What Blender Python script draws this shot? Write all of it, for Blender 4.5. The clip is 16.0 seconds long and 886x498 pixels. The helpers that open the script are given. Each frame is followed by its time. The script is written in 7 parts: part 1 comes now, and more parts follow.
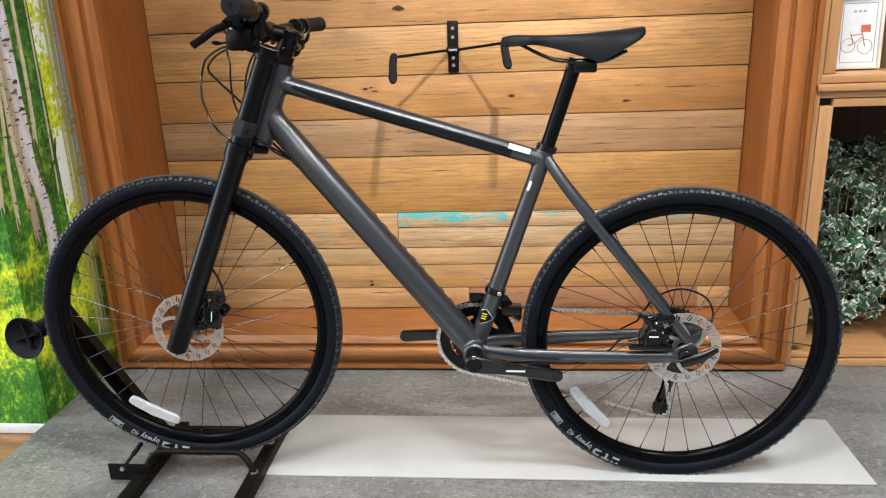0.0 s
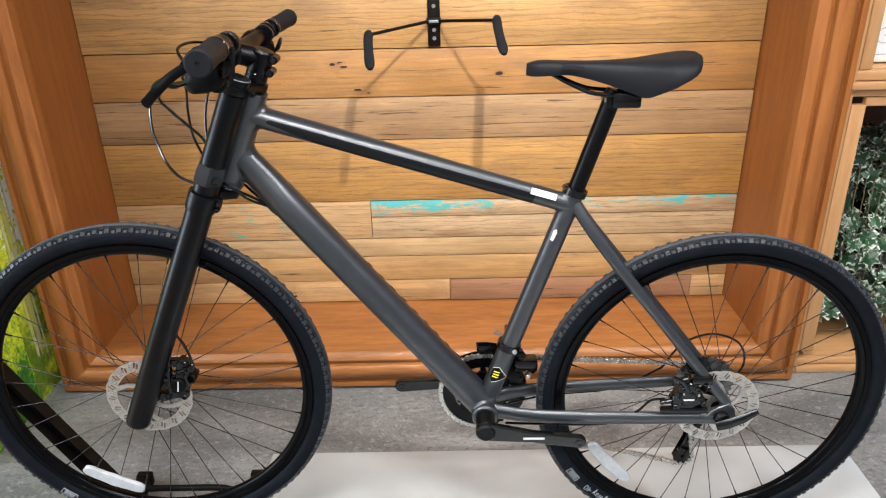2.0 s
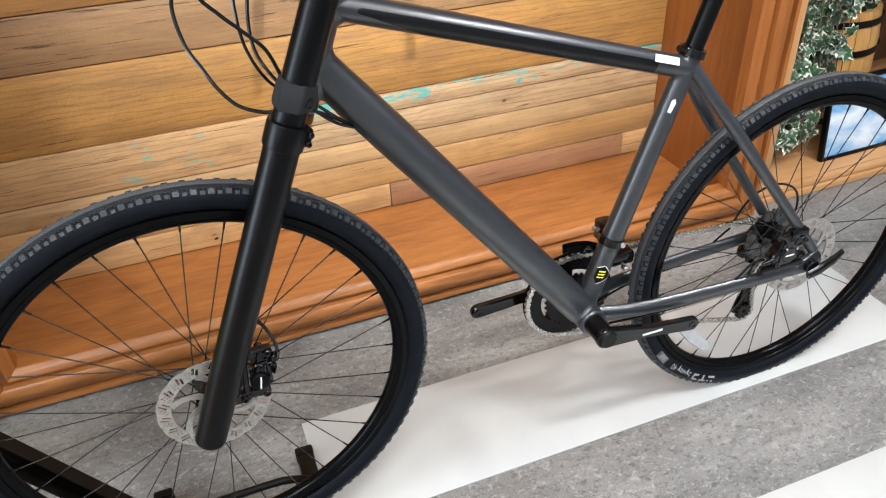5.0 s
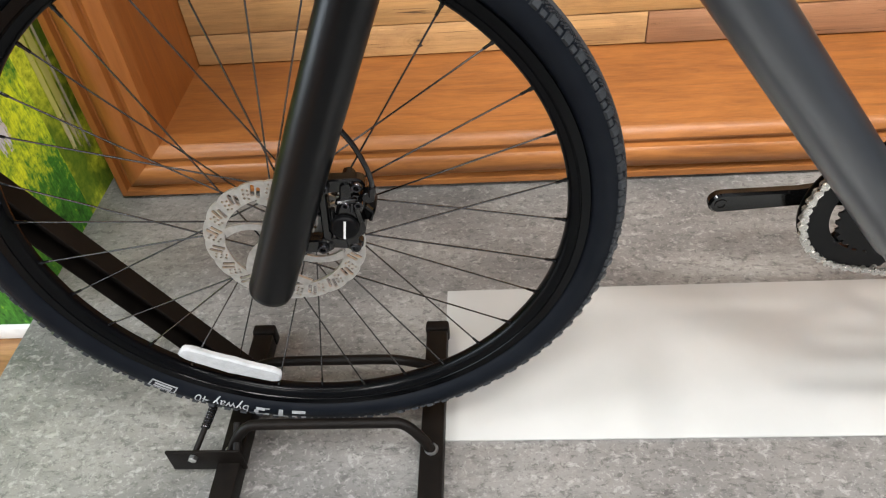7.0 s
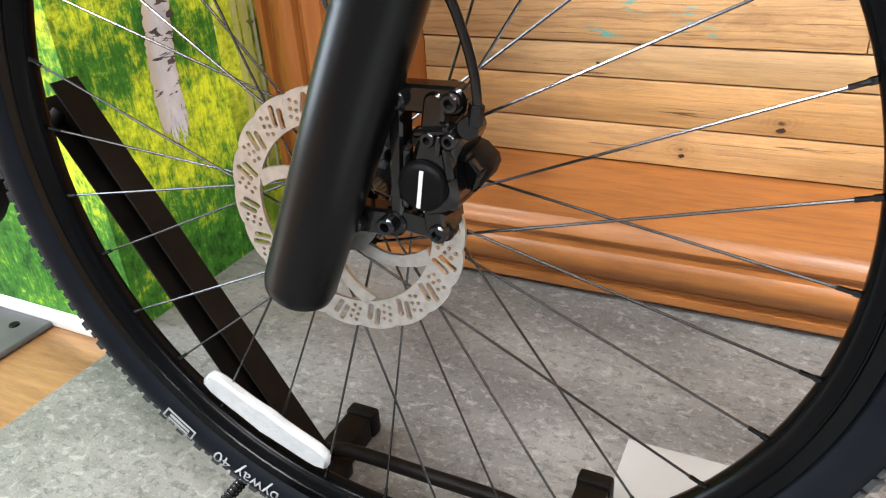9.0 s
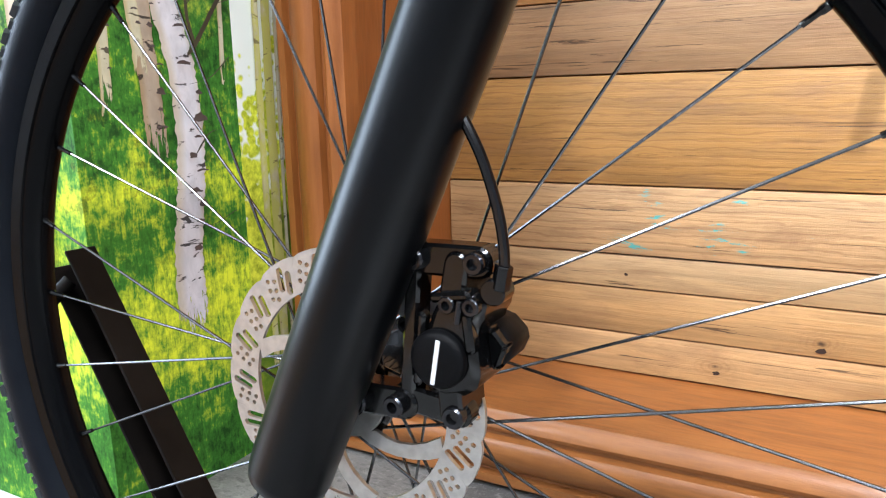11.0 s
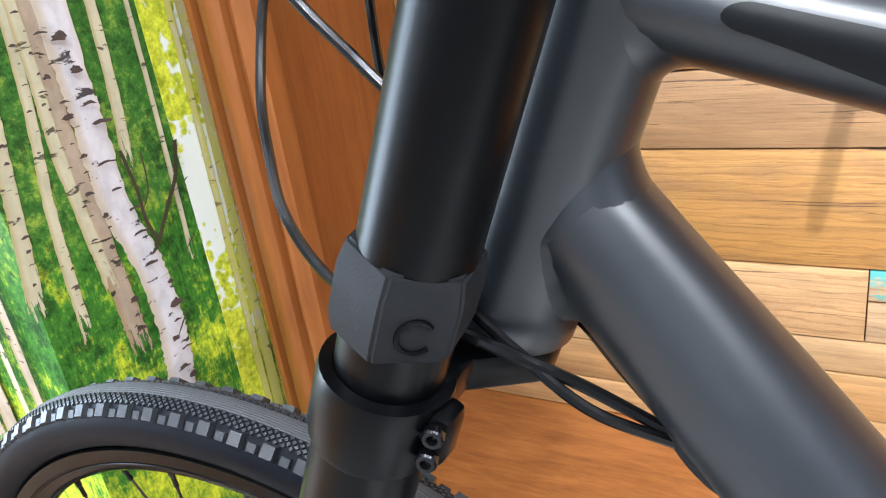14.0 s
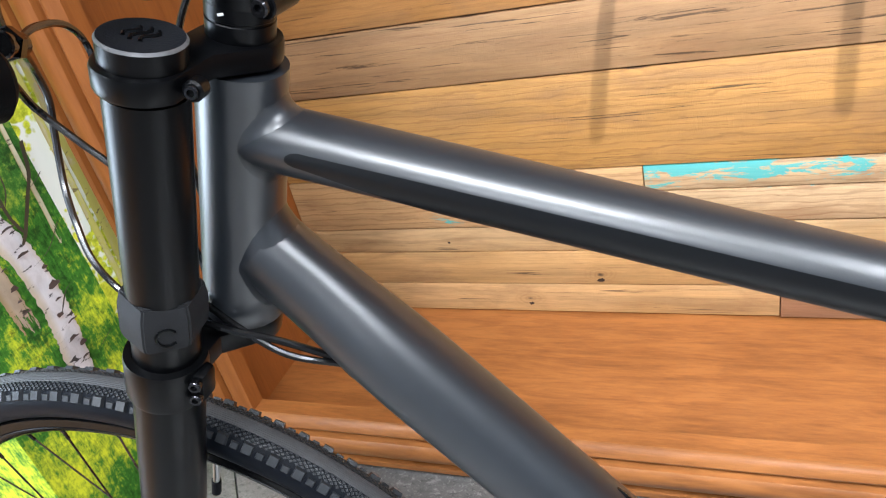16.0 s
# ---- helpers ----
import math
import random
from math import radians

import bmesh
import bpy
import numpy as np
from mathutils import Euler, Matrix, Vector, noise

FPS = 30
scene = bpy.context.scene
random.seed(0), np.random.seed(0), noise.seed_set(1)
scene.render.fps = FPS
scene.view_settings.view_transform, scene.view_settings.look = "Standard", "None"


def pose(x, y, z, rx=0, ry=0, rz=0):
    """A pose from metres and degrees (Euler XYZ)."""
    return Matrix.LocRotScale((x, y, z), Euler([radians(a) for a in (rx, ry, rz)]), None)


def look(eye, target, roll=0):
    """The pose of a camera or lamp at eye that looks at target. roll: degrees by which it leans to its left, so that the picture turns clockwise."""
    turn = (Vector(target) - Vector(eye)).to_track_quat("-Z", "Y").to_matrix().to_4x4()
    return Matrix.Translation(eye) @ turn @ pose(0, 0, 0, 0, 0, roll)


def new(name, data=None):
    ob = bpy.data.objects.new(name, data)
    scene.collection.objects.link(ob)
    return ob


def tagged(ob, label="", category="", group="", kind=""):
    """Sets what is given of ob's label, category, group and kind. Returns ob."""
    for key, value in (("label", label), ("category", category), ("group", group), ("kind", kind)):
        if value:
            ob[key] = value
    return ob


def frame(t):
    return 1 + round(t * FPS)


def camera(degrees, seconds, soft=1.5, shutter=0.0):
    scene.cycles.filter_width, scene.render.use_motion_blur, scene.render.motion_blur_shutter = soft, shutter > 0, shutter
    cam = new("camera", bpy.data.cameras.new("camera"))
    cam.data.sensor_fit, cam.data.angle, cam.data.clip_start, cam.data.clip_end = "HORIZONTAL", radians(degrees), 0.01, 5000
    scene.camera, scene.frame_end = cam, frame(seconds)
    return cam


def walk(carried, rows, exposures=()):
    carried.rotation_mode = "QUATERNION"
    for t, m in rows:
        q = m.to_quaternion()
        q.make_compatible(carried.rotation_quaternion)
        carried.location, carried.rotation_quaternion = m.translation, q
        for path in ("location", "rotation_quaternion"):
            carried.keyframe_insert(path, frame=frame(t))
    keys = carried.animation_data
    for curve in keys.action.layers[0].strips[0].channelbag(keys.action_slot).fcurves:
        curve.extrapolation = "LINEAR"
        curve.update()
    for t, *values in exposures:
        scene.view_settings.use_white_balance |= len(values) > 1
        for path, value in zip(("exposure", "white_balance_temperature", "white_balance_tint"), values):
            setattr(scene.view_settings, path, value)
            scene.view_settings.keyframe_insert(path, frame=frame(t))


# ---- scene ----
cam = camera(62.4, 16.0, soft=1.15)
PATH = [
    (0, (0.368, 0.162, 1.080), (0.193, 2.064, 0.485), -2.2),
    (0.5, (0.322, 0.296, 1.153), (0.159, 2.179, 0.495), -2.0),
    (1, (0.301, 0.376, 1.234), (0.164, 2.226, 0.481), -1.7),
    (1.5, (0.301, 0.438, 1.267), (0.194, 2.259, 0.445), -1.4),
    (2, (0.226, 0.489, 1.278), (0.204, 2.305, 0.446), -1.4),
    (2.5, (0.101, 0.528, 1.272), (0.225, 2.332, 0.428), -1.3),
    (3, (0.017, 0.579, 1.281), (0.230, 2.358, 0.404), -2.3),
    (3.2, (-0.008, 0.598, 1.286), (0.228, 2.367, 0.393), -2.9),
    (5.3, (-0.324, 0.866, 1.188), (0.229, 2.387, 0.003), -2.4),
    (5.5, (-0.311, 0.899, 1.163), (0.178, 2.404, -0.070), -2.9),
    (6, (-0.235, 0.990, 1.093), (0.017, 2.486, -0.217), -5.4),
    (6.5, (-0.185, 1.060, 1.014), (-0.142, 2.533, -0.341), -6.1),
    (7, (-0.164, 1.145, 0.926), (-0.309, 2.587, -0.452), -5.8),
    (7.5, (-0.140, 1.223, 0.842), (-0.485, 2.619, -0.548), -5.7),
    (8, (-0.117, 1.266, 0.795), (-0.680, 2.621, -0.567), -5.6),
    (8.5, (-0.114, 1.317, 0.702), (-0.835, 2.751, -0.494), -4.9),
    (8.7, (-0.125, 1.339, 0.652), (-0.892, 2.824, -0.448), -4.4),
    (10.8, (-0.146, 1.383, 0.543), (-1.087, 3.086, 0.134), -1.8),
    (11, (-0.149, 1.389, 0.573), (-1.087, 3.089, 0.171), -1.4),
    (11.2, (-0.144, 1.392, 0.592), (-1.094, 3.098, 0.225), -1.8),
    (11.6, (-0.126, 1.409, 0.643), (-1.108, 3.112, 0.290), -2.8),
    (12, (-0.106, 1.418, 0.700), (-1.112, 3.117, 0.368), -3.9),
    (12.2, (-0.103, 1.423, 0.730), (-1.111, 3.120, 0.390), -4.2),
    (12.6, (-0.091, 1.440, 0.807), (-1.103, 3.115, 0.380), -5.1),
    (13, (-0.081, 1.461, 0.875), (-1.096, 3.106, 0.349), -6.0),
    (13.2, (-0.072, 1.469, 0.894), (-1.090, 3.097, 0.330), -6.5),
    (13.6, (-0.064, 1.490, 0.933), (-1.083, 3.086, 0.288), -7.3),
    (14, (-0.049, 1.504, 0.982), (-1.053, 3.075, 0.258), -8.8),
    (14.5, (-0.014, 1.506, 1.037), (-0.989, 3.052, 0.235), -10.7),
    (15, (0.017, 1.496, 1.086), (-0.909, 3.031, 0.212), -12.2),
    (15.5, (0.065, 1.456, 1.119), (-0.782, 3.004, 0.167), -13.1),
    (16, (0.148, 1.415, 1.101), (-0.612, 2.967, 0.100), -14.4),
]
EXPOSURES = [(0, 0.06, 6500, 10), (1.5, 0.25, 6400, 10), (3, 0.24, 6400, 10), (6.5, 0.28, 6600, 10), (7.5, 0.28, 6750, 10), (8.5, 0.65, 6700, 10), (10.8, 0.62, 6000, 10), (11.4, 0.77, 5900, 10), (12, 0.74, 5850, 10), (13.5, 0.72, 5950, 10), (14.5, 0.69, 6000, 10), (15.5, 0.66, 6000, 10), (16, 0.53, 6050, 10)]
walk(cam, [(t, look(eye, target, roll)) for t, eye, target, roll in PATH], EXPOSURES)

# ---- world and lights ----
world = bpy.data.worlds.new("world")
scene.world = world
world.use_nodes = True
world.node_tree.nodes["Background"].inputs["Color"].default_value = (0.9, 0.95, 1.0, 1)
world.node_tree.nodes["Background"].inputs["Strength"].default_value = 0.025


def ceiling_lamp(x, y, z, sx, sy, watts, colour=(0.965, 0.985, 1.0)):
    """An area lamp that looks straight down from under the ceiling."""
    data = bpy.data.lights.new("lamp_light", "AREA")
    data.shape, data.size, data.size_y, data.energy, data.color = "RECTANGLE", sx, sy, watts, colour
    ob = new("lamp_light", data)
    ob.matrix_basis = pose(x, y, z)
    return ob


ROOM_TOP = 2.75
LAMPS = [(0.3, 0.75, 0.9, 0.2, 40), (-0.7, 1.2, 0.9, 0.2, 12), (1.9, 1.0, 0.2, 1.2, 54), (-1.9, -0.75, 0.6, 1.3, 70), (0.6, -0.9, 1.4, 0.4, 44)]
for lx, ly, lsx, lsy, lw in LAMPS:
    ceiling_lamp(lx, ly, ROOM_TOP - 0.06, lsx, lsy, lw)
# a small spotlight that throws the hook's shadow on the planks
spot_data = bpy.data.lights.new("spot_light", "SPOT")
spot_data.energy, spot_data.color, spot_data.spot_size, spot_data.spot_blend, spot_data.shadow_soft_size = 262, (1.0, 0.965, 0.92), radians(47), 0.8, 0.022
new("spot_light", spot_data).matrix_basis = look((0.6, 1.22, ROOM_TOP - 0.12), (0.44, 2.8, 0.45))

# cool fill lamp added out of view at the left, for bluish side highlights
side_fill_data = bpy.data.lights.new("side_fill_light", "AREA")
side_fill_data.shape, side_fill_data.size, side_fill_data.size_y, side_fill_data.energy, side_fill_data.color = "RECTANGLE", 1.2, 1.8, 62, (0.76, 0.88, 1.0)
new("side_fill_light", side_fill_data).matrix_basis = look((-3.12, 1.25, 1.2), (0.0, 1.25, 1.2))
# ---- materials ----
def material(name, colour, rough=0.5, metal=0.0, second=None, scale=20.0, bump=0.0, bump_scale=200.0, coat=0.0, stretch=(1, 1, 1), mix=0.6):
    """A principled material: a colour broken up by noise at two scales, with fine relief."""
    m = bpy.data.materials.new(name)
    m.use_nodes = True
    nodes, links = m.node_tree.nodes, m.node_tree.links
    bsdf = nodes["Principled BSDF"]
    bsdf.inputs["Roughness"].default_value = rough
    bsdf.inputs["Metallic"].default_value = metal
    bsdf.inputs["Coat Weight"].default_value = coat
    bsdf.inputs["Coat Roughness"].default_value = 0.15
    if max(colour) < 0.03 and metal == 0:
        bsdf.inputs["Specular IOR Level"].default_value = 0.1 if rough > 0.42 else 0.2
    second = second or tuple(c * 0.75 for c in colour)
    co = nodes.new("ShaderNodeTexCoord")
    mp = nodes.new("ShaderNodeMapping")
    mp.inputs["Scale"].default_value = stretch
    links.new(co.outputs["Object"], mp.inputs["Vector"])
    big = nodes.new("ShaderNodeTexNoise")
    big.inputs["Scale"].default_value, big.inputs["Detail"].default_value = scale, 6
    links.new(mp.outputs["Vector"], big.inputs["Vector"])
    ramp = nodes.new("ShaderNodeMapRange")
    ramp.inputs["From Min"].default_value, ramp.inputs["From Max"].default_value = 0.35, 0.68
    ramp.inputs["To Max"].default_value = mix
    links.new(big.outputs["Fac"], ramp.inputs["Value"])
    blend = nodes.new("ShaderNodeMix")
    blend.data_type = "RGBA"
    blend.inputs["A"].default_value, blend.inputs["B"].default_value = (*colour, 1), (*second, 1)
    links.new(ramp.outputs["Result"], blend.inputs["Factor"])
    links.new(blend.outputs["Result"], bsdf.inputs["Base Color"])
    rr = nodes.new("ShaderNodeMapRange")
    rr.inputs["To Min"].default_value, rr.inputs["To Max"].default_value = max(rough - 0.06, 0.02), min(rough + 0.06, 1)
    links.new(big.outputs["Fac"], rr.inputs["Value"])
    links.new(rr.outputs["Result"], bsdf.inputs["Roughness"])
    if bump:
        fine = nodes.new("ShaderNodeTexNoise")
        fine.inputs["Scale"].default_value, fine.inputs["Detail"].default_value = bump_scale, 4
        links.new(mp.outputs["Vector"], fine.inputs["Vector"])
        bp = nodes.new("ShaderNodeBump")
        bp.inputs["Strength"].default_value, bp.inputs["Distance"].default_value = bump, 0.002
        links.new(fine.outputs["Fac"], bp.inputs["Height"])
        links.new(bp.outputs["Normal"], bsdf.inputs["Normal"])
    return m


def node(m, kind, **inputs):
    n = m.node_tree.nodes.new("ShaderNode" + kind)
    for key, value in inputs.items():
        n.inputs[key.replace("_", " ")].default_value = value
    return n


M_FRAME = material("matte_charcoal_paint", (0.0165, 0.0192, 0.0235), 0.32, 0.0, (0.0135, 0.016, 0.0195), 60, 0.03, 1500)
M_FRAME.node_tree.nodes["Principled BSDF"].inputs["Specular IOR Level"].default_value = 1.0
M_BLACK = material("satin_black_paint", (0.0015, 0.0017, 0.0022), 0.30, 0.0, (0.0015, 0.0015, 0.0018), 50, 0.03, 900)
M_GLOSS = material("gloss_black_metal", (0.002, 0.002, 0.0022), 0.12, 0.0, (0.006, 0.006, 0.006), 80)
M_GLOSS.node_tree.nodes["Principled BSDF"].inputs["Specular IOR Level"].default_value = 0.42
M_BOLT = material("blackened_steel_bolt", (0.05, 0.05, 0.054), 0.16, 0.9, (0.025, 0.025, 0.03), 150)
M_RIM = material("satin_black_rim", (0.002, 0.0022, 0.0026), 0.2, 0.0, (0.0015, 0.0016, 0.002), 50, 0.02, 900)
# worn knob tops; overhead light on them is also put into the colour
M_TREAD = material("lit_tread_rubber", (0.034, 0.0365, 0.040), 0.33, 0.0, (0.019, 0.021, 0.024), 60, 0.1, 700)
M_BAND = material("scuffed_tread_rubber", (0.044, 0.046, 0.050), 0.55, 0.0, (0.026, 0.027, 0.030), 220, 0.3, 1400)
M_POD = material("black_moulded_plastic", (0.0025, 0.0025, 0.003), 0.46, 0.0, (0.002, 0.002, 0.0022), 80, 0.1, 900)
M_SPOKE = material("black_oxide_steel", (0.14, 0.14, 0.145), 0.24, 1.0, (0.06, 0.06, 0.06), 90)
M_RUBBER = material("tyre_rubber", (0.0050, 0.0062, 0.0090), 0.44, 0.0, (0.0080, 0.0095, 0.0125), 38, 0.12, 900)
for gloss_of, level in ((M_RUBBER, 0.07), (M_TREAD, 0.22), (M_RIM, 0.09), (M_BLACK, 0.19)):
    gloss_of.node_tree.nodes["Principled BSDF"].inputs["Specular IOR Level"].default_value = level
# even gloss on the painted parts
for even in (M_BLACK, M_FRAME, M_RIM):
    even.node_tree.links.remove(even.node_tree.nodes["Principled BSDF"].inputs["Roughness"].links[0])
M_GRIP = material("grip_rubber", (0.0075, 0.0085, 0.011), 0.6, 0.0, (0.013, 0.013, 0.014), 90, 0.2, 900)
M_STEEL = material("brushed_steel", (0.62, 0.62, 0.62), 0.32, 1.0, (0.5, 0.5, 0.5), 120)
M_ROTOR = material("worn_steel", (0.60, 0.585, 0.56), 0.38, 0.9, (0.40, 0.39, 0.37), 150, 0.1, 900)
M_CHAIN = material("chain_steel", (0.66, 0.64, 0.60), 0.28, 0.9, (0.36, 0.35, 0.33), 200)
M_REFLECT = material("clear_reflector_plastic", (0.48, 0.49, 0.5), 0.2, 0.0, (0.36, 0.37, 0.38), 90, 0.4, 500)
M_SADDLE = material("black_saddle_cover", (0.007, 0.0075, 0.009), 0.5, 0.0, (0.005, 0.0055, 0.0065), 30, 0.15, 1200)
M_WHITE = material("white_plastic", (0.78, 0.78, 0.77), 0.35, 0.0, (0.68, 0.68, 0.67), 60)
M_PRINT = material("white_print", (0.7, 0.7, 0.7), 0.6, 0.0, (0.5, 0.5, 0.5), 300)
M_TYREPRINT = material("grey_tyre_print", (0.32, 0.33, 0.34), 0.6, 0.0, (0.2, 0.2, 0.21), 300)
M_CABLE = material("cable_housing", (0.004, 0.004, 0.0045), 0.18, 0.0, (0.006, 0.006, 0.006), 80)
M_CABLE.node_tree.nodes["Principled BSDF"].inputs["Specular IOR Level"].default_value = 0.5
M_STAND = material("black_powder_coat", (0.005, 0.004, 0.0035), 0.45, 0.0, (0.010, 0.0075, 0.006), 40, 0.08, 700)


# ---- mesh helpers ----
WORLD = {}


def thing(name, base, label, category, group="", kind=""):
    ob = new(name)
    ob.empty_display_size = 0.05
    ob.location = base
    WORLD[ob] = Matrix.Translation(base)
    return tagged(ob, label, category, group, kind)


def attach(ob, parent, m=Matrix.Identity(4)):
    """Lays ob, whose world pose is m, under its parent."""
    ob.parent = parent
    ob.matrix_parent_inverse = WORLD[parent].inverted()
    ob.matrix_basis = m
    WORLD[ob] = m
    return ob


def mesh_of(name, bm, mat, smooth=True):
    me = bpy.data.meshes.new(name)
    bm.normal_update()
    bm.to_mesh(me)
    bm.free()
    if smooth:
        me.shade_smooth()
        me.set_sharp_from_angle(angle=radians(35))
    me.materials.append(mat)
    return me


def part(name, bm, mat, parent, label="", smooth=True, kind=""):
    ob = new(name, mesh_of(name, bm, mat, smooth))
    attach(ob, parent)
    return tagged(ob, label, kind=kind)


def single(name, bm, mat, label, category, group="", kind="", smooth=True):
    """A thing that is one mesh."""
    ob = new(name, mesh_of(name, bm, mat, smooth))
    WORLD[ob] = Matrix.Identity(4)
    return tagged(ob, label, category, group, kind)


def box(lo, hi, bevel=0.0, bm=None, m=None):
    bm = bm or bmesh.new()
    lo, hi = Vector(lo), Vector(hi)
    made = bmesh.ops.create_cube(bm, size=1.0)["verts"]
    for v in made:
        v.co = Vector((lo[i] + (v.co[i] + 0.5) * (hi[i] - lo[i]) for i in range(3)))
    if bevel:
        edges = list({e for v in made for e in v.link_edges})
        made = bmesh.ops.bevel(bm, geom=edges, offset=bevel, segments=2, affect="EDGES", profile=0.5)["verts"]
    if m is not None:
        bmesh.ops.transform(bm, matrix=m, verts=list({v for v in made}))
    return bm


def joined(*bms):
    out = bmesh.new()
    for b in bms:
        me = bpy.data.meshes.new("tmp")
        b.to_mesh(me)
        b.free()
        out.from_mesh(me)
        bpy.data.meshes.remove(me)
    return out


def sweep(points, radii, n=16, closed=False, caps=True, oval=None):
    """A tube along points; radii: one, or one a point. oval: (factor sideways, factor upwards) of the section."""
    pts = [Vector(p) for p in points]
    if not hasattr(radii, "__len__"):
        radii = [radii] * len(pts)
    bm = bmesh.new()
    rings, side = [], None
    count = len(pts)
    for i, p in enumerate(pts):
        a = pts[i - 1] if (i > 0 or closed) else p
        b = pts[(i + 1) % count] if (i < count - 1 or closed) else p
        d = (b - a).normalized()
        if side is None:
            side = d.cross(Vector((0, 1, 0)) if abs(d.y) < 0.9 else Vector((1, 0, 0))).normalized()
        side = (side - d * side.dot(d)).normalized()
        up = d.cross(side)
        fx, fy = oval[i] if oval else (1, 1)
        rings.append([bm.verts.new(p + radii[i] * (math.cos(2 * math.pi * k / n) * side * fx + math.sin(2 * math.pi * k / n) * up * fy)) for k in range(n)])
    for i in range(count if closed else count - 1):
        r0, r1 = rings[i], rings[(i + 1) % count]
        for k in range(n):
            bm.faces.new((r0[k], r0[(k + 1) % n], r1[(k + 1) % n], r1[k]))
    if caps and not closed:
        bm.faces.new(rings[0][::-1])
        bm.faces.new(rings[-1])
    bmesh.ops.recalc_face_normals(bm, faces=bm.faces)
    return bm


def spline(points, steps=8):
    """Catmull-Rom through the points."""
    p = [Vector(q) for q in points]
    p = [p[0] * 2 - p[1]] + p + [p[-1] * 2 - p[-2]]
    out = []
    for i in range(1, len(p) - 2):
        for s in range(steps):
            t = s / steps
            a, b, c, d = p[i - 1], p[i], p[i + 1], p[i + 2]
            out.append(0.5 * (2 * b + (c - a) * t + (2 * a - 5 * b + 4 * c - d) * t * t + (3 * b - a - 3 * c + d) * t ** 3))
    return out + [p[-2]]


def lathe(profile, n=64, m=None, closed=False):
    """Turns (radius, height) pairs round the local z axis."""
    bm = bmesh.new()
    rings = []
    for r, h in profile:
        if r < 1e-6:
            rings.append([bm.verts.new((0, 0, h))])
        else:
            rings.append([bm.verts.new((r * math.cos(2 * math.pi * k / n), r * math.sin(2 * math.pi * k / n), h)) for k in range(n)])
    pairs = list(zip(rings, rings[1:])) + ([(rings[-1], rings[0])] if closed else [])
    for r0, r1 in pairs:
        for k in range(n):
            q = [r0[k % len(r0)], r0[(k + 1) % n % len(r0)], r1[(k + 1) % n % len(r1)], r1[k % len(r1)]]
            q = list(dict.fromkeys(q))
            if len(q) > 2:
                bm.faces.new(q)
    bmesh.ops.recalc_face_normals(bm, faces=bm.faces)
    if m is not None:
        bmesh.ops.transform(bm, matrix=m, verts=bm.verts)
    return bm


def moved(bm, m):
    bmesh.ops.transform(bm, matrix=m, verts=bm.verts)
    return bm


def plate(outline, lo, hi, m=None, bevel=0.0):
    """A flat plate: a 2D outline in x and y, from z = lo to hi."""
    bm = bmesh.new()
    vs = [bm.verts.new((x, y, lo)) for x, y in outline]
    f = bm.faces.new(vs)
    out = bmesh.ops.extrude_face_region(bm, geom=[f])["geom"]
    bmesh.ops.translate(bm, vec=(0, 0, hi - lo), verts=[v for v in out if isinstance(v, bmesh.types.BMVert)])
    bmesh.ops.recalc_face_normals(bm, faces=bm.faces)
    if bevel:
        bmesh.ops.bevel(bm, geom=bm.edges[:], offset=bevel, segments=1, affect="EDGES")
    if m is not None:
        bmesh.ops.transform(bm, matrix=m, verts=bm.verts)
    return bm


def soft_plate(outline, lo, hi, b, m):
    """A plate whose upper and lower edges are rounded by b; its wall stays smooth."""
    bm = bmesh.new()
    pts = [Vector(p) for p in outline]
    n = len(pts)
    rings = []
    for inset, h in ((b, lo), (b * 0.3, lo + b * 0.3), (0, lo + b), (0, hi - b), (b * 0.3, hi - b * 0.3), (b, hi)):
        ring = []
        for i, p in enumerate(pts):
            e = pts[(i + 1) % n] - pts[i - 1]
            out = Vector((e.y, -e.x)).normalized()
            ring.append(bm.verts.new((p.x - out.x * inset, p.y - out.y * inset, h)))
        rings.append(ring)
    for r0, r1 in zip(rings, rings[1:]):
        for k in range(n):
            bm.faces.new((r0[k], r0[(k + 1) % n], r1[(k + 1) % n], r1[k]))
    bm.faces.new(rings[0][::-1])
    bm.faces.new(rings[-1])
    bmesh.ops.recalc_face_normals(bm, faces=bm.faces)
    bmesh.ops.transform(bm, matrix=m, verts=bm.verts)
    return bm


def axes(origin, x, y):
    """The pose whose local x and y lie along the given vectors."""
    x = Vector(x).normalized()
    z = x.cross(Vector(y)).normalized()
    y = z.cross(x)
    m = Matrix((x, y, z)).transposed().to_4x4()
    m.translation = origin
    return m


def along(a, b):
    """A pose at a whose local z points to b."""
    d = (Vector(b) - Vector(a)).normalized()
    return Matrix.Translation(a) @ d.to_track_quat("Z", "Y").to_matrix().to_4x4()


def rod(a, b, r, n=16, bevel=0.0):
    """A round bar from a to b with softened ends."""
    h = (Vector(b) - Vector(a)).length
    e = min(bevel or r * 0.12, h * 0.3)
    return lathe([(0, 0), (r - e, 0), (r, e), (r, h - e), (r - e, h), (0, h)], n, along(a, b))


# ---- the place: a low shop podium before a deep panelled niche ----
FRONT, BACK = 2.317, 2.82          # face of the niche frame; face of the plank wall
LEFT, RIGHT = -0.932, 1.222         # outer edges of the niche frame
EDGE = -0.985                      # side of the podium
LOW = -0.04                        # shop floor beside the podium

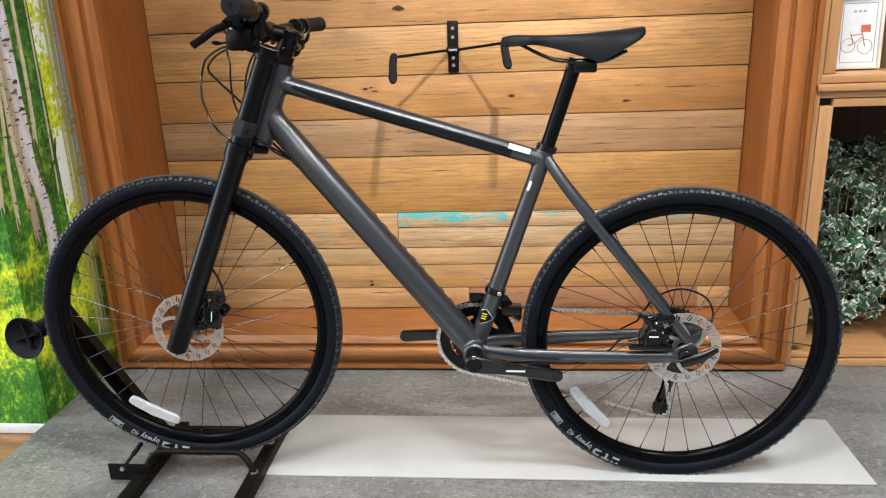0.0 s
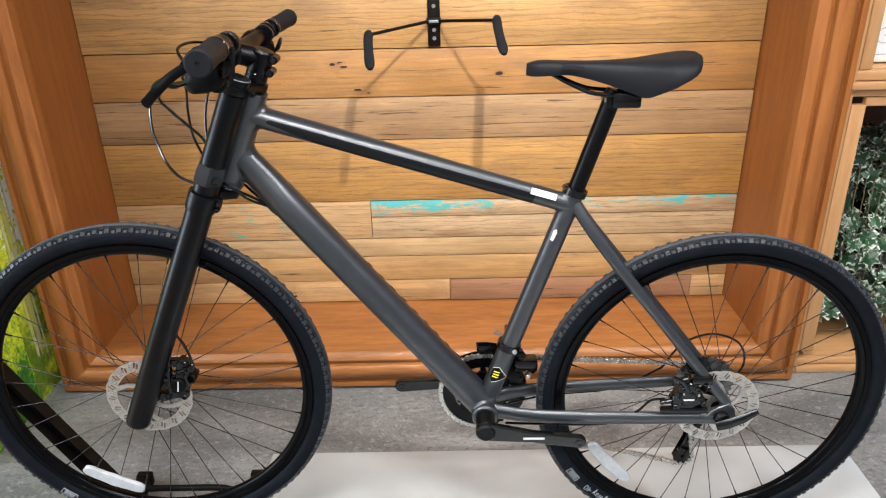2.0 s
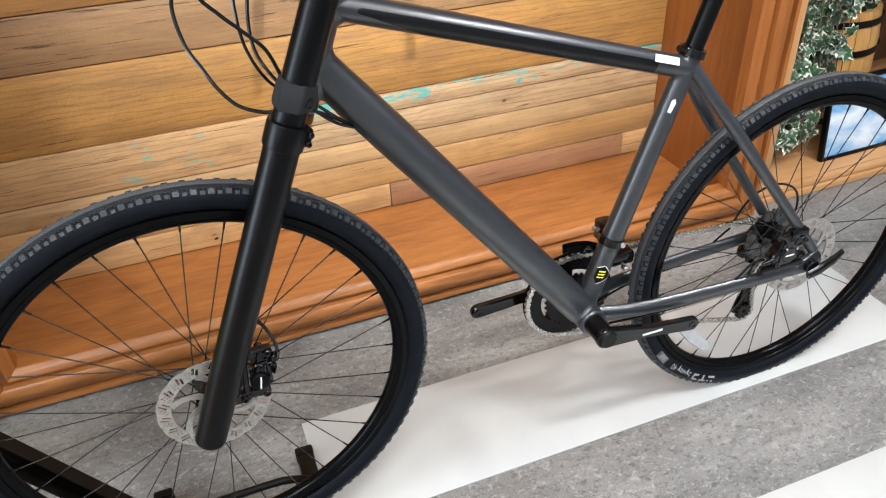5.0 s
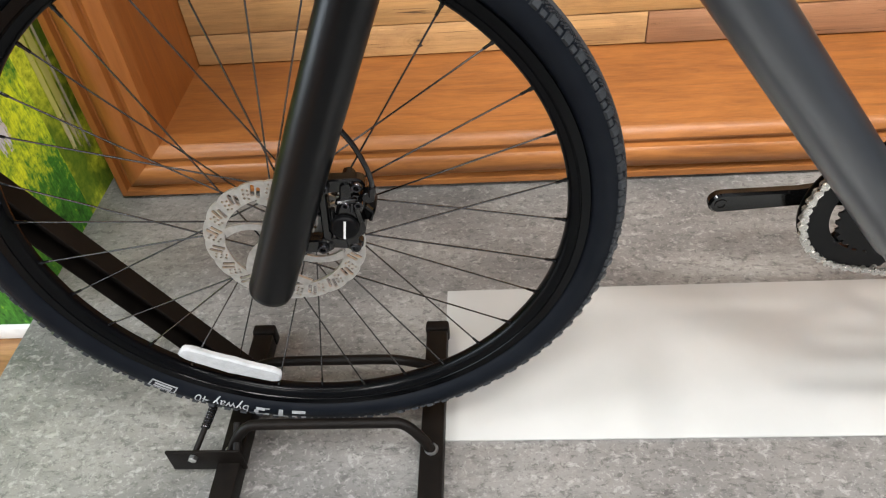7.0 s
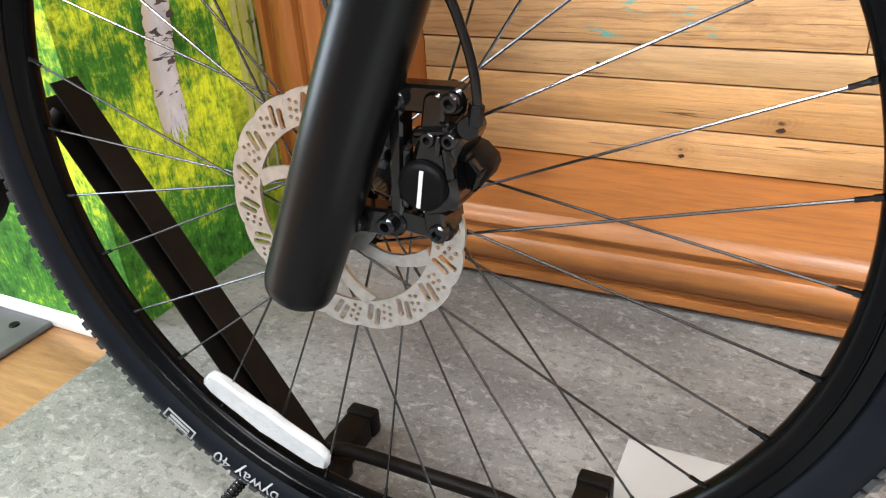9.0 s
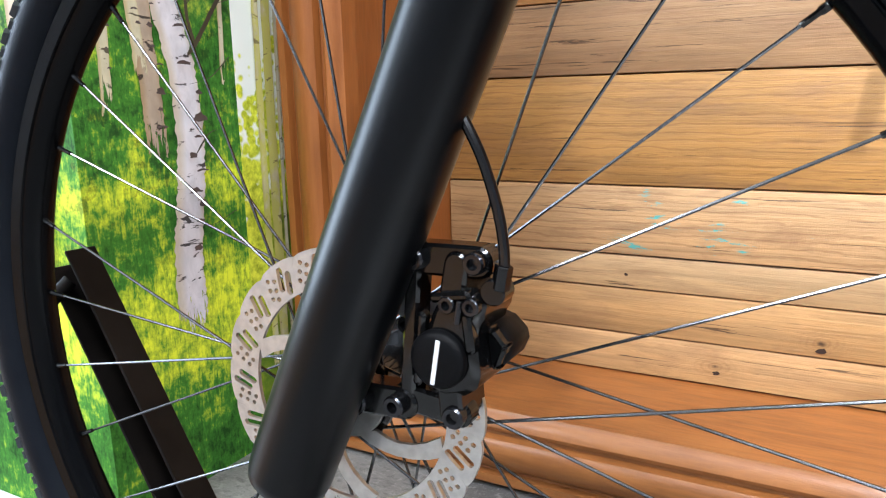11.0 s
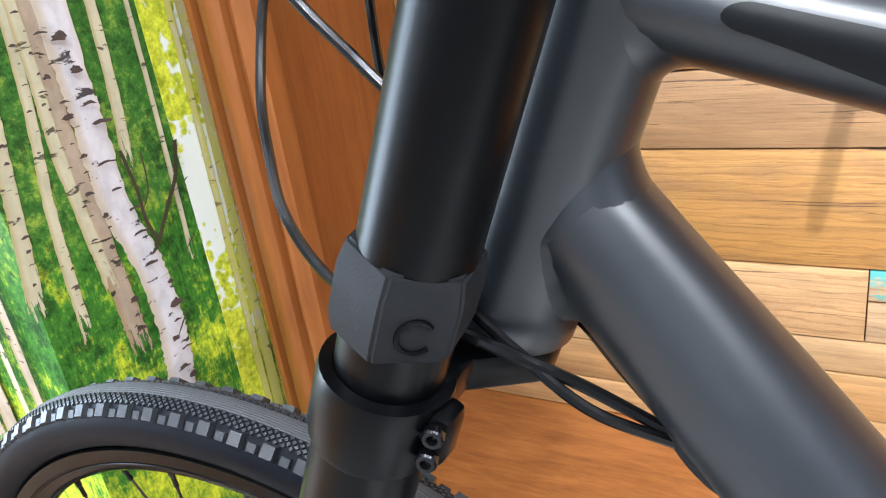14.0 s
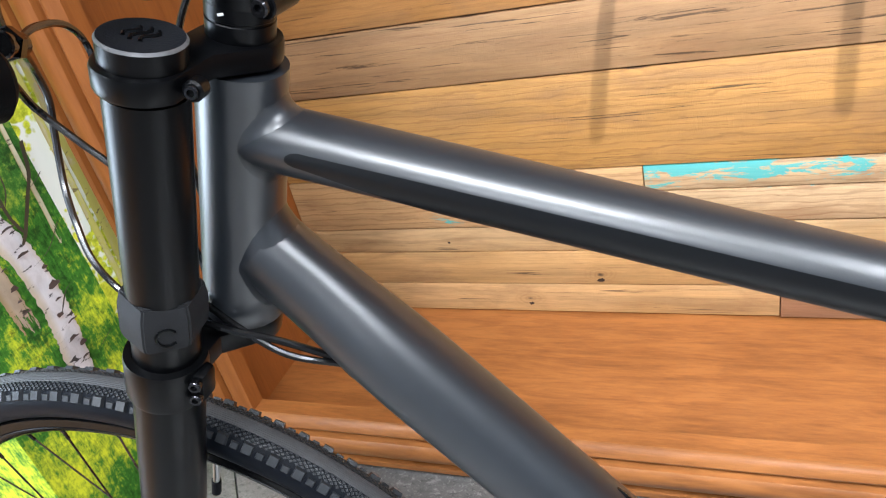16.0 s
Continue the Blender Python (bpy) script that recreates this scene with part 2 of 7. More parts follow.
M_SHELL = material("slate_grey_wall_paint", (0.22, 0.235, 0.26), 0.7, 0.0, (0.18, 0.195, 0.215), 3, 0.05, 200)
# bright cool paint on the unseen west wall, to return fill light
M_BOUNCE = material("cool_white_bounce_paint", (0.72, 0.77, 0.84), 0.7, 0.0, (0.66, 0.71, 0.78), 3, 0.05, 200)
M_CEIL = material("white_ceiling_paint", (0.72, 0.75, 0.80), 0.8, 0.0, (0.66, 0.69, 0.73), 3)
M_PAPER = material("glossy_white_board", (0.50, 0.50, 0.485), 0.17, 0.0, (0.43, 0.43, 0.415), 6, 0.12, 9)
M_PAPER.node_tree.nodes["Principled BSDF"].inputs["Specular IOR Level"].default_value = 0.7


def concrete():
    """Printed concrete: soft clouds, long scuffs and fine dark and pale specks."""
    m = material("grey_concrete_vinyl", (0.255, 0.243, 0.23), 0.42, 0.0, (0.085, 0.082, 0.079), 4, 0.3, 420, stretch=(0.7, 1.5, 1), mix=0.8)
    links = m.node_tree.links
    bsdf = m.node_tree.nodes["Principled BSDF"]
    first = bsdf.inputs["Base Color"].links[0].from_socket
    geo = node(m, "NewGeometry")
    for scale_v, scale, lo, hi, colour, most in (((1, 2.6, 1), 17.0, 0.52, 0.66, (0.075, 0.072, 0.069), 0.55), ((1, 1.6, 1), 60.0, 0.53, 0.60, (0.055, 0.053, 0.051), 0.6), ((1, 1.3, 1), 48.0, 0.55, 0.62, (0.42, 0.405, 0.385), 0.5), ((1, 1.0, 1), 150.0, 0.56, 0.62, (0.36, 0.345, 0.33), 0.55), ((1, 1.2, 1), 170.0, 0.58, 0.64, (0.05, 0.048, 0.046), 0.5)):
        mp = node(m, "Mapping", Scale=scale_v, Location=(scale, scale * 0.3, 0))
        links.new(geo.outputs["Position"], mp.inputs["Vector"])
        n = node(m, "TexNoise", Scale=scale, Detail=7.0, Roughness=0.72, Distortion=0.4)
        links.new(mp.outputs["Vector"], n.inputs["Vector"])
        f = node(m, "MapRange")
        f.inputs["From Min"].default_value, f.inputs["From Max"].default_value, f.inputs["To Max"].default_value = lo, hi, most
        links.new(n.outputs["Fac"], f.inputs["Value"])
        mx = node(m, "Mix")
        mx.data_type = "RGBA"
        mx.inputs["B"].default_value = (*colour, 1)
        links.new(f.outputs["Result"], mx.inputs["Factor"])
        links.new(first, mx.inputs["A"])
        first = mx.outputs["Result"]
    links.new(first, bsdf.inputs["Base Color"])
    return m


M_FLOOR = concrete()


def wood(name, light, dark, rough=0.4, grain=(1.2, 18, 18), coat=0.0, vary=0.0):
    """Timber with long grain along the local x axis times grain, and a tone of its own for each piece."""
    m = bpy.data.materials.new(name)
    m.use_nodes = True
    links = m.node_tree.links
    bsdf = m.node_tree.nodes["Principled BSDF"]
    bsdf.inputs["Coat Weight"].default_value = coat
    bsdf.inputs["Coat Roughness"].default_value = 0.25
    co = node(m, "TexCoord")
    info = node(m, "ObjectInfo")
    shift = node(m, "VectorMath")
    shift.operation = "MULTIPLY_ADD"
    links.new(info.outputs["Random"], shift.inputs[0])
    shift.inputs[1].default_value = (7.0, 13.0, 29.0)
    links.new(co.outputs["Object"], shift.inputs[2])
    mp = node(m, "Mapping", Scale=grain)
    links.new(shift.outputs["Vector"], mp.inputs["Vector"])
    n1 = node(m, "TexNoise", Scale=3.0, Detail=8.0, Roughness=0.6, Distortion=0.6)
    n2 = node(m, "TexNoise", Scale=14.0, Detail=5.0, Roughness=0.7)
    links.new(mp.outputs["Vector"], n1.inputs["Vector"])
    links.new(mp.outputs["Vector"], n2.inputs["Vector"])
    add = node(m, "Math")
    add.operation = "MULTIPLY_ADD"
    links.new(n2.outputs["Fac"], add.inputs[0])
    add.inputs[1].default_value = 0.45
    links.new(n1.outputs["Fac"], add.inputs[2])
    ramp = node(m, "ValToRGB")
    ramp.color_ramp.elements[0].position, ramp.color_ramp.elements[0].color = 0.48, (*dark, 1)
    ramp.color_ramp.elements[1].position, ramp.color_ramp.elements[1].color = 0.86, (*light, 1)
    links.new(add.outputs["Value"], ramp.inputs["Fac"])
    tone = node(m, "HueSaturation")
    value = node(m, "MapRange")
    value.inputs["To Min"].default_value, value.inputs["To Max"].default_value = 1 - vary, 1 + vary
    links.new(info.outputs["Random"], value.inputs["Value"])
    links.new(value.outputs["Result"], tone.inputs["Value"])
    links.new(ramp.outputs["Color"], tone.inputs["Color"])
    links.new(tone.outputs["Color"], bsdf.inputs["Base Color"])
    rr = node(m, "MapRange")
    rr.inputs["To Min"].default_value, rr.inputs["To Max"].default_value = rough - 0.08, rough + 0.1
    links.new(n1.outputs["Fac"], rr.inputs["Value"])
    links.new(rr.outputs["Result"], bsdf.inputs["Roughness"])
    bp = node(m, "Bump", Strength=0.25, Distance=0.003)
    links.new(add.outputs["Value"], bp.inputs["Height"])
    links.new(bp.outputs["Normal"], bsdf.inputs["Normal"])
    return m


M_CHERRY = wood("stained_cherry_wood", (0.325, 0.122, 0.032), (0.165, 0.056, 0.014), 0.4, (1.6, 11, 11), 0.16)
M_CHERRY.node_tree.nodes["Principled BSDF"].inputs["Specular IOR Level"].default_value = 0.35
M_CHERRY_UP = wood("stained_cherry_upright", (0.30, 0.101, 0.022), (0.215, 0.066, 0.0135), 0.48, (14, 14, 1.2), 0.16)
M_CHERRY_UP.node_tree.nodes["Principled BSDF"].inputs["Specular IOR Level"].default_value = 0.3
M_PALE = wood("pale_alder_wood", (0.52, 0.275, 0.115), (0.42, 0.205, 0.078), 0.42, (14, 14, 1.2), 0.15)
M_LOWFLOOR = wood("oak_laminate", (0.36, 0.19, 0.08), (0.16, 0.07, 0.025), 0.4, (1.4, 12, 12), 0.1)


def structure(name, bm, mat, label, category, smooth=True):
    return single(name, bm, mat, label, category, kind="structure", smooth=smooth)


structure("floor", box((EDGE, -1.6, LOW), (3.0, 3.3, 0.0), 0.004), M_FLOOR, "low podium floor covered in mottled grey concrete-look vinyl", "floor")
structure("ground", box((-3.2, -1.7, LOW - 0.1), (3.1, 3.4, LOW - 0.002)), M_LOWFLOOR, "brown wood-look laminate shop floor beside the podium", "floor")
structure("ceiling", box((-3.2, -1.7, ROOM_TOP), (3.1, 3.4, ROOM_TOP + 0.1)), M_CEIL, "plain white painted shop ceiling above everything", "ceiling")
structure("wall_south", box((-3.2, -1.8, LOW), (3.1, -1.6, ROOM_TOP)), M_SHELL, "plain slate grey painted wall behind the viewer", "wall")
structure("wall_east", box((3.0, -1.6, LOW), (3.15, 3.3, ROOM_TOP)), M_SHELL, "plain slate grey painted side wall", "wall")
structure("wall_west", joined(box((-3.2, -1.6, LOW), (-3.05, 0.6, ROOM_TOP)), box((-3.2, 1.9, LOW), (-3.05, 3.3, ROOM_TOP)), box((-3.2, 0.6001, LOW), (-3.05, 1.8999, 0.25)), box((-3.2, 0.6001, 2.15), (-3.05, 1.8999, ROOM_TOP))), M_BOUNCE, "unseen cool white side wall that returns light, with an added lamp opening", "wall")
# frame of an opening made up for the fill lamp, out of view
window = structure("fill_lamp_frame", joined(box((-3.16, 0.6005, 0.251), (-3.10, 0.65, 2.149), 0.004), box((-3.16, 1.85, 0.251), (-3.10, 1.8995, 2.149), 0.004), box((-3.16, 0.6505, 0.251), (-3.10, 1.8495, 0.30), 0.004), box((-3.16, 0.6505, 2.10), (-3.10, 1.8495, 2.149), 0.004)), M_WHITE, "white frame added round the unseen cool fill lamp", "window")
structure("wall_north", box((-3.2, 3.2, LOW), (3.1, 3.35, ROOM_TOP)), M_SHELL, "plain wall behind the panelling", "wall")

# niche: floor ledge, side reveals, head, back
structure("niche_floor", box((LEFT, FRONT + 0.03, 0.001), (RIGHT, BACK + 0.02, 0.006)), M_CHERRY, "stained cherry wood ledge in the niche", "ledge")
structure("niche_side", box((LEFT, FRONT + 0.03, 0.006), (LEFT + 0.015, BACK + 0.02, 2.3)), M_CHERRY_UP, "stained cherry wood side panel of the niche", "panel")
structure("niche_side", box((RIGHT - 0.02, FRONT + 0.03, 0.006), (RIGHT, BACK + 0.02, 2.3)), M_CHERRY_UP, "stained cherry wood side panel of the niche", "panel")
structure("niche_head", box((LEFT, FRONT + 0.03, 2.3), (RIGHT, BACK + 0.02, 2.32)), M_CHERRY, "stained cherry wood head of the niche", "panel")

# profile of the frame moulding: (distance from the outer edge, how far it stands proud)
PROFILE = [(0, 0), (0, 0.022), (0.004, 0.026), (0.016, 0.026), (0.018, 0.013), (0.024, 0.012), (0.028, 0.023), (0.034, 0.028), (0.044, 0.034), (0.056, 0.036), (0.068, 0.032), (0.074, 0.026), (0.076, 0.012), (0.081, 0.011), (0.084, 0.018), (0.09, 0.021), (0.098, 0.018), (0.104, 0.01), (0.112, 0.006), (0.112, -0.03), (0, -0.03)]


def moulding(a, b, inward, k=1.0, mitre=(True, True)):
    """A length of frame moulding from a to b in the plane y = a.y, mitred, with its profile running towards inward."""
    a, b, inward = Vector(a), Vector(b), Vector(inward)
    d = (b - a).normalized()
    bm = bmesh.new()
    ends = []
    for p, s, cut in ((a, 1, mitre[0]), (b, -1, mitre[1])):
        ends.append([bm.verts.new(p + inward * u * k + d * (s * u * k if cut else 0) + Vector((0, -v, 0))) for u, v in PROFILE])
    n = len(PROFILE)
    for i in range(n):
        bm.faces.new((ends[0][i], ends[0][(i + 1) % n], ends[1][(i + 1) % n], ends[1][i]))
    bm.faces.new(ends[0])
    bm.faces.new(ends[1][::-1])
    bmesh.ops.recalc_face_normals(bm, faces=bm.faces)
    return bm


frame_thing = tagged(thing("niche_frame", (0.15, FRONT, 0), "wide moulded cherry wood frame round the plank niche", "frame"), kind="structure")
part("bottom_rail", moulding((LEFT, FRONT, 0.007), (RIGHT, FRONT, 0.007), (0, 0, 1)), M_CHERRY, frame_thing)
part("stile", moulding((LEFT, FRONT, 0.007), (LEFT, FRONT, 2.35), (1, 0, 0)), M_CHERRY_UP, frame_thing)
part("stile", moulding((RIGHT, FRONT, 0.007), (RIGHT, FRONT, 2.35), (-1, 0, 0)), M_CHERRY_UP, frame_thing)
part("top_rail", moulding((LEFT, FRONT, 2.35), (RIGHT, FRONT, 2.35), (0, 0, -1)), M_CHERRY, frame_thing)

# strip that closes the gap between mural and frame
structure("trim", box((LEFT + 0.02, FRONT + 0.012, 0.0005), (RIGHT - 0.02, FRONT + 0.028, 0.0115)), M_CHERRY, "recessed cherry wood foot under the frame", "trim")
structure("trim", box((EDGE, FRONT + 0.08, 0.001), (LEFT - 0.001, FRONT + 0.1, 2.35)), M_CHERRY_UP, "narrow cherry wood strip beside the frame", "trim")


# plank wall
KNOTS = ((-0.163, 0.121), (-0.34, 0.048), (-0.027, 0.764), (-0.118, 0.858), (0.39, 0.818), (0.62, 0.30), (0.71, 0.80))


def old_plank(name, base, paint="", lines=0.4, cracks=0.0):
    """Reclaimed pine: each board its own tone, long grain, dark streaks, knots with rings, cracks; some with flakes of teal paint."""
    m = bpy.data.materials.new(name)
    m.use_nodes = True
    links = m.node_tree.links
    bsdf = m.node_tree.nodes["Principled BSDF"]
    geo = node(m, "NewGeometry")
    info = node(m, "ObjectInfo")
    shift = node(m, "VectorMath")
    shift.operation = "MULTIPLY_ADD"
    links.new(info.outputs["Random"], shift.inputs[0])
    shift.inputs[1].default_value = (17.0, 5.0, 31.0)
    links.new(geo.outputs["Position"], shift.inputs[2])

    def noise(scale_v, scale, detail, rough=0.6, warp=0.0):
        mp = node(m, "Mapping", Scale=scale_v)
        links.new(shift.outputs["Vector"], mp.inputs["Vector"])
        n = node(m, "TexNoise", Scale=scale, Detail=detail, Roughness=rough, Distortion=warp)
        links.new(mp.outputs["Vector"], n.inputs["Vector"])
        return n.outputs["Fac"]

    def math_node(op, a, b, c=None):
        n = node(m, "Math")
        n.operation = op
        for k, v in enumerate((a, b, c)):
            if v is None:
                continue
            if isinstance(v, (int, float)):
                n.inputs[k].default_value = v
            else:
                links.new(v, n.inputs[k])
        return n.outputs["Value"]

    def ranged(v, lo, hi, to0=0.0, to1=1.0):
        n = node(m, "MapRange")
        n.inputs["From Min"].default_value, n.inputs["From Max"].default_value = lo, hi
        n.inputs["To Min"].default_value, n.inputs["To Max"].default_value = to0, to1
        links.new(v, n.inputs["Value"])
        return n.outputs["Result"]

    def mixed(f, a, b):
        n = node(m, "Mix")
        n.data_type = "RGBA"
        links.new(f, n.inputs["Factor"])
        for key, v in (("A", a), ("B", b)):
            if isinstance(v, tuple):
                n.inputs[key].default_value = (*v, 1)
            else:
                links.new(v, n.inputs[key])
        return n.outputs["Result"]

    fine = noise((0.7, 1, 70), 4.0, 6, 0.75, 0.12)
    pores = noise((7, 1, 190), 3.0, 5, 0.7, 0.1)
    mpw = node(m, "Mapping", Scale=(0.20, 1, 1.0))
    links.new(shift.outputs["Vector"], mpw.inputs["Vector"])
    wave = node(m, "TexWave", Scale=20.0, Distortion=7.0, Detail=4.0, Detail_Scale=1.6, Detail_Roughness=0.6)
    wave.bands_direction = "Z"
    links.new(mpw.outputs["Vector"], wave.inputs["Vector"])
    arcs = wave.outputs["Fac"]
    waves = noise((0.8, 1, 11), 3.0, 9, 0.62, 0.9)
    patch = noise((1.6, 1, 6), 2.4, 7, 0.66, 0.8)
    cloud = noise((2.2, 1, 3.4), 1.3, 3, 0.5, 0.4)
    scar = noise((1.3, 1, 50), 2.4, 7, 0.68, 0.8)
    # knots: rings about a few points
    spot = node(m, "SeparateXYZ")
    links.new(geo.outputs["Position"], spot.inputs["Vector"])
    wobble = math_node("MULTIPLY_ADD", patch, 0.03, math_node("MULTIPLY", waves, 0.006))
    near = None
    for kx, kz in KNOTS:
        dx = math_node("MULTIPLY", math_node("SUBTRACT", spot.outputs["X"], kx), 0.6)
        dz = math_node("SUBTRACT", spot.outputs["Z"], kz)
        far = math_node("SQRT", math_node("MULTIPLY_ADD", dx, dx, math_node("MULTIPLY", dz, dz)), 0.0)
        near = far if near is None else math_node("MINIMUM", near, far)
    near = math_node("ADD", near, math_node("SUBTRACT", wobble, 0.017))
    knot = ranged(near, 0.003, 0.007, 1.0, 0.0)
    rings = math_node("SINE", math_node("MULTIPLY", near, 900.0), 0.0)
    ring_zone = math_node("MULTIPLY", ranged(near, 0.006, 0.032, 1.0, 0.0), ranged(rings, -0.2, 1.0, 0.25, 0.9))
    tone = node(m, "HueSaturation", Color=(*base, 1))
    links.new(ranged(info.outputs["Random"], 0.0, 1.0, 0.84, 1.04), tone.inputs["Value"])
    links.new(ranged(info.outputs["Random"], 0.0, 1.0, 1.06, 0.94), tone.inputs["Saturation"])
    dark = node(m, "HueSaturation", Saturation=0.98, Value=0.72)
    links.new(tone.outputs["Color"], dark.inputs["Color"])
    col = mixed(ranged(waves, 0.40, 0.66), tone.outputs["Color"], dark.outputs["Color"])
    warm = node(m, "HueSaturation", Hue=0.499, Saturation=1.03, Value=0.84)
    links.new(col, warm.inputs["Color"])
    col = mixed(ranged(cloud, 0.40, 0.62), col, warm.outputs["Color"])
    col = mixed(math_node("MULTIPLY", ranged(patch, 0.50, 0.70), 0.6), col, (0.24, 0.125, 0.06))
    col = mixed(math_node("MULTIPLY", ranged(fine, 0.53, 0.66), 0.26), col, (0.15, 0.062, 0.02))
    col = mixed(math_node("MULTIPLY", ranged(arcs, 0.80, 1.0), lines), col, (0.17, 0.072, 0.025))
    col = mixed(math_node("MULTIPLY", ranged(pores, 0.56, 0.64), 0.22), col, (0.12, 0.05, 0.017))
    col = mixed(math_node("MULTIPLY", ring_zone, 0.5), col, (0.2, 0.09, 0.03))
    col = mixed(ranged(scar, 0.618 - cracks, 0.65 - cracks, 0.0, 0.85), col, (0.05, 0.025, 0.012))
    col = mixed(math_node("MULTIPLY", knot, 0.9), col, (0.035, 0.016, 0.008))
    if paint:
        sep = node(m, "SeparateXYZ")
        links.new(geo.outputs["Position"], sep.inputs["Vector"])
        solid = math_node("MULTIPLY", ranged(sep.outputs["X"], 0.36, 0.22), ranged(sep.outputs["Z"], 0.325, 0.385))
        thin = ranged(sep.outputs["Z"], 0.31, 0.39, 0.0, 0.6)
        few = math_node("MULTIPLY", ranged(sep.outputs["X"], -0.70, -0.48, 0.0, 0.3), ranged(sep.outputs["X"], -0.18, -0.34))
        zone = math_node("MAXIMUM", solid, thin) if paint == "much" else few
        flake = noise((3.5, 1, 14), 2.6, 8, 0.72, 0.4)
        col = mixed(ranged(math_node("MULTIPLY_ADD", zone, 0.27, flake), 0.66, 0.70, 0.0, 0.9), col, (0.055, 0.40, 0.40))
    links.new(col, bsdf.inputs["Base Color"])
    links.new(ranged(waves, 0.2, 0.8, 0.42, 0.6), bsdf.inputs["Roughness"])
    height = math_node("SUBTRACT", math_node("MULTIPLY_ADD", waves, 0.5, fine), math_node("MULTIPLY_ADD", scar, 0.8, math_node("MULTIPLY", arcs, 0.15)))
    bp = node(m, "Bump", Strength=0.4, Distance=0.003)
    links.new(height, bp.inputs["Height"])
    links.new(bp.outputs["Normal"], bsdf.inputs["Normal"])
    return m


TONES = {"gold": (0.56, 0.335, 0.145), "orange": (0.54, 0.28, 0.105), "grey": (0.47, 0.29, 0.155), "brown": (0.58, 0.33, 0.13), "pale": (0.575, 0.385, 0.20), "rose": (0.40, 0.21, 0.12)}
M_PLANKS = {key: old_plank("reclaimed_pine_" + key, (value[0], value[1] * 0.965, value[2] * 0.89), "", {"brown": 0.42, "orange": 0.2}.get(key, 0.13), {"grey": 0.025}.get(key, 0.0)) for key, value in TONES.items()}
M_TEAL = old_plank("reclaimed_pine_teal", TONES["pale"], "much")
M_FLECK = old_plank("reclaimed_pine_flecked", TONES["gold"], "little")
ROW_TONES = [("gold", "rose", "gold"), ("gold", "pale"), ("pale", "gold", "gold"), ("brown", "gold"), ("grey", "grey"), ("orange", "gold"), ("brown", "orange"), ("orange", "brown"), ("brown", "gold"), ("gold", "brown"), ("brown", "gold"), ("orange", "brown"), ("gold", "brown")]
M_HOLE = material("dark_knot_hole", (0.03, 0.014, 0.008), 0.8)
plank_wall = structure("plank_wall", box((LEFT, BACK + 0.02, 0), (RIGHT, BACK + 0.05, 2.3)), M_CHERRY, "reclaimed pine plank wall with flakes of old paint", "wall")
X0, X1 = LEFT + 0.017, RIGHT - 0.022
ROWS_Z = [0.008, 0.092, 0.256, 0.395, 0.609, 0.749, 0.900, 1.07, 1.24, 1.42, 1.62, 1.83, 2.06, 2.29]
JOINTS = {0: [0.22, 1.08], 2: [-0.045], 9: [0.0], 10: [0.5], 11: [-0.4], 12: [0.2]}
boards = []
for i, (z0, z1) in enumerate(zip(ROWS_Z, ROWS_Z[1:])):
    xs = [X0, *JOINTS.get(i, []), X1]
    boards += [(x0, x1, z0, z1, i) for x0, x1 in zip(xs, xs[1:])]
boards = [b for b in boards if not (b[4] == 1 and b[0] == X0)] + [(X0, X1, 0.092, 0.186, 1), (X0, X1, 0.186, 0.256, 1)]
boards = [b for b in boards if not (b[4] == 2 and b[0] > X0)] + [(-0.045, X1, 0.256, 0.335, 2), (-0.045, X1, 0.335, 0.395, 2)]
for n, (x0, x1, z0, z1, i) in enumerate(boards):
    proud = 0.0025 * ((n * 7 + i * 3) % 4) / 2
    part("plank", box((x0 + 0.0007, BACK - proud, z0 + 0.0017), (x1 - 0.0012, BACK + 0.019, z1 - 0.0017), 0.0016), M_TEAL if i == 2 and x0 > -0.1 else M_FLECK if i == 2 else M_PLANKS[ROW_TONES[i][sum(1 for b in boards[:n] if b[4] == i) % len(ROW_TONES[i])]], plank_wall)
# knot holes
for x, z, w, h in ((0.002, 1.128, 0.022, 0.008), (-0.136, 0.856, 0.010, 0.0035), (-0.100, 0.848, 0.012, 0.003), (-0.112, 0.862, 0.008, 0.002), (0.388, 0.818, 0.010, 0.004), (0.79, 0.789, 0.016, 0.004), (-0.06, 0.775, 0.012, 0.003), (-0.338, 0.036, 0.006, 0.004), (-0.517, 0.216, 0.004, 0.003), (-0.16, 0.107, 0.009, 0.006)):
    hole = bmesh.new()
    rnd = random.Random(int(x * 977))
    hole.faces.new([hole.verts.new((x + w * math.cos(a) * (0.7 + 0.6 * rnd.random()), BACK - 0.0046, z + h * math.sin(a) * (0.7 + 0.6 * rnd.random()))) for a in [-2 * math.pi * k / 11 for k in range(11)]])
    part("knot_hole", hole, M_HOLE, plank_wall, smooth=False)

# white boards lying on the podium
single("white_board", box((-0.25, 1.712, 0.0005), (1.228, 2.005, 0.004), 0.0008), M_PAPER, "long glossy white board lying under the bicycle", "board")

# the second white board, nearer the room
single("white_board", box((-0.1, 0.95, 0.0005), (1.35, 1.466, 0.004), 0.0008), M_PAPER, "long glossy white board lying on the podium's front", "board")

# birch mural: a return along the podium and a part that faces the room
MURAL_Y = 1.97


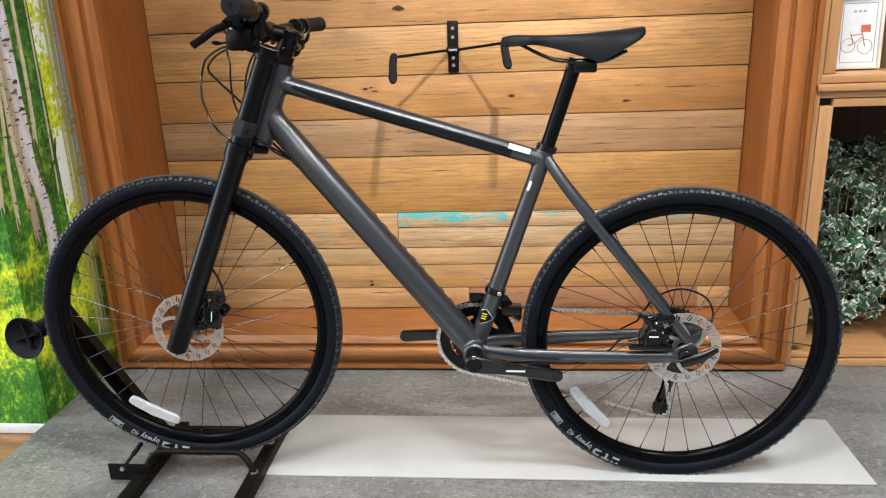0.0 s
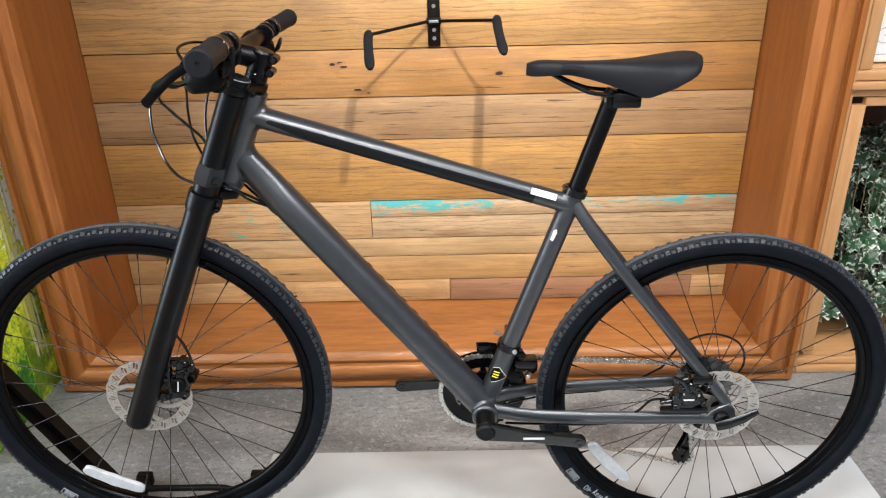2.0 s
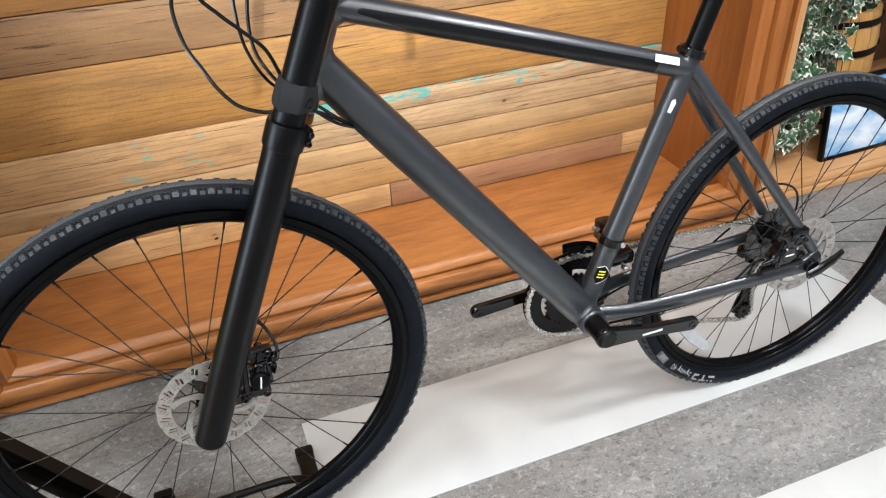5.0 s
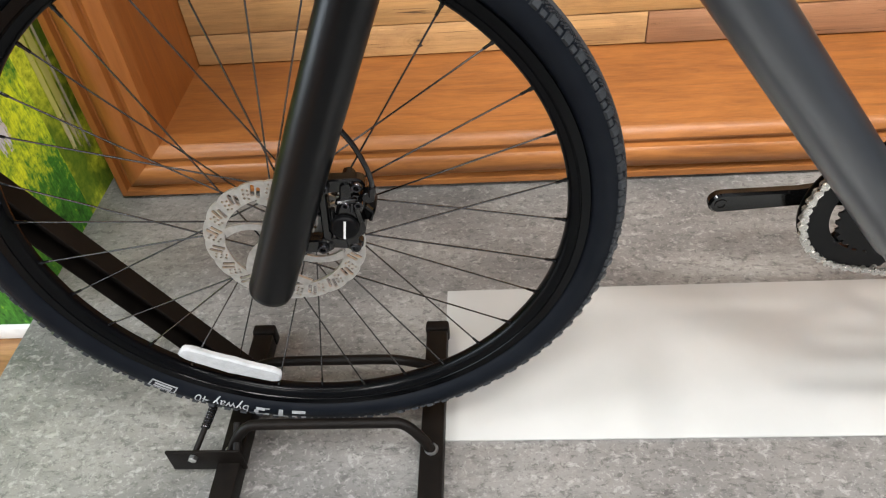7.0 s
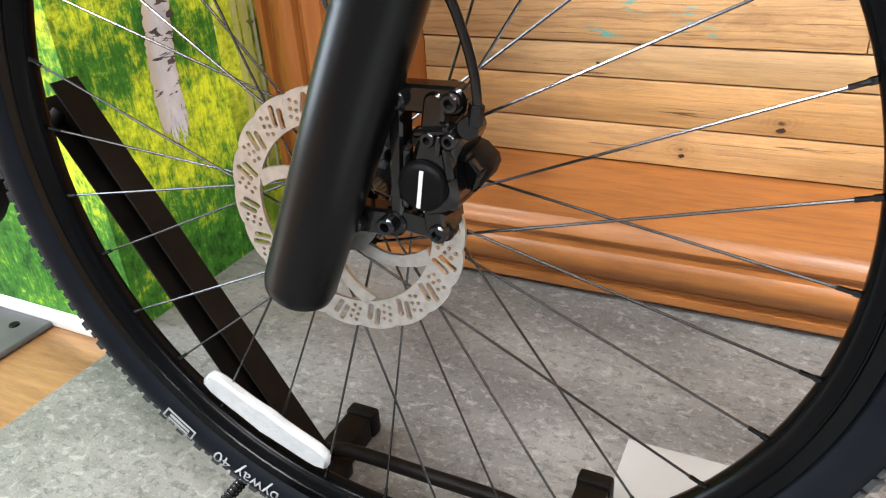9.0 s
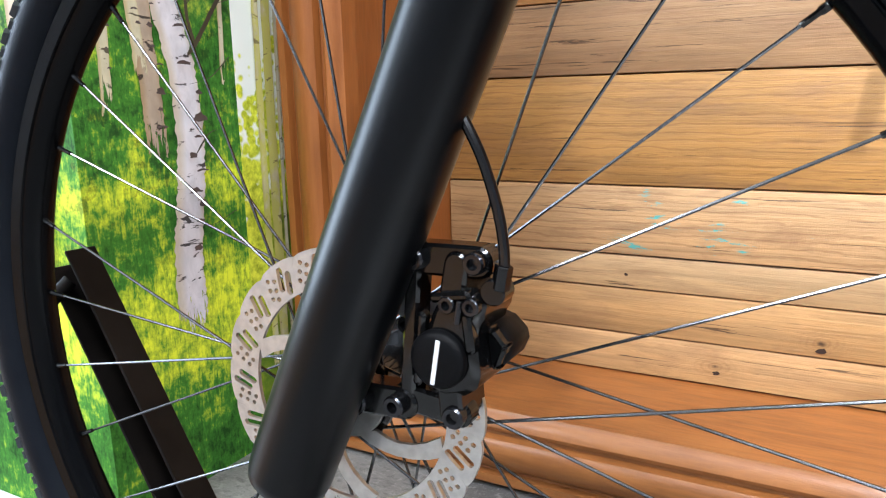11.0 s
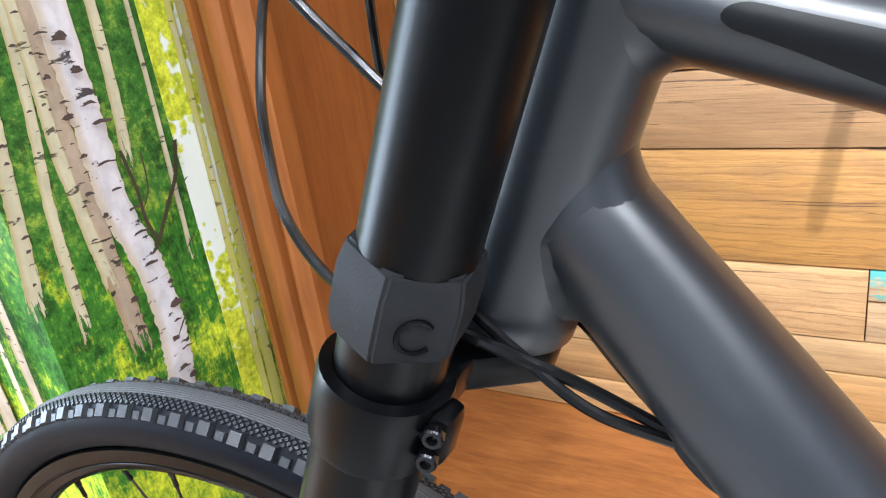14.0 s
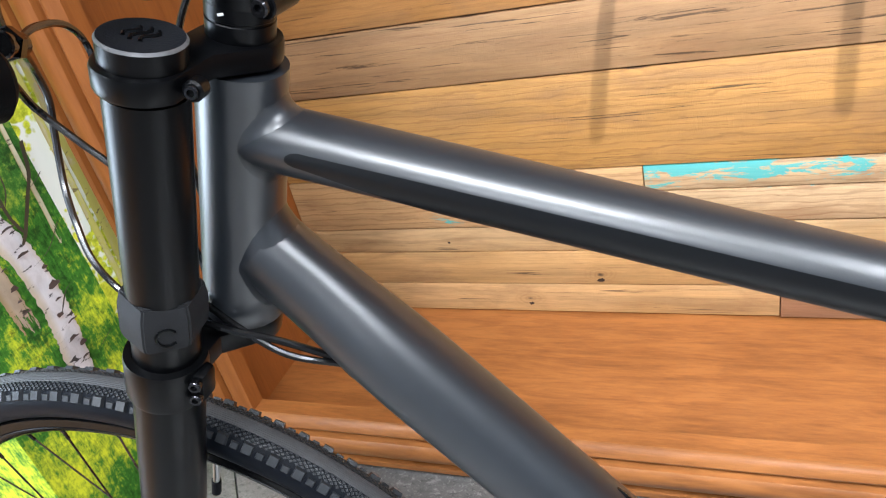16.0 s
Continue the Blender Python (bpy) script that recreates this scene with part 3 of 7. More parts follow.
def mural_green():
    """Printed meadow and undergrowth: bright grass below, dappled leaves above."""
    m = bpy.data.materials.new("printed_birch_wood")
    m.use_nodes = True
    links = m.node_tree.links
    bsdf = m.node_tree.nodes["Principled BSDF"]
    bsdf.inputs["Roughness"].default_value, bsdf.inputs["Specular IOR Level"].default_value = 0.7, 0.2
    geo = node(m, "NewGeometry")
    sep = node(m, "SeparateXYZ")
    links.new(geo.outputs["Position"], sep.inputs["Vector"])
    blades = node(m, "Mapping", Scale=(55, 55, 12))
    links.new(geo.outputs["Position"], blades.inputs["Vector"])
    n_grass = node(m, "TexNoise", Scale=3.0, Detail=7.0, Roughness=0.65, Distortion=0.8)
    links.new(blades.outputs["Vector"], n_grass.inputs["Vector"])
    n_leaf = node(m, "TexNoise", Scale=44.0, Detail=10.0, Roughness=0.8)
    n_patch = node(m, "TexNoise", Scale=11.0, Detail=9.0, Roughness=0.62)
    n_big = node(m, "TexNoise", Scale=3.0, Detail=2.0)
    for n in (n_leaf, n_patch, n_big):
        links.new(geo.outputs["Position"], n.inputs["Vector"])
    grass = node(m, "ValToRGB")
    g = grass.color_ramp
    g.elements[0].position, g.elements[0].color = 0.25, (0.012, 0.06, 0.008, 1)
    g.elements[1].position, g.elements[1].color = 0.80, (0.78, 0.86, 0.04, 1)
    e = g.elements.new(0.52)
    e.color = (0.065, 0.235, 0.026, 1)
    lift = node(m, "Math")
    lift.operation = "MULTIPLY_ADD"
    links.new(n_patch.outputs["Fac"], lift.inputs[0])
    lift.inputs[1].default_value = 0.7
    less = node(m, "Math")
    less.operation = "MULTIPLY_ADD"
    links.new(n_grass.outputs["Fac"], less.inputs[0])
    less.inputs[1].default_value = 0.6
    speck = node(m, "Math")
    speck.operation = "MULTIPLY_ADD"
    links.new(n_leaf.outputs["Fac"], speck.inputs[0])
    speck.inputs[1].default_value, speck.inputs[2].default_value = 0.75, -0.575
    links.new(speck.outputs["Value"], less.inputs[2])
    links.new(less.outputs["Value"], lift.inputs[2])
    glow = node(m, "ValToRGB")
    band = glow.color_ramp
    band.elements[0].position, band.elements[0].color = 0.13, (0, 0, 0, 1)
    band.elements[1].position, band.elements[1].color = 0.55, (0, 0, 0, 1)
    for at_z, amount in ((0.20, 0.2), (0.31, 0.26), (0.37, 0.06), (0.42, 0.08), (0.46, 0.22), (0.50, 0.04)):
        band.elements.new(at_z).color = (amount, amount, amount, 1)
    links.new(sep.outputs["Z"], glow.inputs["Fac"])
    sunny = node(m, "Math")
    links.new(lift.outputs["Value"], sunny.inputs[0])
    links.new(glow.outputs["Color"], sunny.inputs[1])
    links.new(sunny.outputs["Value"], grass.inputs["Fac"])
    leaf = node(m, "ValToRGB")
    c = leaf.color_ramp
    c.elements[0].position, c.elements[0].color = 0.32, (0.012, 0.05, 0.008, 1)
    c.elements[1].position, c.elements[1].color = 0.76, (0.52, 0.64, 0.08, 1)
    e = c.elements.new(0.52)
    e.color = (0.06, 0.19, 0.028, 1)
    mixed = node(m, "Math")
    mixed.operation = "MULTIPLY_ADD"
    links.new(n_big.outputs["Fac"], mixed.inputs[0])
    mixed.inputs[1].default_value = 0.5
    low = node(m, "Math")
    low.operation = "SUBTRACT"
    links.new(n_leaf.outputs["Fac"], low.inputs[0])
    low.inputs[1].default_value = 0.25
    links.new(low.outputs["Value"], mixed.inputs[2])
    links.new(mixed.outputs["Value"], leaf.inputs["Fac"])
    edge = node(m, "Math")
    edge.operation = "MULTIPLY_ADD"
    links.new(n_big.outputs["Fac"], edge.inputs[0])
    edge.inputs[1].default_value = 0.3
    links.new(sep.outputs["Z"], edge.inputs[2])
    where = node(m, "MapRange")
    where.inputs["From Min"].default_value, where.inputs["From Max"].default_value = 0.80, 0.92
    links.new(edge.outputs["Value"], where.inputs["Value"])
    blend = node(m, "Mix")
    blend.data_type = "RGBA"
    links.new(where.outputs["Result"], blend.inputs["Factor"])
    links.new(grass.outputs["Color"], blend.inputs["A"])
    links.new(leaf.outputs["Color"], blend.inputs["B"])
    # dark gaps between the leaves
    n_gap = node(m, "TexNoise", Scale=30.0, Detail=8.0, Roughness=0.72)
    links.new(geo.outputs["Position"], n_gap.inputs["Vector"])
    gap = node(m, "MapRange")
    gap.inputs["From Min"].default_value, gap.inputs["From Max"].default_value, gap.inputs["To Max"].default_value = 0.53, 0.62, 0.75
    links.new(n_gap.outputs["Fac"], gap.inputs["Value"])
    high = node(m, "MapRange")
    high.inputs["From Min"].default_value, high.inputs["From Max"].default_value = 0.40, 0.62
    links.new(edge.outputs["Value"], high.inputs["Value"])
    both = node(m, "Math")
    both.operation = "MULTIPLY"
    links.new(gap.outputs["Result"], both.inputs[0])
    links.new(high.outputs["Result"], both.inputs[1])
    deep = node(m, "Mix")
    deep.data_type = "RGBA"
    links.new(both.outputs["Value"], deep.inputs["Factor"])
    links.new(blend.outputs["Result"], deep.inputs["A"])
    deep.inputs["B"].default_value = (0.012, 0.045, 0.010, 1)
    links.new(deep.outputs["Result"], bsdf.inputs["Base Color"])
    return m


def bark(name, pale, mark, moss=None):
    """Printed birch bark: pale and mottled, with dark slits across, greyer towards the trunk's sides."""
    m = bpy.data.materials.new(name)
    m.use_nodes = True
    links = m.node_tree.links
    bsdf = m.node_tree.nodes["Principled BSDF"]
    bsdf.inputs["Roughness"].default_value, bsdf.inputs["Specular IOR Level"].default_value = 0.7, 0.2
    geo = node(m, "NewGeometry")

    def noise(scale_v, scale, detail, warp=0.3):
        mp = node(m, "Mapping", Scale=scale_v)
        links.new(geo.outputs["Position"], mp.inputs["Vector"])
        n = node(m, "TexNoise", Scale=scale, Detail=detail, Roughness=0.65, Distortion=warp)
        links.new(mp.outputs["Vector"], n.inputs["Vector"])
        return n.outputs["Fac"]

    def ranged(v, lo, hi, to1=1.0):
        f = node(m, "MapRange")
        f.inputs["From Min"].default_value, f.inputs["From Max"].default_value, f.inputs["To Max"].default_value = lo, hi, to1
        links.new(v, f.inputs["Value"])
        return f.outputs["Result"]

    def mixed(f, a, b):
        n = node(m, "Mix")
        n.data_type = "RGBA"
        links.new(f, n.inputs["Factor"])
        for key, v in (("A", a), ("B", b)):
            if isinstance(v, tuple):
                n.inputs[key].default_value = (*v, 1)
            else:
                links.new(v, n.inputs[key])
        return n.outputs["Result"]

    col = mixed(ranged(noise((1, 1, 0.6), 28.0, 6), 0.42, 0.62, 0.7), pale, tuple(c * 0.72 for c in pale))
    at = m.node_tree.nodes.new("ShaderNodeAttribute")
    at.attribute_name = "across"
    col = mixed(ranged(at.outputs["Fac"], 0.5, 1.0, 0.6), col, tuple(c * k for c, k in zip(pale, (0.72, 0.6, 0.32))))
    if moss:
        col = mixed(ranged(noise((1, 1, 0.7), 16.0, 6), 0.43, 0.51, 0.92), col, moss)
    col = mixed(ranged(noise((10, 10, 32), 2.0, 5, 0.5), 0.40, 0.365, 0.95), col, mark)
    links.new(col, bsdf.inputs["Base Color"])
    low = m.node_tree.nodes.new("ShaderNodeAttribute")
    low.attribute_name = "foot"
    blade = node(m, "Math")
    blade.operation = "MULTIPLY_ADD"
    links.new(noise((60, 60, 9), 3.0, 4), blade.inputs[0])
    blade.inputs[1].default_value = 0.22
    links.new(low.outputs["Fac"], blade.inputs[2])
    links.new(ranged(blade.outputs["Value"], 0.128, 0.136), bsdf.inputs["Alpha"])
    return m


M_MURAL = mural_green()
M_BIRCH = bark("printed_birch_bark", (0.70, 0.68, 0.70), (0.04, 0.032, 0.032))
M_BIRCH_FAR = bark("printed_far_bark", (0.60, 0.56, 0.38), (0.08, 0.07, 0.045))
M_BIRCH_DARK = bark("printed_dark_bark", (0.46, 0.37, 0.27), (0.04, 0.032, 0.025))
M_BIRCH_MOSS = bark("printed_mossy_bark", (0.62, 0.56, 0.32), (0.2, 0.16, 0.06), (0.56, 0.52, 0.12))
M_TWIG = material("printed_twig", (0.05, 0.045, 0.03), 0.4)

mural_return = structure("mural_return", box((EDGE - 0.06, MURAL_Y, LOW), (EDGE, FRONT + 0.09, 2.4)), M_MURAL, "birch forest mural printed on the side wall", "mural")
mural_wall = structure("mural_wall", box((-3.05, MURAL_Y, LOW), (EDGE - 0.0605, MURAL_Y + 0.06, 2.4)), M_MURAL, "birch forest mural printed on the wall", "mural")


def mural_leaves():
    """Printed sunlit leaves before a white sky, denser and darker towards the ground."""
    m = bpy.data.materials.new("printed_sunlit_leaves")
    m.use_nodes = True
    links = m.node_tree.links
    bsdf = m.node_tree.nodes["Principled BSDF"]
    bsdf.inputs["Roughness"].default_value, bsdf.inputs["Specular IOR Level"].default_value = 0.7, 0.2
    geo = node(m, "NewGeometry")
    sep = node(m, "SeparateXYZ")
    links.new(geo.outputs["Position"], sep.inputs["Vector"])
    clump = node(m, "TexNoise", Scale=9.0, Detail=3.0, Roughness=0.6)
    leaf = node(m, "TexVoronoi", Scale=70.0)
    tone = node(m, "TexNoise", Scale=60.0, Detail=4.0, Roughness=0.7)
    for n in (clump, leaf, tone):
        links.new(geo.outputs["Position"], n.inputs["Vector"])
    shade = node(m, "ValToRGB")
    r = shade.color_ramp
    r.elements[0].position, r.elements[0].color = 0.34, (0.30, 0.36, 0.015, 1)
    r.elements[1].position, r.elements[1].color = 0.62, (0.80, 0.82, 0.06, 1)
    links.new(tone.outputs["Fac"], shade.inputs["Fac"])
    ground = node(m, "MapRange")
    ground.inputs["From Min"].default_value, ground.inputs["From Max"].default_value = 0.52, 0.36
    ground.inputs["To Max"].default_value = 0.35
    links.new(sep.outputs["Z"], ground.inputs["Value"])
    total = node(m, "Math")
    links.new(clump.outputs["Fac"], total.inputs[0])
    links.new(ground.outputs["Result"], total.inputs[1])
    holes = node(m, "Math")
    holes.operation = "MULTIPLY_ADD"
    links.new(leaf.outputs["Distance"], holes.inputs[0])
    holes.inputs[1].default_value = -0.28
    links.new(total.outputs["Value"], holes.inputs[2])
    leaves = node(m, "MapRange")
    leaves.inputs["From Min"].default_value, leaves.inputs["From Max"].default_value = 0.335, 0.40
    links.new(holes.outputs["Value"], leaves.inputs["Value"])
    a = node(m, "Mix")
    a.data_type = "RGBA"
    a.inputs["A"].default_value = (0.86, 0.88, 0.78, 1)
    links.new(leaves.outputs["Result"], a.inputs["Factor"])
    links.new(shade.outputs["Color"], a.inputs["B"])
    dark = node(m, "MapRange")
    dark.inputs["From Min"].default_value, dark.inputs["From Max"].default_value = 0.80, 0.95
    dark.inputs["To Max"].default_value = 0.85
    links.new(total.outputs["Value"], dark.inputs["Value"])
    b = node(m, "Mix")
    b.data_type = "RGBA"
    links.new(dark.outputs["Result"], b.inputs["Factor"])
    links.new(a.outputs["Result"], b.inputs["A"])
    b.inputs["B"].default_value = (0.05, 0.13, 0.012, 1)
    links.new(b.outputs["Result"], bsdf.inputs["Base Color"])
    return m


M_LEAVES = mural_leaves()
M_SCAR = material("printed_bark_scar", (0.055, 0.04, 0.04), 0.4, 0.0, (0.11, 0.085, 0.08), 120)
part("print_panel", box((EDGE + 0.0001, 2.253, LOW + 0.002), (EDGE + 0.0008, FRONT + 0.088, 2.398)), M_LEAVES, mural_return, "panel of yellow leaves before a pale sky")
LAID = []


def trunk(on, mat, path, width, name="trunk"):
    """A printed trunk, flat on the wall: (along the wall, height) pairs and widths."""
    rnd = random.Random(len(path) * 7 + int(path[0][0] * 1000))
    bm = bmesh.new()
    layer = bm.verts.layers.float.new("across")
    foot = bm.verts.layers.float.new("foot")
    pts = spline([(a, h, 0) for a, h in path], 16)
    last = None
    lift = 0.0012 + 0.0005 * len(LAID)
    LAID.append(on)
    for i, p in enumerate(pts):
        w = width * (1.08 - 0.16 * i / len(pts)) / 2 * (min(1.0, 0.35 + 0.13 * i) if name == "branch" else 1.0)
        q = []
        for k in (-1, -0.5, 0, 0.5, 1):
            u = p.x + k * w * (1 + (0.18 * (rnd.random() - 0.5) if abs(k) == 1 else 0))
            v = bm.verts.new((EDGE + lift, u, p.y) if on == "return" else (u, MURAL_Y - lift, p.y))
            v[layer], v[foot] = max(0.0, abs(k - 0.2)), p.y - path[0][1]
            q.append(v)
        if last:
            for k in range(4):
                bm.faces.new((last[k], last[k + 1], q[k + 1], q[k]))
        last = q
    return part(name, bm, mat, mural_return if on == "return" else mural_wall, smooth=False)


for on, mat, path, width in (
        ("return", M_BIRCH_FAR, [(2.02, 0.56), (2.03, 0.75), (2.053, 0.934), (2.07, 1.3)], 0.016),
        ("return", M_BIRCH_FAR, [(1.965, 0.62), (1.975, 0.69), (1.992, 0.826), (2.01, 1.0), (2.03, 1.5)], 0.022),
        ("return", M_BIRCH_FAR, [(2.163, 0.768), (2.178, 0.951), (2.19, 1.4)], 0.018),
        ("return", M_BIRCH_FAR, [(2.225, 0.6), (2.235, 0.9), (2.245, 1.4)], 0.009),
        ("return", M_BIRCH_DARK, [(2.094, 0.5), (2.09, 0.57), (2.084, 0.71), (2.08, 0.83), (2.084, 0.95), (2.09, 1.4)], 0.032),
        ("return", M_BIRCH, [(2.127, 0.24), (2.128, 0.354), (2.143, 0.45), (2.151, 0.53), (2.144, 0.63), (2.122, 0.73), (2.121, 0.86), (2.12, 0.95), (2.122, 1.4)], 0.05),
        ("return", M_BIRCH_FAR, [(2.078, 0.6), (2.071, 0.7), (2.064, 0.82), (2.068, 0.96), (2.07, 1.4)], 0.019),
        ("return", M_BIRCH_MOSS, [(2.296, 0.12), (2.300, 0.56), (2.306, 0.95), (2.308, 1.4)], 0.014),
        ("return", M_BIRCH_MOSS, [(2.318, 0.12), (2.322, 0.52), (2.330, 0.947), (2.334, 1.4)], 0.02),
        ("return", M_BIRCH_FAR, [(2.338, 0.1), (2.342, 0.5), (2.350, 0.947), (2.354, 1.4)], 0.008),
        ("front", M_BIRCH_DARK, [(-1.17, 0.3), (-1.18, 0.8), (-1.16, 2.38)], 0.04),
        ("front", M_BIRCH_FAR, [(-1.25, 0.45), (-1.25, 2.38)], 0.025),
        ("front", M_BIRCH_FAR, [(-1.30, 0.5), (-1.31, 1.0), (-1.30, 2.38)], 0.02),
        ("front", M_BIRCH_DARK, [(-1.06, 0.34), (-1.065, 0.9), (-1.05, 2.38)], 0.022),
        ("front", M_BIRCH_FAR, [(-1.105, 0.42), (-1.11, 1.0), (-1.10, 2.38)], 0.014),
        ("front", M_BIRCH_DARK, [(-1.215, 0.36), (-1.21, 0.9), (-1.22, 2.38)], 0.03),
        ("front", M_BIRCH_DARK, [(-1.355, 0.4), (-1.36, 1.0), (-1.35, 2.38)], 0.026),
        ("front", M_BIRCH, [(-1.42, 0.3), (-1.45, 0.9), (-1.4, 2.38)], 0.06)):
    trunk(on, mat, path, width)
for path, width in (([(2.154, 0.640), (2.171, 0.658), (2.207, 0.706), (2.232, 0.741), (2.247, 0.79)], 0.009), ([(2.168, 0.655), (2.158, 0.693), (2.158, 0.74), (2.150, 0.80)], 0.006), ([(2.160, 0.71), (2.177, 0.738), (2.182, 0.79)], 0.003), ([(2.215, 0.716), (2.235, 0.722), (2.25, 0.73)], 0.004), ([(2.15, 0.5), (2.18, 0.53), (2.21, 0.535)], 0.004), ([(2.15, 0.6), (2.19, 0.61), (2.23, 0.64)], 0.003), ([(2.13, 0.4), (2.17, 0.395), (2.22, 0.41)], 0.004)):
    trunk("return", M_TWIG, path, width, "branch")
# dark scars of the bark on the two nearest trunks
rnd = random.Random(31)
for a0, h0, a1, h1, wide, count in ((2.150, 0.36, 2.158, 0.60, 0.034, 9), (2.150, 0.62, 2.118, 0.98, 0.036, 9), (2.118, 0.99, 2.120, 1.38, 0.036, 7), (2.097, 0.53, 2.084, 0.98, 0.02, 17), (2.074, 0.66, 2.066, 1.02, 0.013, 14), (2.02, 0.6, 2.05, 0.98, 0.01, 14), (1.972, 0.66, 2.008, 0.98, 0.013, 14)):
    bm = bmesh.new()
    for k in range(count):
        f = (k + 0.25 + 0.5 * rnd.random()) / count
        u, h = a0 + (a1 - a0) * f + (rnd.random() - 0.5) * wide * 0.75, h0 + (h1 - h0) * f
        half, tall = wide * (0.16 + 0.3 * rnd.random()), wide * (0.05 + 0.16 * rnd.random() ** 2)
        rim = []
        for q in range(14):
            ang = 2 * math.pi * q / 14
            k2 = 0.7 + 0.6 * rnd.random()
            rim.append(bm.verts.new((EDGE + 0.0124, u + half * k2 * math.cos(ang), h + tall * k2 * math.sin(ang) - 0.25 * abs(half * math.cos(ang)))))
        bm.faces.new(rim)
    part("bark_scars", bm, M_SCAR, mural_return, smooth=False, kind="stuff")
structure("baseboard", box((-3.05, MURAL_Y - 0.012, LOW), (EDGE - 0.005, MURAL_Y - 0.0005, -0.012), 0.002), M_WHITE, "low white baseboard under the mural", "baseboard")

# ---- cabinet beside the niche ----
CAB_X, CAB_Y = 1.226, 2.345
# the compartments' shade is put into the colour of side and back panels
M_SHADEIN = wood("shaded_cabinet_inside", (0.12, 0.055, 0.02), (0.06, 0.025, 0.01), 0.5, (14, 14, 1.5))
M_PALE_H = wood("pale_alder_rail", (0.52, 0.275, 0.115), (0.42, 0.205, 0.078), 0.42, (1.2, 14, 14), 0.15)
cabinet = thing("display_cabinet", (2.0, CAB_Y, 0), "pale alder wood display cabinet with two open compartments", "cabinet")
part("side_panel", box((CAB_X, CAB_Y + 0.012, 0.001), (CAB_X + 0.03, 3.1, 2.3), 0.002), M_SHADEIN, cabinet)
part("back_panel", box((CAB_X, 3.05, 0.001), (3.0, 3.08, 2.3)), M_SHADEIN, cabinet)
part("stile", joined(box((CAB_X, CAB_Y - 0.01, 0.001), (CAB_X + 0.026, CAB_Y + 0.012, 2.3), 0.003), box((CAB_X + 0.03, CAB_Y - 0.004, 0.075), (CAB_X + 0.068, CAB_Y + 0.02, 0.81), 0.003), box((CAB_X + 0.03, CAB_Y - 0.004, 0.90), (CAB_X + 0.062, CAB_Y + 0.02, 2.3), 0.003)), M_PALE, cabinet)
part("middle_rail", joined(box((CAB_X + 0.026, CAB_Y - 0.004, 0.832), (3.0, CAB_Y + 0.02, 0.852), 0.003), box((CAB_X + 0.012, CAB_Y - 0.02, 0.852), (3.0, CAB_Y + 0.02, 0.872), 0.004), box((CAB_X + 0.02, CAB_Y - 0.012, 0.874), (3.0, CAB_Y + 0.02, 0.898), 0.004), box((CAB_X + 0.066, CAB_Y, 0.806), (3.0, CAB_Y + 0.02, 0.830), 0.003)), M_PALE_H, cabinet)
part("shelf", box((CAB_X + 0.03, CAB_Y + 0.02, 0.87), (3.0, 3.05, 0.90), 0.002), M_PALE_H, cabinet)
part("bottom_rail", joined(box((CAB_X + 0.026, CAB_Y - 0.012, 0.001), (3.0, CAB_Y + 0.01, 0.024), 0.003), box((CAB_X + 0.026, CAB_Y - 0.004, 0.026), (3.0, CAB_Y + 0.02, 0.046), 0.004)), M_PALE_H, cabinet)
for k in range(5):
    part("floor_board", box((CAB_X + 0.03, CAB_Y + 0.022 + 0.14 * k, 0.02), (3.0, CAB_Y + 0.159 + 0.14 * k, 0.046), 0.002), M_PALE_H, cabinet)
# ---- the bicycle ----
YB = 1.738                          # middle plane of the bicycle
bike = thing("bicycle", (0.73, YB, 0.0), "matte charcoal city bicycle with a single-sided fork and knobbly tyres", "bicycle")
# size, tilt and place of the whole bicycle on the podium, set to fit the camera's view
VIEW_FIT = Matrix.Translation((0.0035, YB + 0.019, 0.0035)) @ Matrix.Rotation(radians(0.84), 4, "Y") @ Matrix.Scale(1.0136, 4) @ Matrix.Translation((0, -YB, 0))
bike.matrix_basis = VIEW_FIT @ bike.matrix_basis


def B(x, z, y=0.0):
    """A point of the bicycle: x and z in the world, y off its middle plane (minus: towards its left)."""
    return Vector((x, YB + y, z))


BBC = (0.277, 0.331)                # bottom bracket
REAR = (0.741, 0.358)              # rear axle
HEAD_TOP, HEAD_BOT = (-0.1305, 0.985), (-0.1955, 0.820)

# frame tubes
def tapered(a, b, ra, rb, oval_a=(1, 1), oval_b=(1, 1), n=28, steps=10):
    a, b = Vector(a), Vector(b)
    ts = [i / steps for i in range(steps + 1)]
    ov = [tuple(oval_a[k] + (oval_b[k] - oval_a[k]) * t for k in range(2)) for t in ts]
    return sweep([a.lerp(b, t) for t in ts], [ra + (rb - ra) * t for t in ts], n, oval=ov)


part("head_tube", lathe([(0.0, 0), (0.0278, 0), (0.029, 0.002), (0.029, 0.010), (0.0278, 0.018), (0.0268, 0.085), (0.0262, 0.165), (0.0264, 0.170), (0.0264, 0.1815), (0.0, 0.1818)], 40, along(B(*HEAD_BOT), B(*HEAD_TOP))), M_FRAME, bike)
part("top_tube", tapered(B(-0.136, 0.946), B(0.425, 0.777), 0.0188, 0.0175, (1.0, 1.28), (1.0, 1.05)), M_FRAME, bike)
down_path = [B(-0.160, 0.868).lerp(B(0.272, 0.338), t) for t in (0, 0.04, 0.06, 0.08, 0.1, 0.12, 0.14, 0.17, 0.2, 0.3, 0.45, 0.6, 0.75, 0.9, 1)]
down_wide = [0.93, 0.93, 0.94, 0.965, 1.0, 1.045, 1.085, 1.12, 1.135] + [1.14] * 4 + [1.13, 1.12]
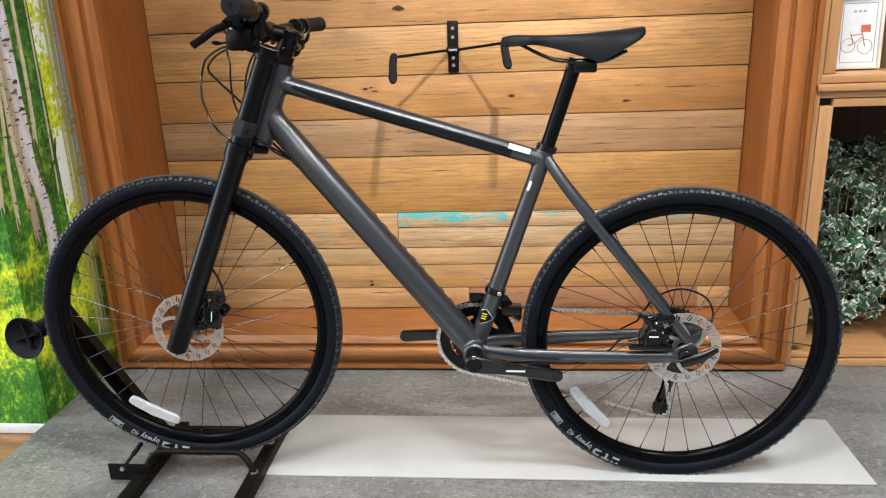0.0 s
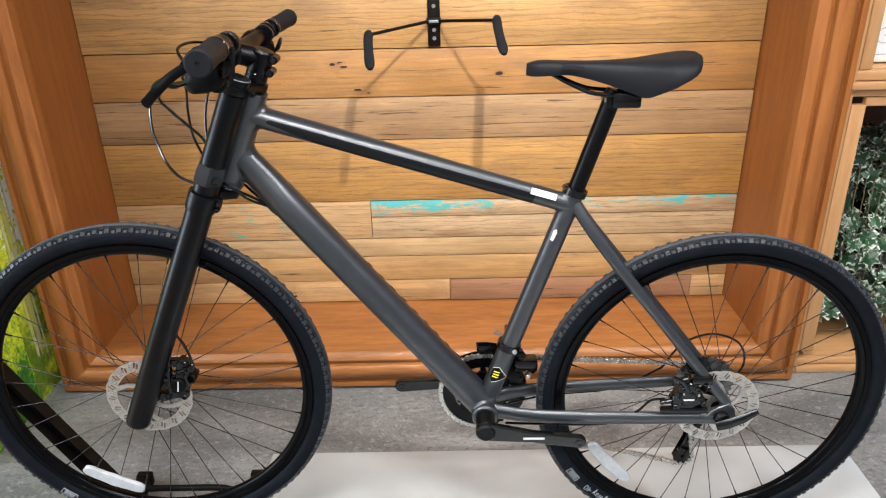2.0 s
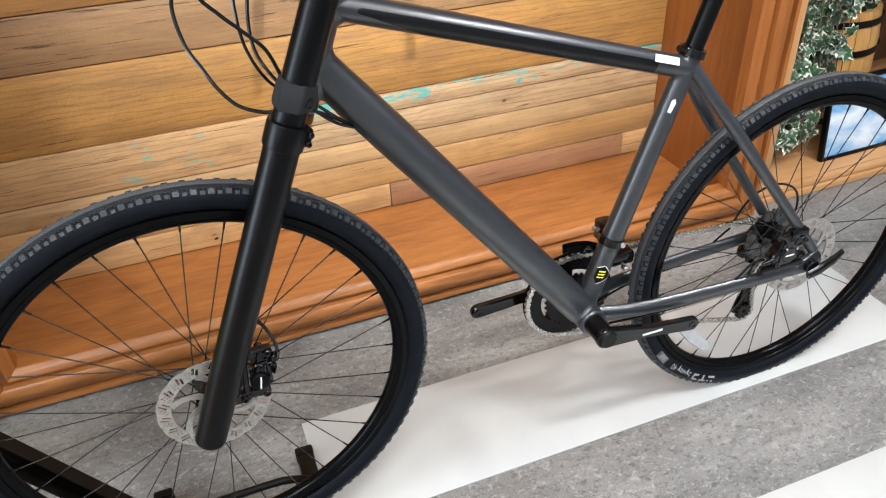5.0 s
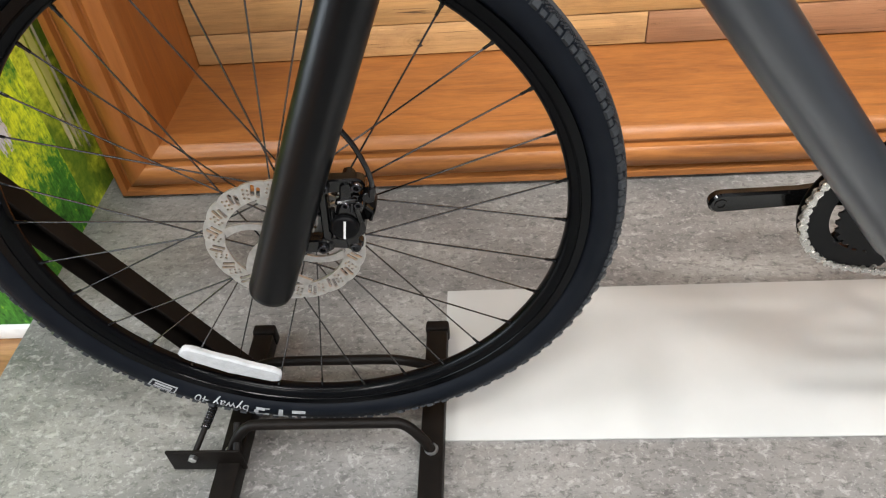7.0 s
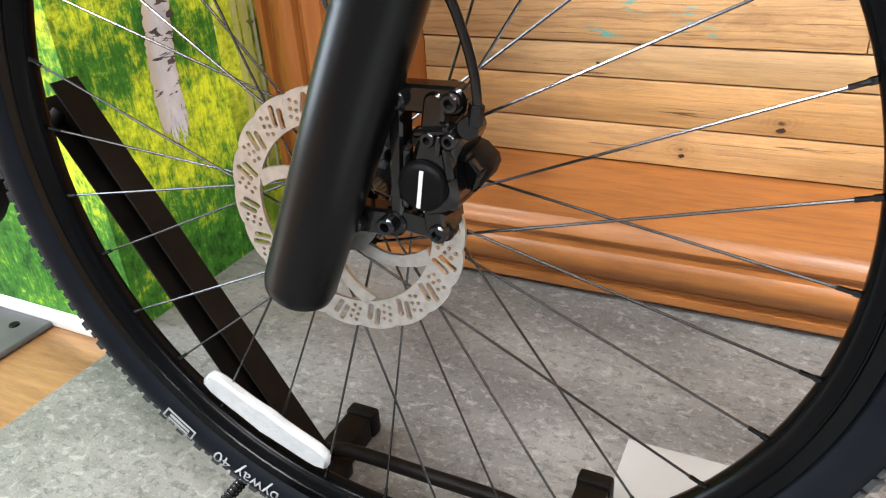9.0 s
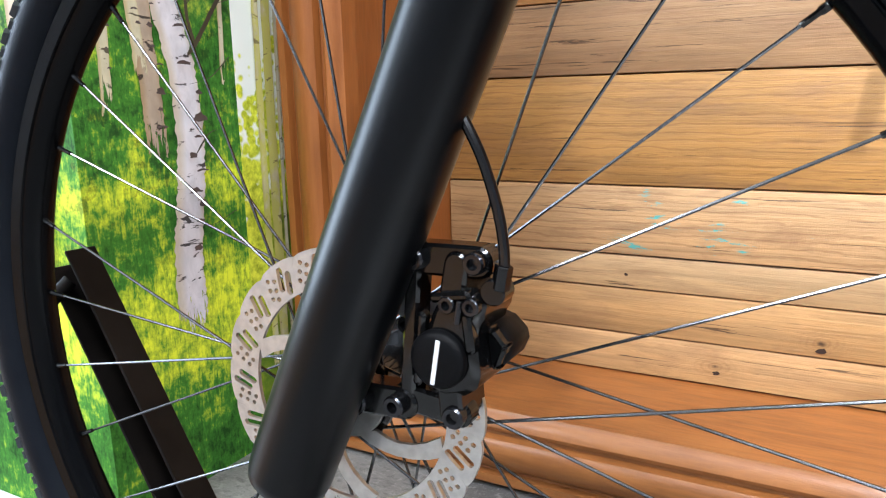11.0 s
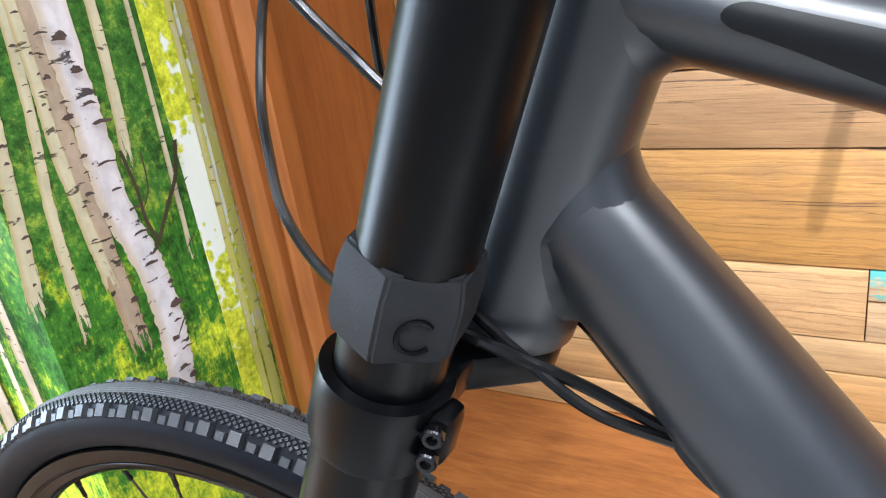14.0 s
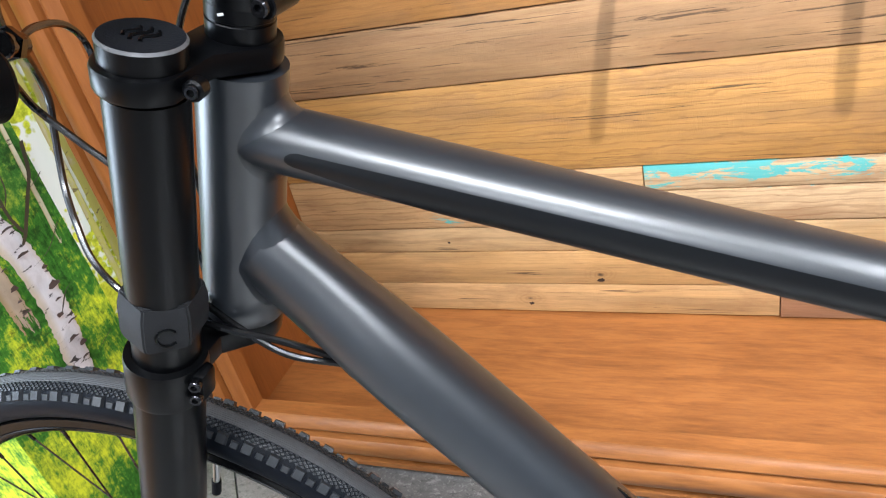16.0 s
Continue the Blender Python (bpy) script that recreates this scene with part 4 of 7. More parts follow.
part("down_tube", sweep(down_path, [0.0275 + 0.0035 * k / 14 for k in range(15)], 32, oval=[(1.0, w) for w in down_wide]), M_FRAME, bike)
part("seat_tube", tapered(B(*BBC), B(0.436, 0.805), 0.0205, 0.0178), M_FRAME, bike)
part("bottom_bracket", rod(B(*BBC, -0.046), B(*BBC, 0.046), 0.0265, 36, 0.003), M_FRAME, bike)
# fillets where the tubes meet
def fillet(a, b, ra, oval, c, d, rc, wide, n=40):
    """A welded collar where the tube from a to b meets the round tube from c to d, of radius rc."""
    a, b, c, d = (Vector(v) for v in (a, b, c, d))
    along_a, along_c = (b - a).normalized(), (d - c).normalized()
    side = along_a.cross(Vector((0, 1, 0))).normalized()
    up = along_a.cross(side)
    bm = bmesh.new()
    rings = []
    for k in range(n):
        ang = 2 * math.pi * k / n
        out = side * math.cos(ang) + up * math.sin(ang) * oval
        p = a + out * ra
        best = None
        for i in range(161):
            q = p + along_a * (0.0005 * i)
            h = q - c
            r = (h - along_c * h.dot(along_c)).length
            if r >= rc:
                best = q
                break
        q = best or p
        foot = q + out.normalized() * wide
        h = foot - c
        axis = c + along_c * h.dot(along_c)
        foot = axis + (foot - axis).normalized() * (rc - 0.0006)
        top = q + along_a * wide * 1.4 - out.normalized() * 0.0012
        ring = []
        for i in range(9):
            t = i / 8
            ring.append(bm.verts.new(foot * (1 - t) ** 2 + q * 2 * t * (1 - t) + top * t * t))
        rings.append(ring)
    for r0, r1 in zip(rings, rings[1:] + rings[:1]):
        for k in range(8):
            bm.faces.new((r0[k], r0[k + 1], r1[k + 1], r1[k]))
    bmesh.ops.recalc_face_normals(bm, faces=bm.faces)
    return bm


HEAD_AXIS = (B(*HEAD_BOT), B(*HEAD_TOP))
part("weld_fillet", fillet(B(-0.136, 0.946), B(0.425, 0.777), 0.0188, 1.25, *HEAD_AXIS, 0.0266, 0.011), M_FRAME, bike)
part("weld_fillet", fillet(B(-0.160, 0.868), B(0.272, 0.338), 0.0275, 0.93, *HEAD_AXIS, 0.0270, 0.012), M_FRAME, bike)
SEAT_AXIS = (B(*BBC), B(0.436, 0.805))
part("weld_fillet", fillet(B(0.425, 0.777), B(-0.136, 0.946), 0.0175, 1.04, *SEAT_AXIS, 0.0180, 0.008), M_FRAME, bike)
BB_AXIS = (B(*BBC, -0.046), B(*BBC, 0.046))
part("weld_fillet", fillet(B(*BBC), B(0.436, 0.805), 0.0205, 1.0, *BB_AXIS, 0.0265, 0.008), M_FRAME, bike)
part("weld_fillet", fillet(B(0.272, 0.338), B(-0.160, 0.868), 0.0310, 1.12, *BB_AXIS, 0.0265, 0.008), M_FRAME, bike)
for s in (-1, 1):
    stay = spline([B(0.430, 0.786, s * 0.006), B(0.470, 0.728, s * 0.026), B(0.53, 0.652, s * 0.042), B(0.655, 0.497, s * 0.056), B(0.752, 0.376, s * 0.064)], 8)
    part("seat_stay", sweep(stay, [0.0112 if i < 20 else 0.0102 for i in range(len(stay))], 14, oval=[(1.0, 0.85)] * len(stay)), M_FRAME, bike)
    stay = spline([B(0.292, 0.333, s * 0.024), B(0.37, 0.335, s * 0.044), B(0.50, 0.338, s * 0.055), B(0.65, 0.342, s * 0.062), B(0.752, 0.346, s * 0.066)], 8)
    part("chain_stay", sweep(stay, 0.0125, 14, oval=[(1.3 - 0.25 * i / 32, 0.75) for i in range(len(stay))]), M_FRAME, bike)
    drop = plate([(-0.045, -0.024), (0.02, -0.026), (0.032, -0.012), (0.026, 0.012), (0.012, 0.026), (-0.02, 0.008)], -0.005, 0.005, axes(B(*REAR, s * 0.068), (1, 0, 0), (0, 0, 1)), 0.0018)
    part("dropout", drop, M_FRAME, bike)

# seat clamp, seat post, saddle
part("seat_clamp", lathe([(0.018, 0), (0.0222, 0.001), (0.0222, 0.014), (0.018, 0.015)], 32, along(B(0.4325, 0.794), B(0.440, 0.817)), True), M_GLOSS, bike)
part("clamp_bolt", rod(B(0.418, 0.806, -0.012), B(0.418, 0.806, 0.012), 0.0055, 14), M_GLOSS, bike)
part("seat_post", rod(B(0.433, 0.795), B(0.492, 0.985), 0.0155, 28), M_BLACK, bike)


def saddle_mesh():
    """The saddle: a narrow drooping nose, a waist, and wings that rise to the tail."""
    bm = bmesh.new()
    rows = []
    n = 30
    for i in range(n + 1):
        t = i / n
        x = 0.338 + 0.285 * t
        nose = math.sqrt(max(0.0, 1 - max(0, 1 - t / 0.09) ** 2))
        half = (0.021 + 0.006 * t) * (0.25 + 0.75 * nose) + 0.046 * max(0, min(1, (t - 0.36) / 0.46)) ** 1.5
        half *= math.sqrt(max(0.02, 1 - max(0, (t - 0.90) / 0.10) ** 2 * 0.75))
        top = 1.036 - 0.006 * max(0, 1 - t / 0.12) ** 2 - 0.003 * math.sin(math.pi * min(1, t / 0.7)) + 0.010 * max(0, (t - 0.6) / 0.4) ** 1.4
        low = 1.011 + 0.004 * min(1, t / 0.25) - 0.035 * max(0, min(1, (t - 0.22) / 0.46)) ** 1.3 + 0.052 * max(0, (t - 0.68) / 0.32) ** 1.1
        ring = []
        for k in range(21):
            a = math.pi * k / 20
            u = math.cos(a)
            y = half * (1 if u > 0 else -1) * abs(u) ** 0.7
            dome = 1 - abs(u) ** 3.2
            side = low + (top - low) * (0.0 if abs(u) > 0.999 else dome ** 0.55)
            ring.append(bm.verts.new((x, YB + y, side)))
        rows.append(ring)
    for r0, r1 in zip(rows, rows[1:]):
        for k in range(20):
            bm.faces.new((r0[k], r0[k + 1], r1[k + 1], r1[k]))
        bm.faces.new((r0[0], r1[0], r1[20], r0[20]))
    bm.faces.new(rows[0])
    bm.faces.new(rows[-1][::-1])
    bmesh.ops.recalc_face_normals(bm, faces=bm.faces)
    return bm


saddle = part("saddle", saddle_mesh(), M_SADDLE, bike, "dark grey padded saddle with raised wings")
for s in (-1, 1):
    part("saddle_rail", sweep(spline([B(0.368, 1.020, s * 0.006), B(0.42, 0.994, s * 0.016), B(0.46, 0.982, s * 0.022), B(0.54, 0.980, s * 0.022), B(0.59, 1.0, s * 0.024)], 6), 0.0036, 10), M_GLOSS, saddle)
part("post_head", joined(rod(B(0.486, 0.968, -0.019), B(0.486, 0.968, 0.019), 0.0145, 24), box(B(0.482, 0.958, -0.028), B(0.532, 0.985, 0.028), 0.005)), M_GLOSS, bike)
part("saddle_mark", plate([(-0.018, -0.004), (0.018, -0.002), (0.018, 0.002), (-0.018, 0.003)], 0, 0.0006, axes(B(0.412, 1.0285, -0.0262), (1, 0, -0.03), (0, 0.25, 1))), M_GRIP, saddle)


# wheels: built round the origin with the axle along y
def tyre_mesh():
    prof = []
    for k in range(24):
        a = 2 * math.pi * k / 24
        prof.append((0.3365 + 0.0195 * math.cos(a), 0.0205 * math.sin(a)))
    return lathe(prof, 128, Matrix.Rotation(radians(90), 4, "X"), True)


def tread_mesh():
    """Side knobs, and rows of small ones between them."""
    verts, faces = [], []

    def knob(ang, across, long, wide, high, diamond=False):
        c, s = math.cos(ang), math.sin(ang)
        rr, tilt = 0.0195, across / 0.0205
        o = Vector((0.3365 + rr * math.cos(tilt), 0, 0.0205 * math.sin(tilt)))
        out = Vector((math.cos(tilt), 0, math.sin(tilt)))
        lat = Vector((-math.sin(tilt), 0, math.cos(tilt)))
        base = len(verts)
        for h, q in ((-0.001, 1.0), (high, 0.8)):
            for u, w in ((-1.2, 0), (0, -1.2), (1.2, 0), (0, 1.2)) if diamond else ((-1, -1), (1, -1), (1, 1), (-1, 1)):
                p = o + out * h + lat * (w * wide * q / 2) + Vector((0, u * long * q / 2, 0))
                verts.append((p.x * c - p.y * s, p.z, p.x * s + p.y * c))
        for f in ((4, 5, 6, 7), (0, 1, 5, 4), (1, 2, 6, 5), (2, 3, 7, 6), (3, 0, 4, 7)):
            faces.append(tuple(base + i for i in f))

    n = 100
    for k in range(n):
        a = 2 * math.pi * k / n
        for side in (-1, 1):
            b = a + (math.pi / n if side > 0 else 0)
            knob(b, side * 0.0178, 0.0098, 0.0092, 0.0030)
            knob(b + math.pi / n, side * 0.0192, 0.0072, 0.0060, 0.0016)
    n = 430
    for k in range(n):
        a = 2 * math.pi * k / n
        for j, w in enumerate((0.0068, 0.0086, 0.0104, 0.0122)):
            for side in (-1, 1):
                knob(a + (j % 2) * math.pi / n, side * w, 0.0030, 0.0026, 0.0010, True)
    me = bpy.data.meshes.new("tread")
    me.from_pydata(verts, [], faces)
    me.materials.append(M_TREAD)
    return me


def tread_band_mesh():
    """The slick middle of the tread, with fine grooves round the wheel."""
    prof = []
    for k in range(15):
        t = (-0.0058 + 0.0116 * k / 14) / 0.0205
        r = 0.0195 + 0.0007 + (0.0003 if k % 2 else 0.0)
        prof.append((0.3365 + r * math.cos(t), 0.0205 * math.sin(t)))
    prof += [(0.3365 + 0.0188 * math.cos(t), 0.0205 * math.sin(t)) for t in (0.0058 / 0.0205, -0.0058 / 0.0205)]
    return lathe(prof, 160, Matrix.Rotation(radians(90), 4, "X"), True)


def rim_mesh():
    half = [(0.2968, 0.002), (0.2978, 0.006), (0.302, 0.0102), (0.3072, 0.0122), (0.3080, 0.0112), (0.3088, 0.0112), (0.3096, 0.0128), (0.3185, 0.0136), (0.3195, 0.0120), (0.3172, 0.0105)]
    prof = half + [(r, -h) for r, h in half[::-1]]
    return lathe(prof, 128, Matrix.Rotation(radians(90), 4, "X"), True)


def rotor_mesh(r1=0.0825, r0=0.0625):
    """A brake disc: a slotted and drilled ring on six swept arms."""
    bm = bmesh.new()

    def polar(r, deg):
        return (r * math.cos(radians(deg)), 0, r * math.sin(radians(deg)))

    def loop(pts):
        vs = [bm.verts.new(p) for p in pts]
        return [bm.edges.new((a, b)) for a, b in zip(vs, vs[1:] + vs[:1])]

    def lean(r):
        return -7.0 * (r - r0) / (r1 - r0)

    for sector in range(18):
        o = 20.0 * sector
        rim = [polar(r0, o + 20 * k / 8) for k in range(8)] + [polar(r0 + (r1 - r0) * k / 3, o + 20 + lean(r0 + (r1 - r0) * k / 3)) for k in range(3)]
        rim += [polar(r1 + 0.0016 * math.sin(math.pi * k / 8) ** 0.5 if 0 < k < 8 else r1 - 0.0004, o + 20 - 20 * k / 8 + lean(r1)) for k in range(8)]
        rim += [polar(r1 - (r1 - r0) * k / 3, o + lean(r1 - (r1 - r0) * k / 3)) for k in range(3)]
        edges = loop(rim)
        for deg, lo, hi, half in ((3.4, 0.0038, 0.0125, 0.0022), (8.2, 0.0075, 0.0168, 0.0022)):
            ends = []
            for rr, turn in ((r0 + lo, 180), (r0 + hi, 0)):
                c = Vector(polar(rr, o + deg + lean(rr)))
                for k in range(5):
                    q = radians(o + deg + lean(rr) + turn - 90 + 45 * k)
                    ends.append(c + Vector((half * math.cos(q), 0, half * math.sin(q))))
            edges += loop(ends)
        for deg, off in ((12.2, 0.0040), (12.2, 0.0088), (12.2, 0.0136), (16.0, 0.0064), (16.0, 0.0112), (16.0, 0.0160)):
            rr = r0 + off
            c = Vector(polar(rr, o + deg + lean(rr)))
            edges += loop([c + Vector((0.0015 * math.cos(math.pi * k / 4), 0, 0.0015 * math.sin(math.pi * k / 4))) for k in range(8)])
        bmesh.ops.triangle_fill(bm, use_beauty=True, use_dissolve=False, edges=edges, normal=(0, 1, 0))
    bmesh.ops.remove_doubles(bm, verts=bm.verts[:], dist=0.00005)
    ring = [[bm.verts.new((r * math.cos(2 * math.pi * i / 36), 0, r * math.sin(2 * math.pi * i / 36))) for i in range(36)] for r in (0.013, 0.024)]
    for k in range(6):
        a = 2 * math.pi * k / 6
        last = None
        for s in range(7):
            t = s / 6
            r = 0.02 + (r0 - 0.0002 - 0.02) * t
            ang = a + 0.75 * t
            w = 0.0055 - 0.0015 * math.sin(math.pi * t)
            q = [bm.verts.new((r * math.cos(ang) + d * w * math.sin(ang + 0.5), 0, r * math.sin(ang) - d * w * math.cos(ang + 0.5))) for d in (-1, 1)]
            if s == 0:
                i0 = round(a / (2 * math.pi) * 36)
                q = [ring[1][(i0 - d) % 36] for d in (-1, 1)]
            if last:
                bm.faces.new((last[0], last[1], q[1], q[0]))
            last = q
    for i in range(36):
        bm.faces.new((ring[0][i], ring[0][(i + 1) % 36], ring[1][(i + 1) % 36], ring[1][i]))
    out = bmesh.ops.extrude_face_region(bm, geom=bm.faces[:])["geom"]
    bmesh.ops.translate(bm, vec=(0, 0.0026, 0), verts=[v for v in out if isinstance(v, bmesh.types.BMVert)])
    bmesh.ops.recalc_face_normals(bm, faces=bm.faces)
    return bm


TYRE = mesh_of("tyre", tyre_mesh(), M_RUBBER)
TREAD = tread_mesh()
BAND = mesh_of("tread_band", tread_band_mesh(), M_BAND)
SPOKE = mesh_of("spoke", lathe([(0, 0), (0.00095, 0), (0.00095, 1), (0, 1)], 6), M_SPOKE)
NIPPLE = mesh_of("nipple", lathe([(0, 0), (0.0022, 0), (0.0022, 0.004), (0.0016, 0.005), (0.0016, 0.013), (0, 0.013)], 8), M_GLOSS)


def shared(name, me, parent, m, label=""):
    return tagged(attach(new(name, me), parent, m), label)


def wheel(name, m, flange, turn, label, rotor_y, reflector_at):
    """A wheel at the pose m: rim with tyre, tread, spokes, hub, disc and reflector under it."""
    ob = attach(new(name, mesh_of(name, rim_mesh(), M_RIM)), bike, m)
    tagged(ob, label)
    shared("tyre", TYRE, ob, m, "black rubber tyre with a small-knob tread")
    tagged(shared("tread", TREAD, ob, m), kind="stuff")
    shared("tread_band", BAND, ob, m, "slick grey middle of the tread")
    for k in range(32):
        side = 1 if k % 2 else -1
        a = 2 * math.pi * (k + 0.5) / 32 + turn
        lean = (1 if (k // 2) % 2 else -1) * 1.15
        h = Vector((0.024 * math.cos(a + lean), side * flange, 0.024 * math.sin(a + lean)))
        e = Vector((0.2955 * math.cos(a), side * 0.002, 0.2955 * math.sin(a)))
        s = m @ along(h, e) @ Matrix.Diagonal((1, 1, (e - h).length, 1))
        shared("spoke", SPOKE, ob, s)
        shared("nipple", NIPPLE, ob, m @ along(e + (e - h).normalized() * 0.002, h))
    hub = lathe([(0, -0.05), (0.009, -0.05), (0.009, -flange - 0.004), (0.027, -flange - 0.002), (0.027, -flange + 0.002), (0.013, -flange + 0.008), (0.012, 0), (0.013, flange - 0.008), (0.027, flange - 0.002), (0.027, flange + 0.002), (0.009, flange + 0.004), (0.009, 0.05), (0, 0.05)], 32, Matrix.Rotation(radians(90), 4, "X"))
    shared("hub", mesh_of("hub", hub, M_GLOSS), ob, m)
    shared("brake_disc", mesh_of("brake_disc", moved(rotor_mesh(), Matrix.Translation((0, rotor_y, 0))), M_ROTOR), ob, m, "perforated steel brake disc with curved arms")
    a0, rr = reflector_at
    arc = [(rr * math.cos(a0 + 0.25 * (i - 6) / 6) / math.cos(0.18 * (i - 6) / 6), rr * math.sin(a0 + 0.25 * (i - 6) / 6) / math.cos(0.18 * (i - 6) / 6)) for i in range(13)]
    half = [0.030, 0.046, 0.048, 0.048, 0.049, 0.051, 0.056, 0.051, 0.049, 0.048, 0.048, 0.046, 0.030]
    outline = [(x * (1 + h), z * (1 + h)) for (x, z), h in zip(arc, half)] + [(x * (1 - h), z * (1 - h)) for (x, z), h in zip(arc[::-1], half)]
    refl = plate(outline, -0.005, 0.005, axes((0, -0.008, 0), (1, 0, 0), (0, 0, 1)), 0.0025)
    shared("reflector", mesh_of("reflector", refl, M_REFLECT), ob, m, "white plastic wheel reflector")
    return ob


rear_wheel = wheel("rear_wheel", Matrix.Translation(B(*REAR)), 0.028, 0.056, "black rear wheel rim with thin black spokes", -0.048, (radians(222), 0.262))

# fork side: points along the steering axis, forward of it, and to the left
AXIS_UP = (B(*HEAD_TOP) - B(*HEAD_BOT)).normalized()
FWD = Vector((-AXIS_UP.z, 0, AXIS_UP.x))


def S(up, fwd, left):
    return B(*HEAD_BOT) + AXIS_UP * up + FWD * fwd + Vector((0, -left, 0))


AXLE = Vector((-0.391, 1.7168, 0.395))
LEG_F, LEG_L = 0.0215, 0.060
front_wheel = wheel("front_wheel", Matrix.Translation(AXLE) @ Matrix.Rotation(radians(2.0), 4, "Z"), 0.026, 0.042, "black front wheel rim with thin black spokes", -0.034, (radians(242), 0.262))
VA = Vector((math.cos(radians(67.2)), 0, math.sin(radians(67.2))))
valve = attach(new("valve", mesh_of("valve", rod(VA * 0.297, VA * 0.262, 0.003, 12), M_STEEL)), front_wheel, WORLD[front_wheel])
shared("valve_cap", mesh_of("valve_cap", rod(VA * 0.264, VA * 0.246, 0.0042, 12), M_GRIP), front_wheel, WORLD[front_wheel])


def leg_f(up):
    return 0.0213 - 0.0127 * up


def leg_l(up):
    return LEG_L - (0.05 if up < 0 else 0.012) * up


def S_lathe(profile, up, fwd, left, n=40):
    """Turned about the steering axis, or about the leg, tilted from it to fit the camera's view."""
    if left == LEG_L:
        return lathe(profile, n, along(S(up, leg_f(up), leg_l(up)), S(up + 0.2, leg_f(up + 0.2), leg_l(up + 0.2))))
    return lathe(profile, n, along(S(up, fwd, left), S(up + 1, fwd, left)))


fork = part("fork_leg", S_lathe([(0, 0), (0.0195, 0.0), (0.0222, 0.003), (0.0232, 0.009), (0.0240, 0.14), (0.0236, 0.485), (0.0, 0.486)], -0.513, LEG_F, LEG_L), M_BLACK, bike, "thick satin black single fork leg")
part("leg_collar", S_lathe([(0.0236, 0), (0.0262, 0.001), (0.0268, 0.004), (0.0268, 0.031), (0.0262, 0.034), (0.0215, 0.0345)], -0.036, LEG_F, LEG_L), M_BLACK, fork)
part("inner_leg", S_lathe([(0.0215, -0.040), (0.0215, 0.182), (0.0, 0.182)], 0.0, LEG_F, LEG_L), M_BLACK, fork)
M_GUARD = material("grey_rubber_guard", (0.025, 0.0255, 0.0275), 0.6, 0.0, (0.019, 0.0195, 0.021), 60, 0.1, 900)


GUARD_TURN = 1.72


def guard_mesh():
    """A faceted rubber sleeve: six flats, wider in the middle, cut on a slant."""
    bm = bmesh.new()
    rings = []
    for h, r, slant in ((0.0155, 0.0246, -0.003), (0.022, 0.0270, -0.002), (0.042, 0.0270, 0.0), (0.053, 0.0246, 0.0)):
        ring = []
        for k in range(6):
            a = GUARD_TURN + 2 * math.pi * k / 6
            f, l = math.cos(a), math.sin(a)
            ring.append(bm.verts.new(S(h + slant * f, leg_f(h) + r * f, leg_l(h) + r * l)))
        rings.append(ring)
    for r0, r1 in zip(rings, rings[1:]):
        for k in range(6):
            bm.faces.new((r0[k], r0[(k + 1) % 6], r1[(k + 1) % 6], r1[k]))
    bm.faces.new(rings[0])
    bm.faces.new(rings[-1])
    bmesh.ops.recalc_face_normals(bm, faces=bm.faces)
    bmesh.ops.bevel(bm, geom=bm.edges[:], offset=0.0012, segments=2, affect="EDGES")
    return bm


EMB_A = GUARD_TURN + math.pi / 6
EM = axes(S(0.0312, leg_f(0.03) + 0.0238 * math.cos(EMB_A), leg_l(0.03) + 0.0238 * math.sin(EMB_A)), FWD * -math.sin(EMB_A) + Vector((0, -math.cos(EMB_A), 0)), AXIS_UP)
guard = part("guard", guard_mesh(), M_GUARD, fork, "faceted grey rubber guard")
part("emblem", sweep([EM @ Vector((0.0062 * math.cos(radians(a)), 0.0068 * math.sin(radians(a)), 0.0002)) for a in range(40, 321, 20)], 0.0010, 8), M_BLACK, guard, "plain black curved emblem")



def crown(up0, up1, r_leg, r_head, lip=0.0025):
    """A fork crown: two rings round leg and steerer, bridged."""
    outline = []
    c = Vector((leg_f(up0), leg_l(up0)))
    d = math.atan2(c.y, c.x)
    for k in range(33):
        a = d - math.pi / 2 + math.pi * k / 32
        outline.append((c.x + r_leg * math.cos(a), c.y + r_leg * math.sin(a)))
    outline += [(c.x * 0.5 + 0.014 * math.cos(d + 1.57), c.y * 0.5 + 0.014 * math.sin(d + 1.57))]
    for k in range(33):
        a = d + math.pi / 2 + math.pi * k / 32
        outline.append((r_head * math.cos(a), r_head * math.sin(a)))
    outline += [(c.x * 0.5 + 0.014 * math.cos(d - 1.57), c.y * 0.5 + 0.014 * math.sin(d - 1.57))]
    m = Matrix((FWD, (0, -1, 0), AXIS_UP)).transposed().to_4x4()
    m.translation = S(0, 0, 0)
    return soft_plate(outline, up0, up1, lip, m)


part("upper_crown", crown(0.1840, 0.1985, 0.0248, 0.0232), M_BLACK, fork, "satin black upper fork crown")
part("lower_crown", crown(-0.020, -0.002, 0.0262, 0.0262), M_BLACK, fork, "satin black lower fork crown")
M_WORN = material("worn_grey_edge", (0.15, 0.15, 0.155), 0.45, 0.2, (0.09, 0.09, 0.09), 200)
part("leg_cap", S_lathe([(0.0, 0), (0.0214, 0.0), (0.0214, 0.0155), (0.0, 0.016)], 0.1935, LEG_F, LEG_L), M_BLACK, fork)
part("cap_ring", S_lathe([(0.0200, 0), (0.0212, 0.0), (0.0216, 0.0005), (0.0206, 0.0019), (0.0200, 0.0021)], 0.2088, LEG_F, LEG_L), M_WORN, fork, "grey worn edge of the cap")
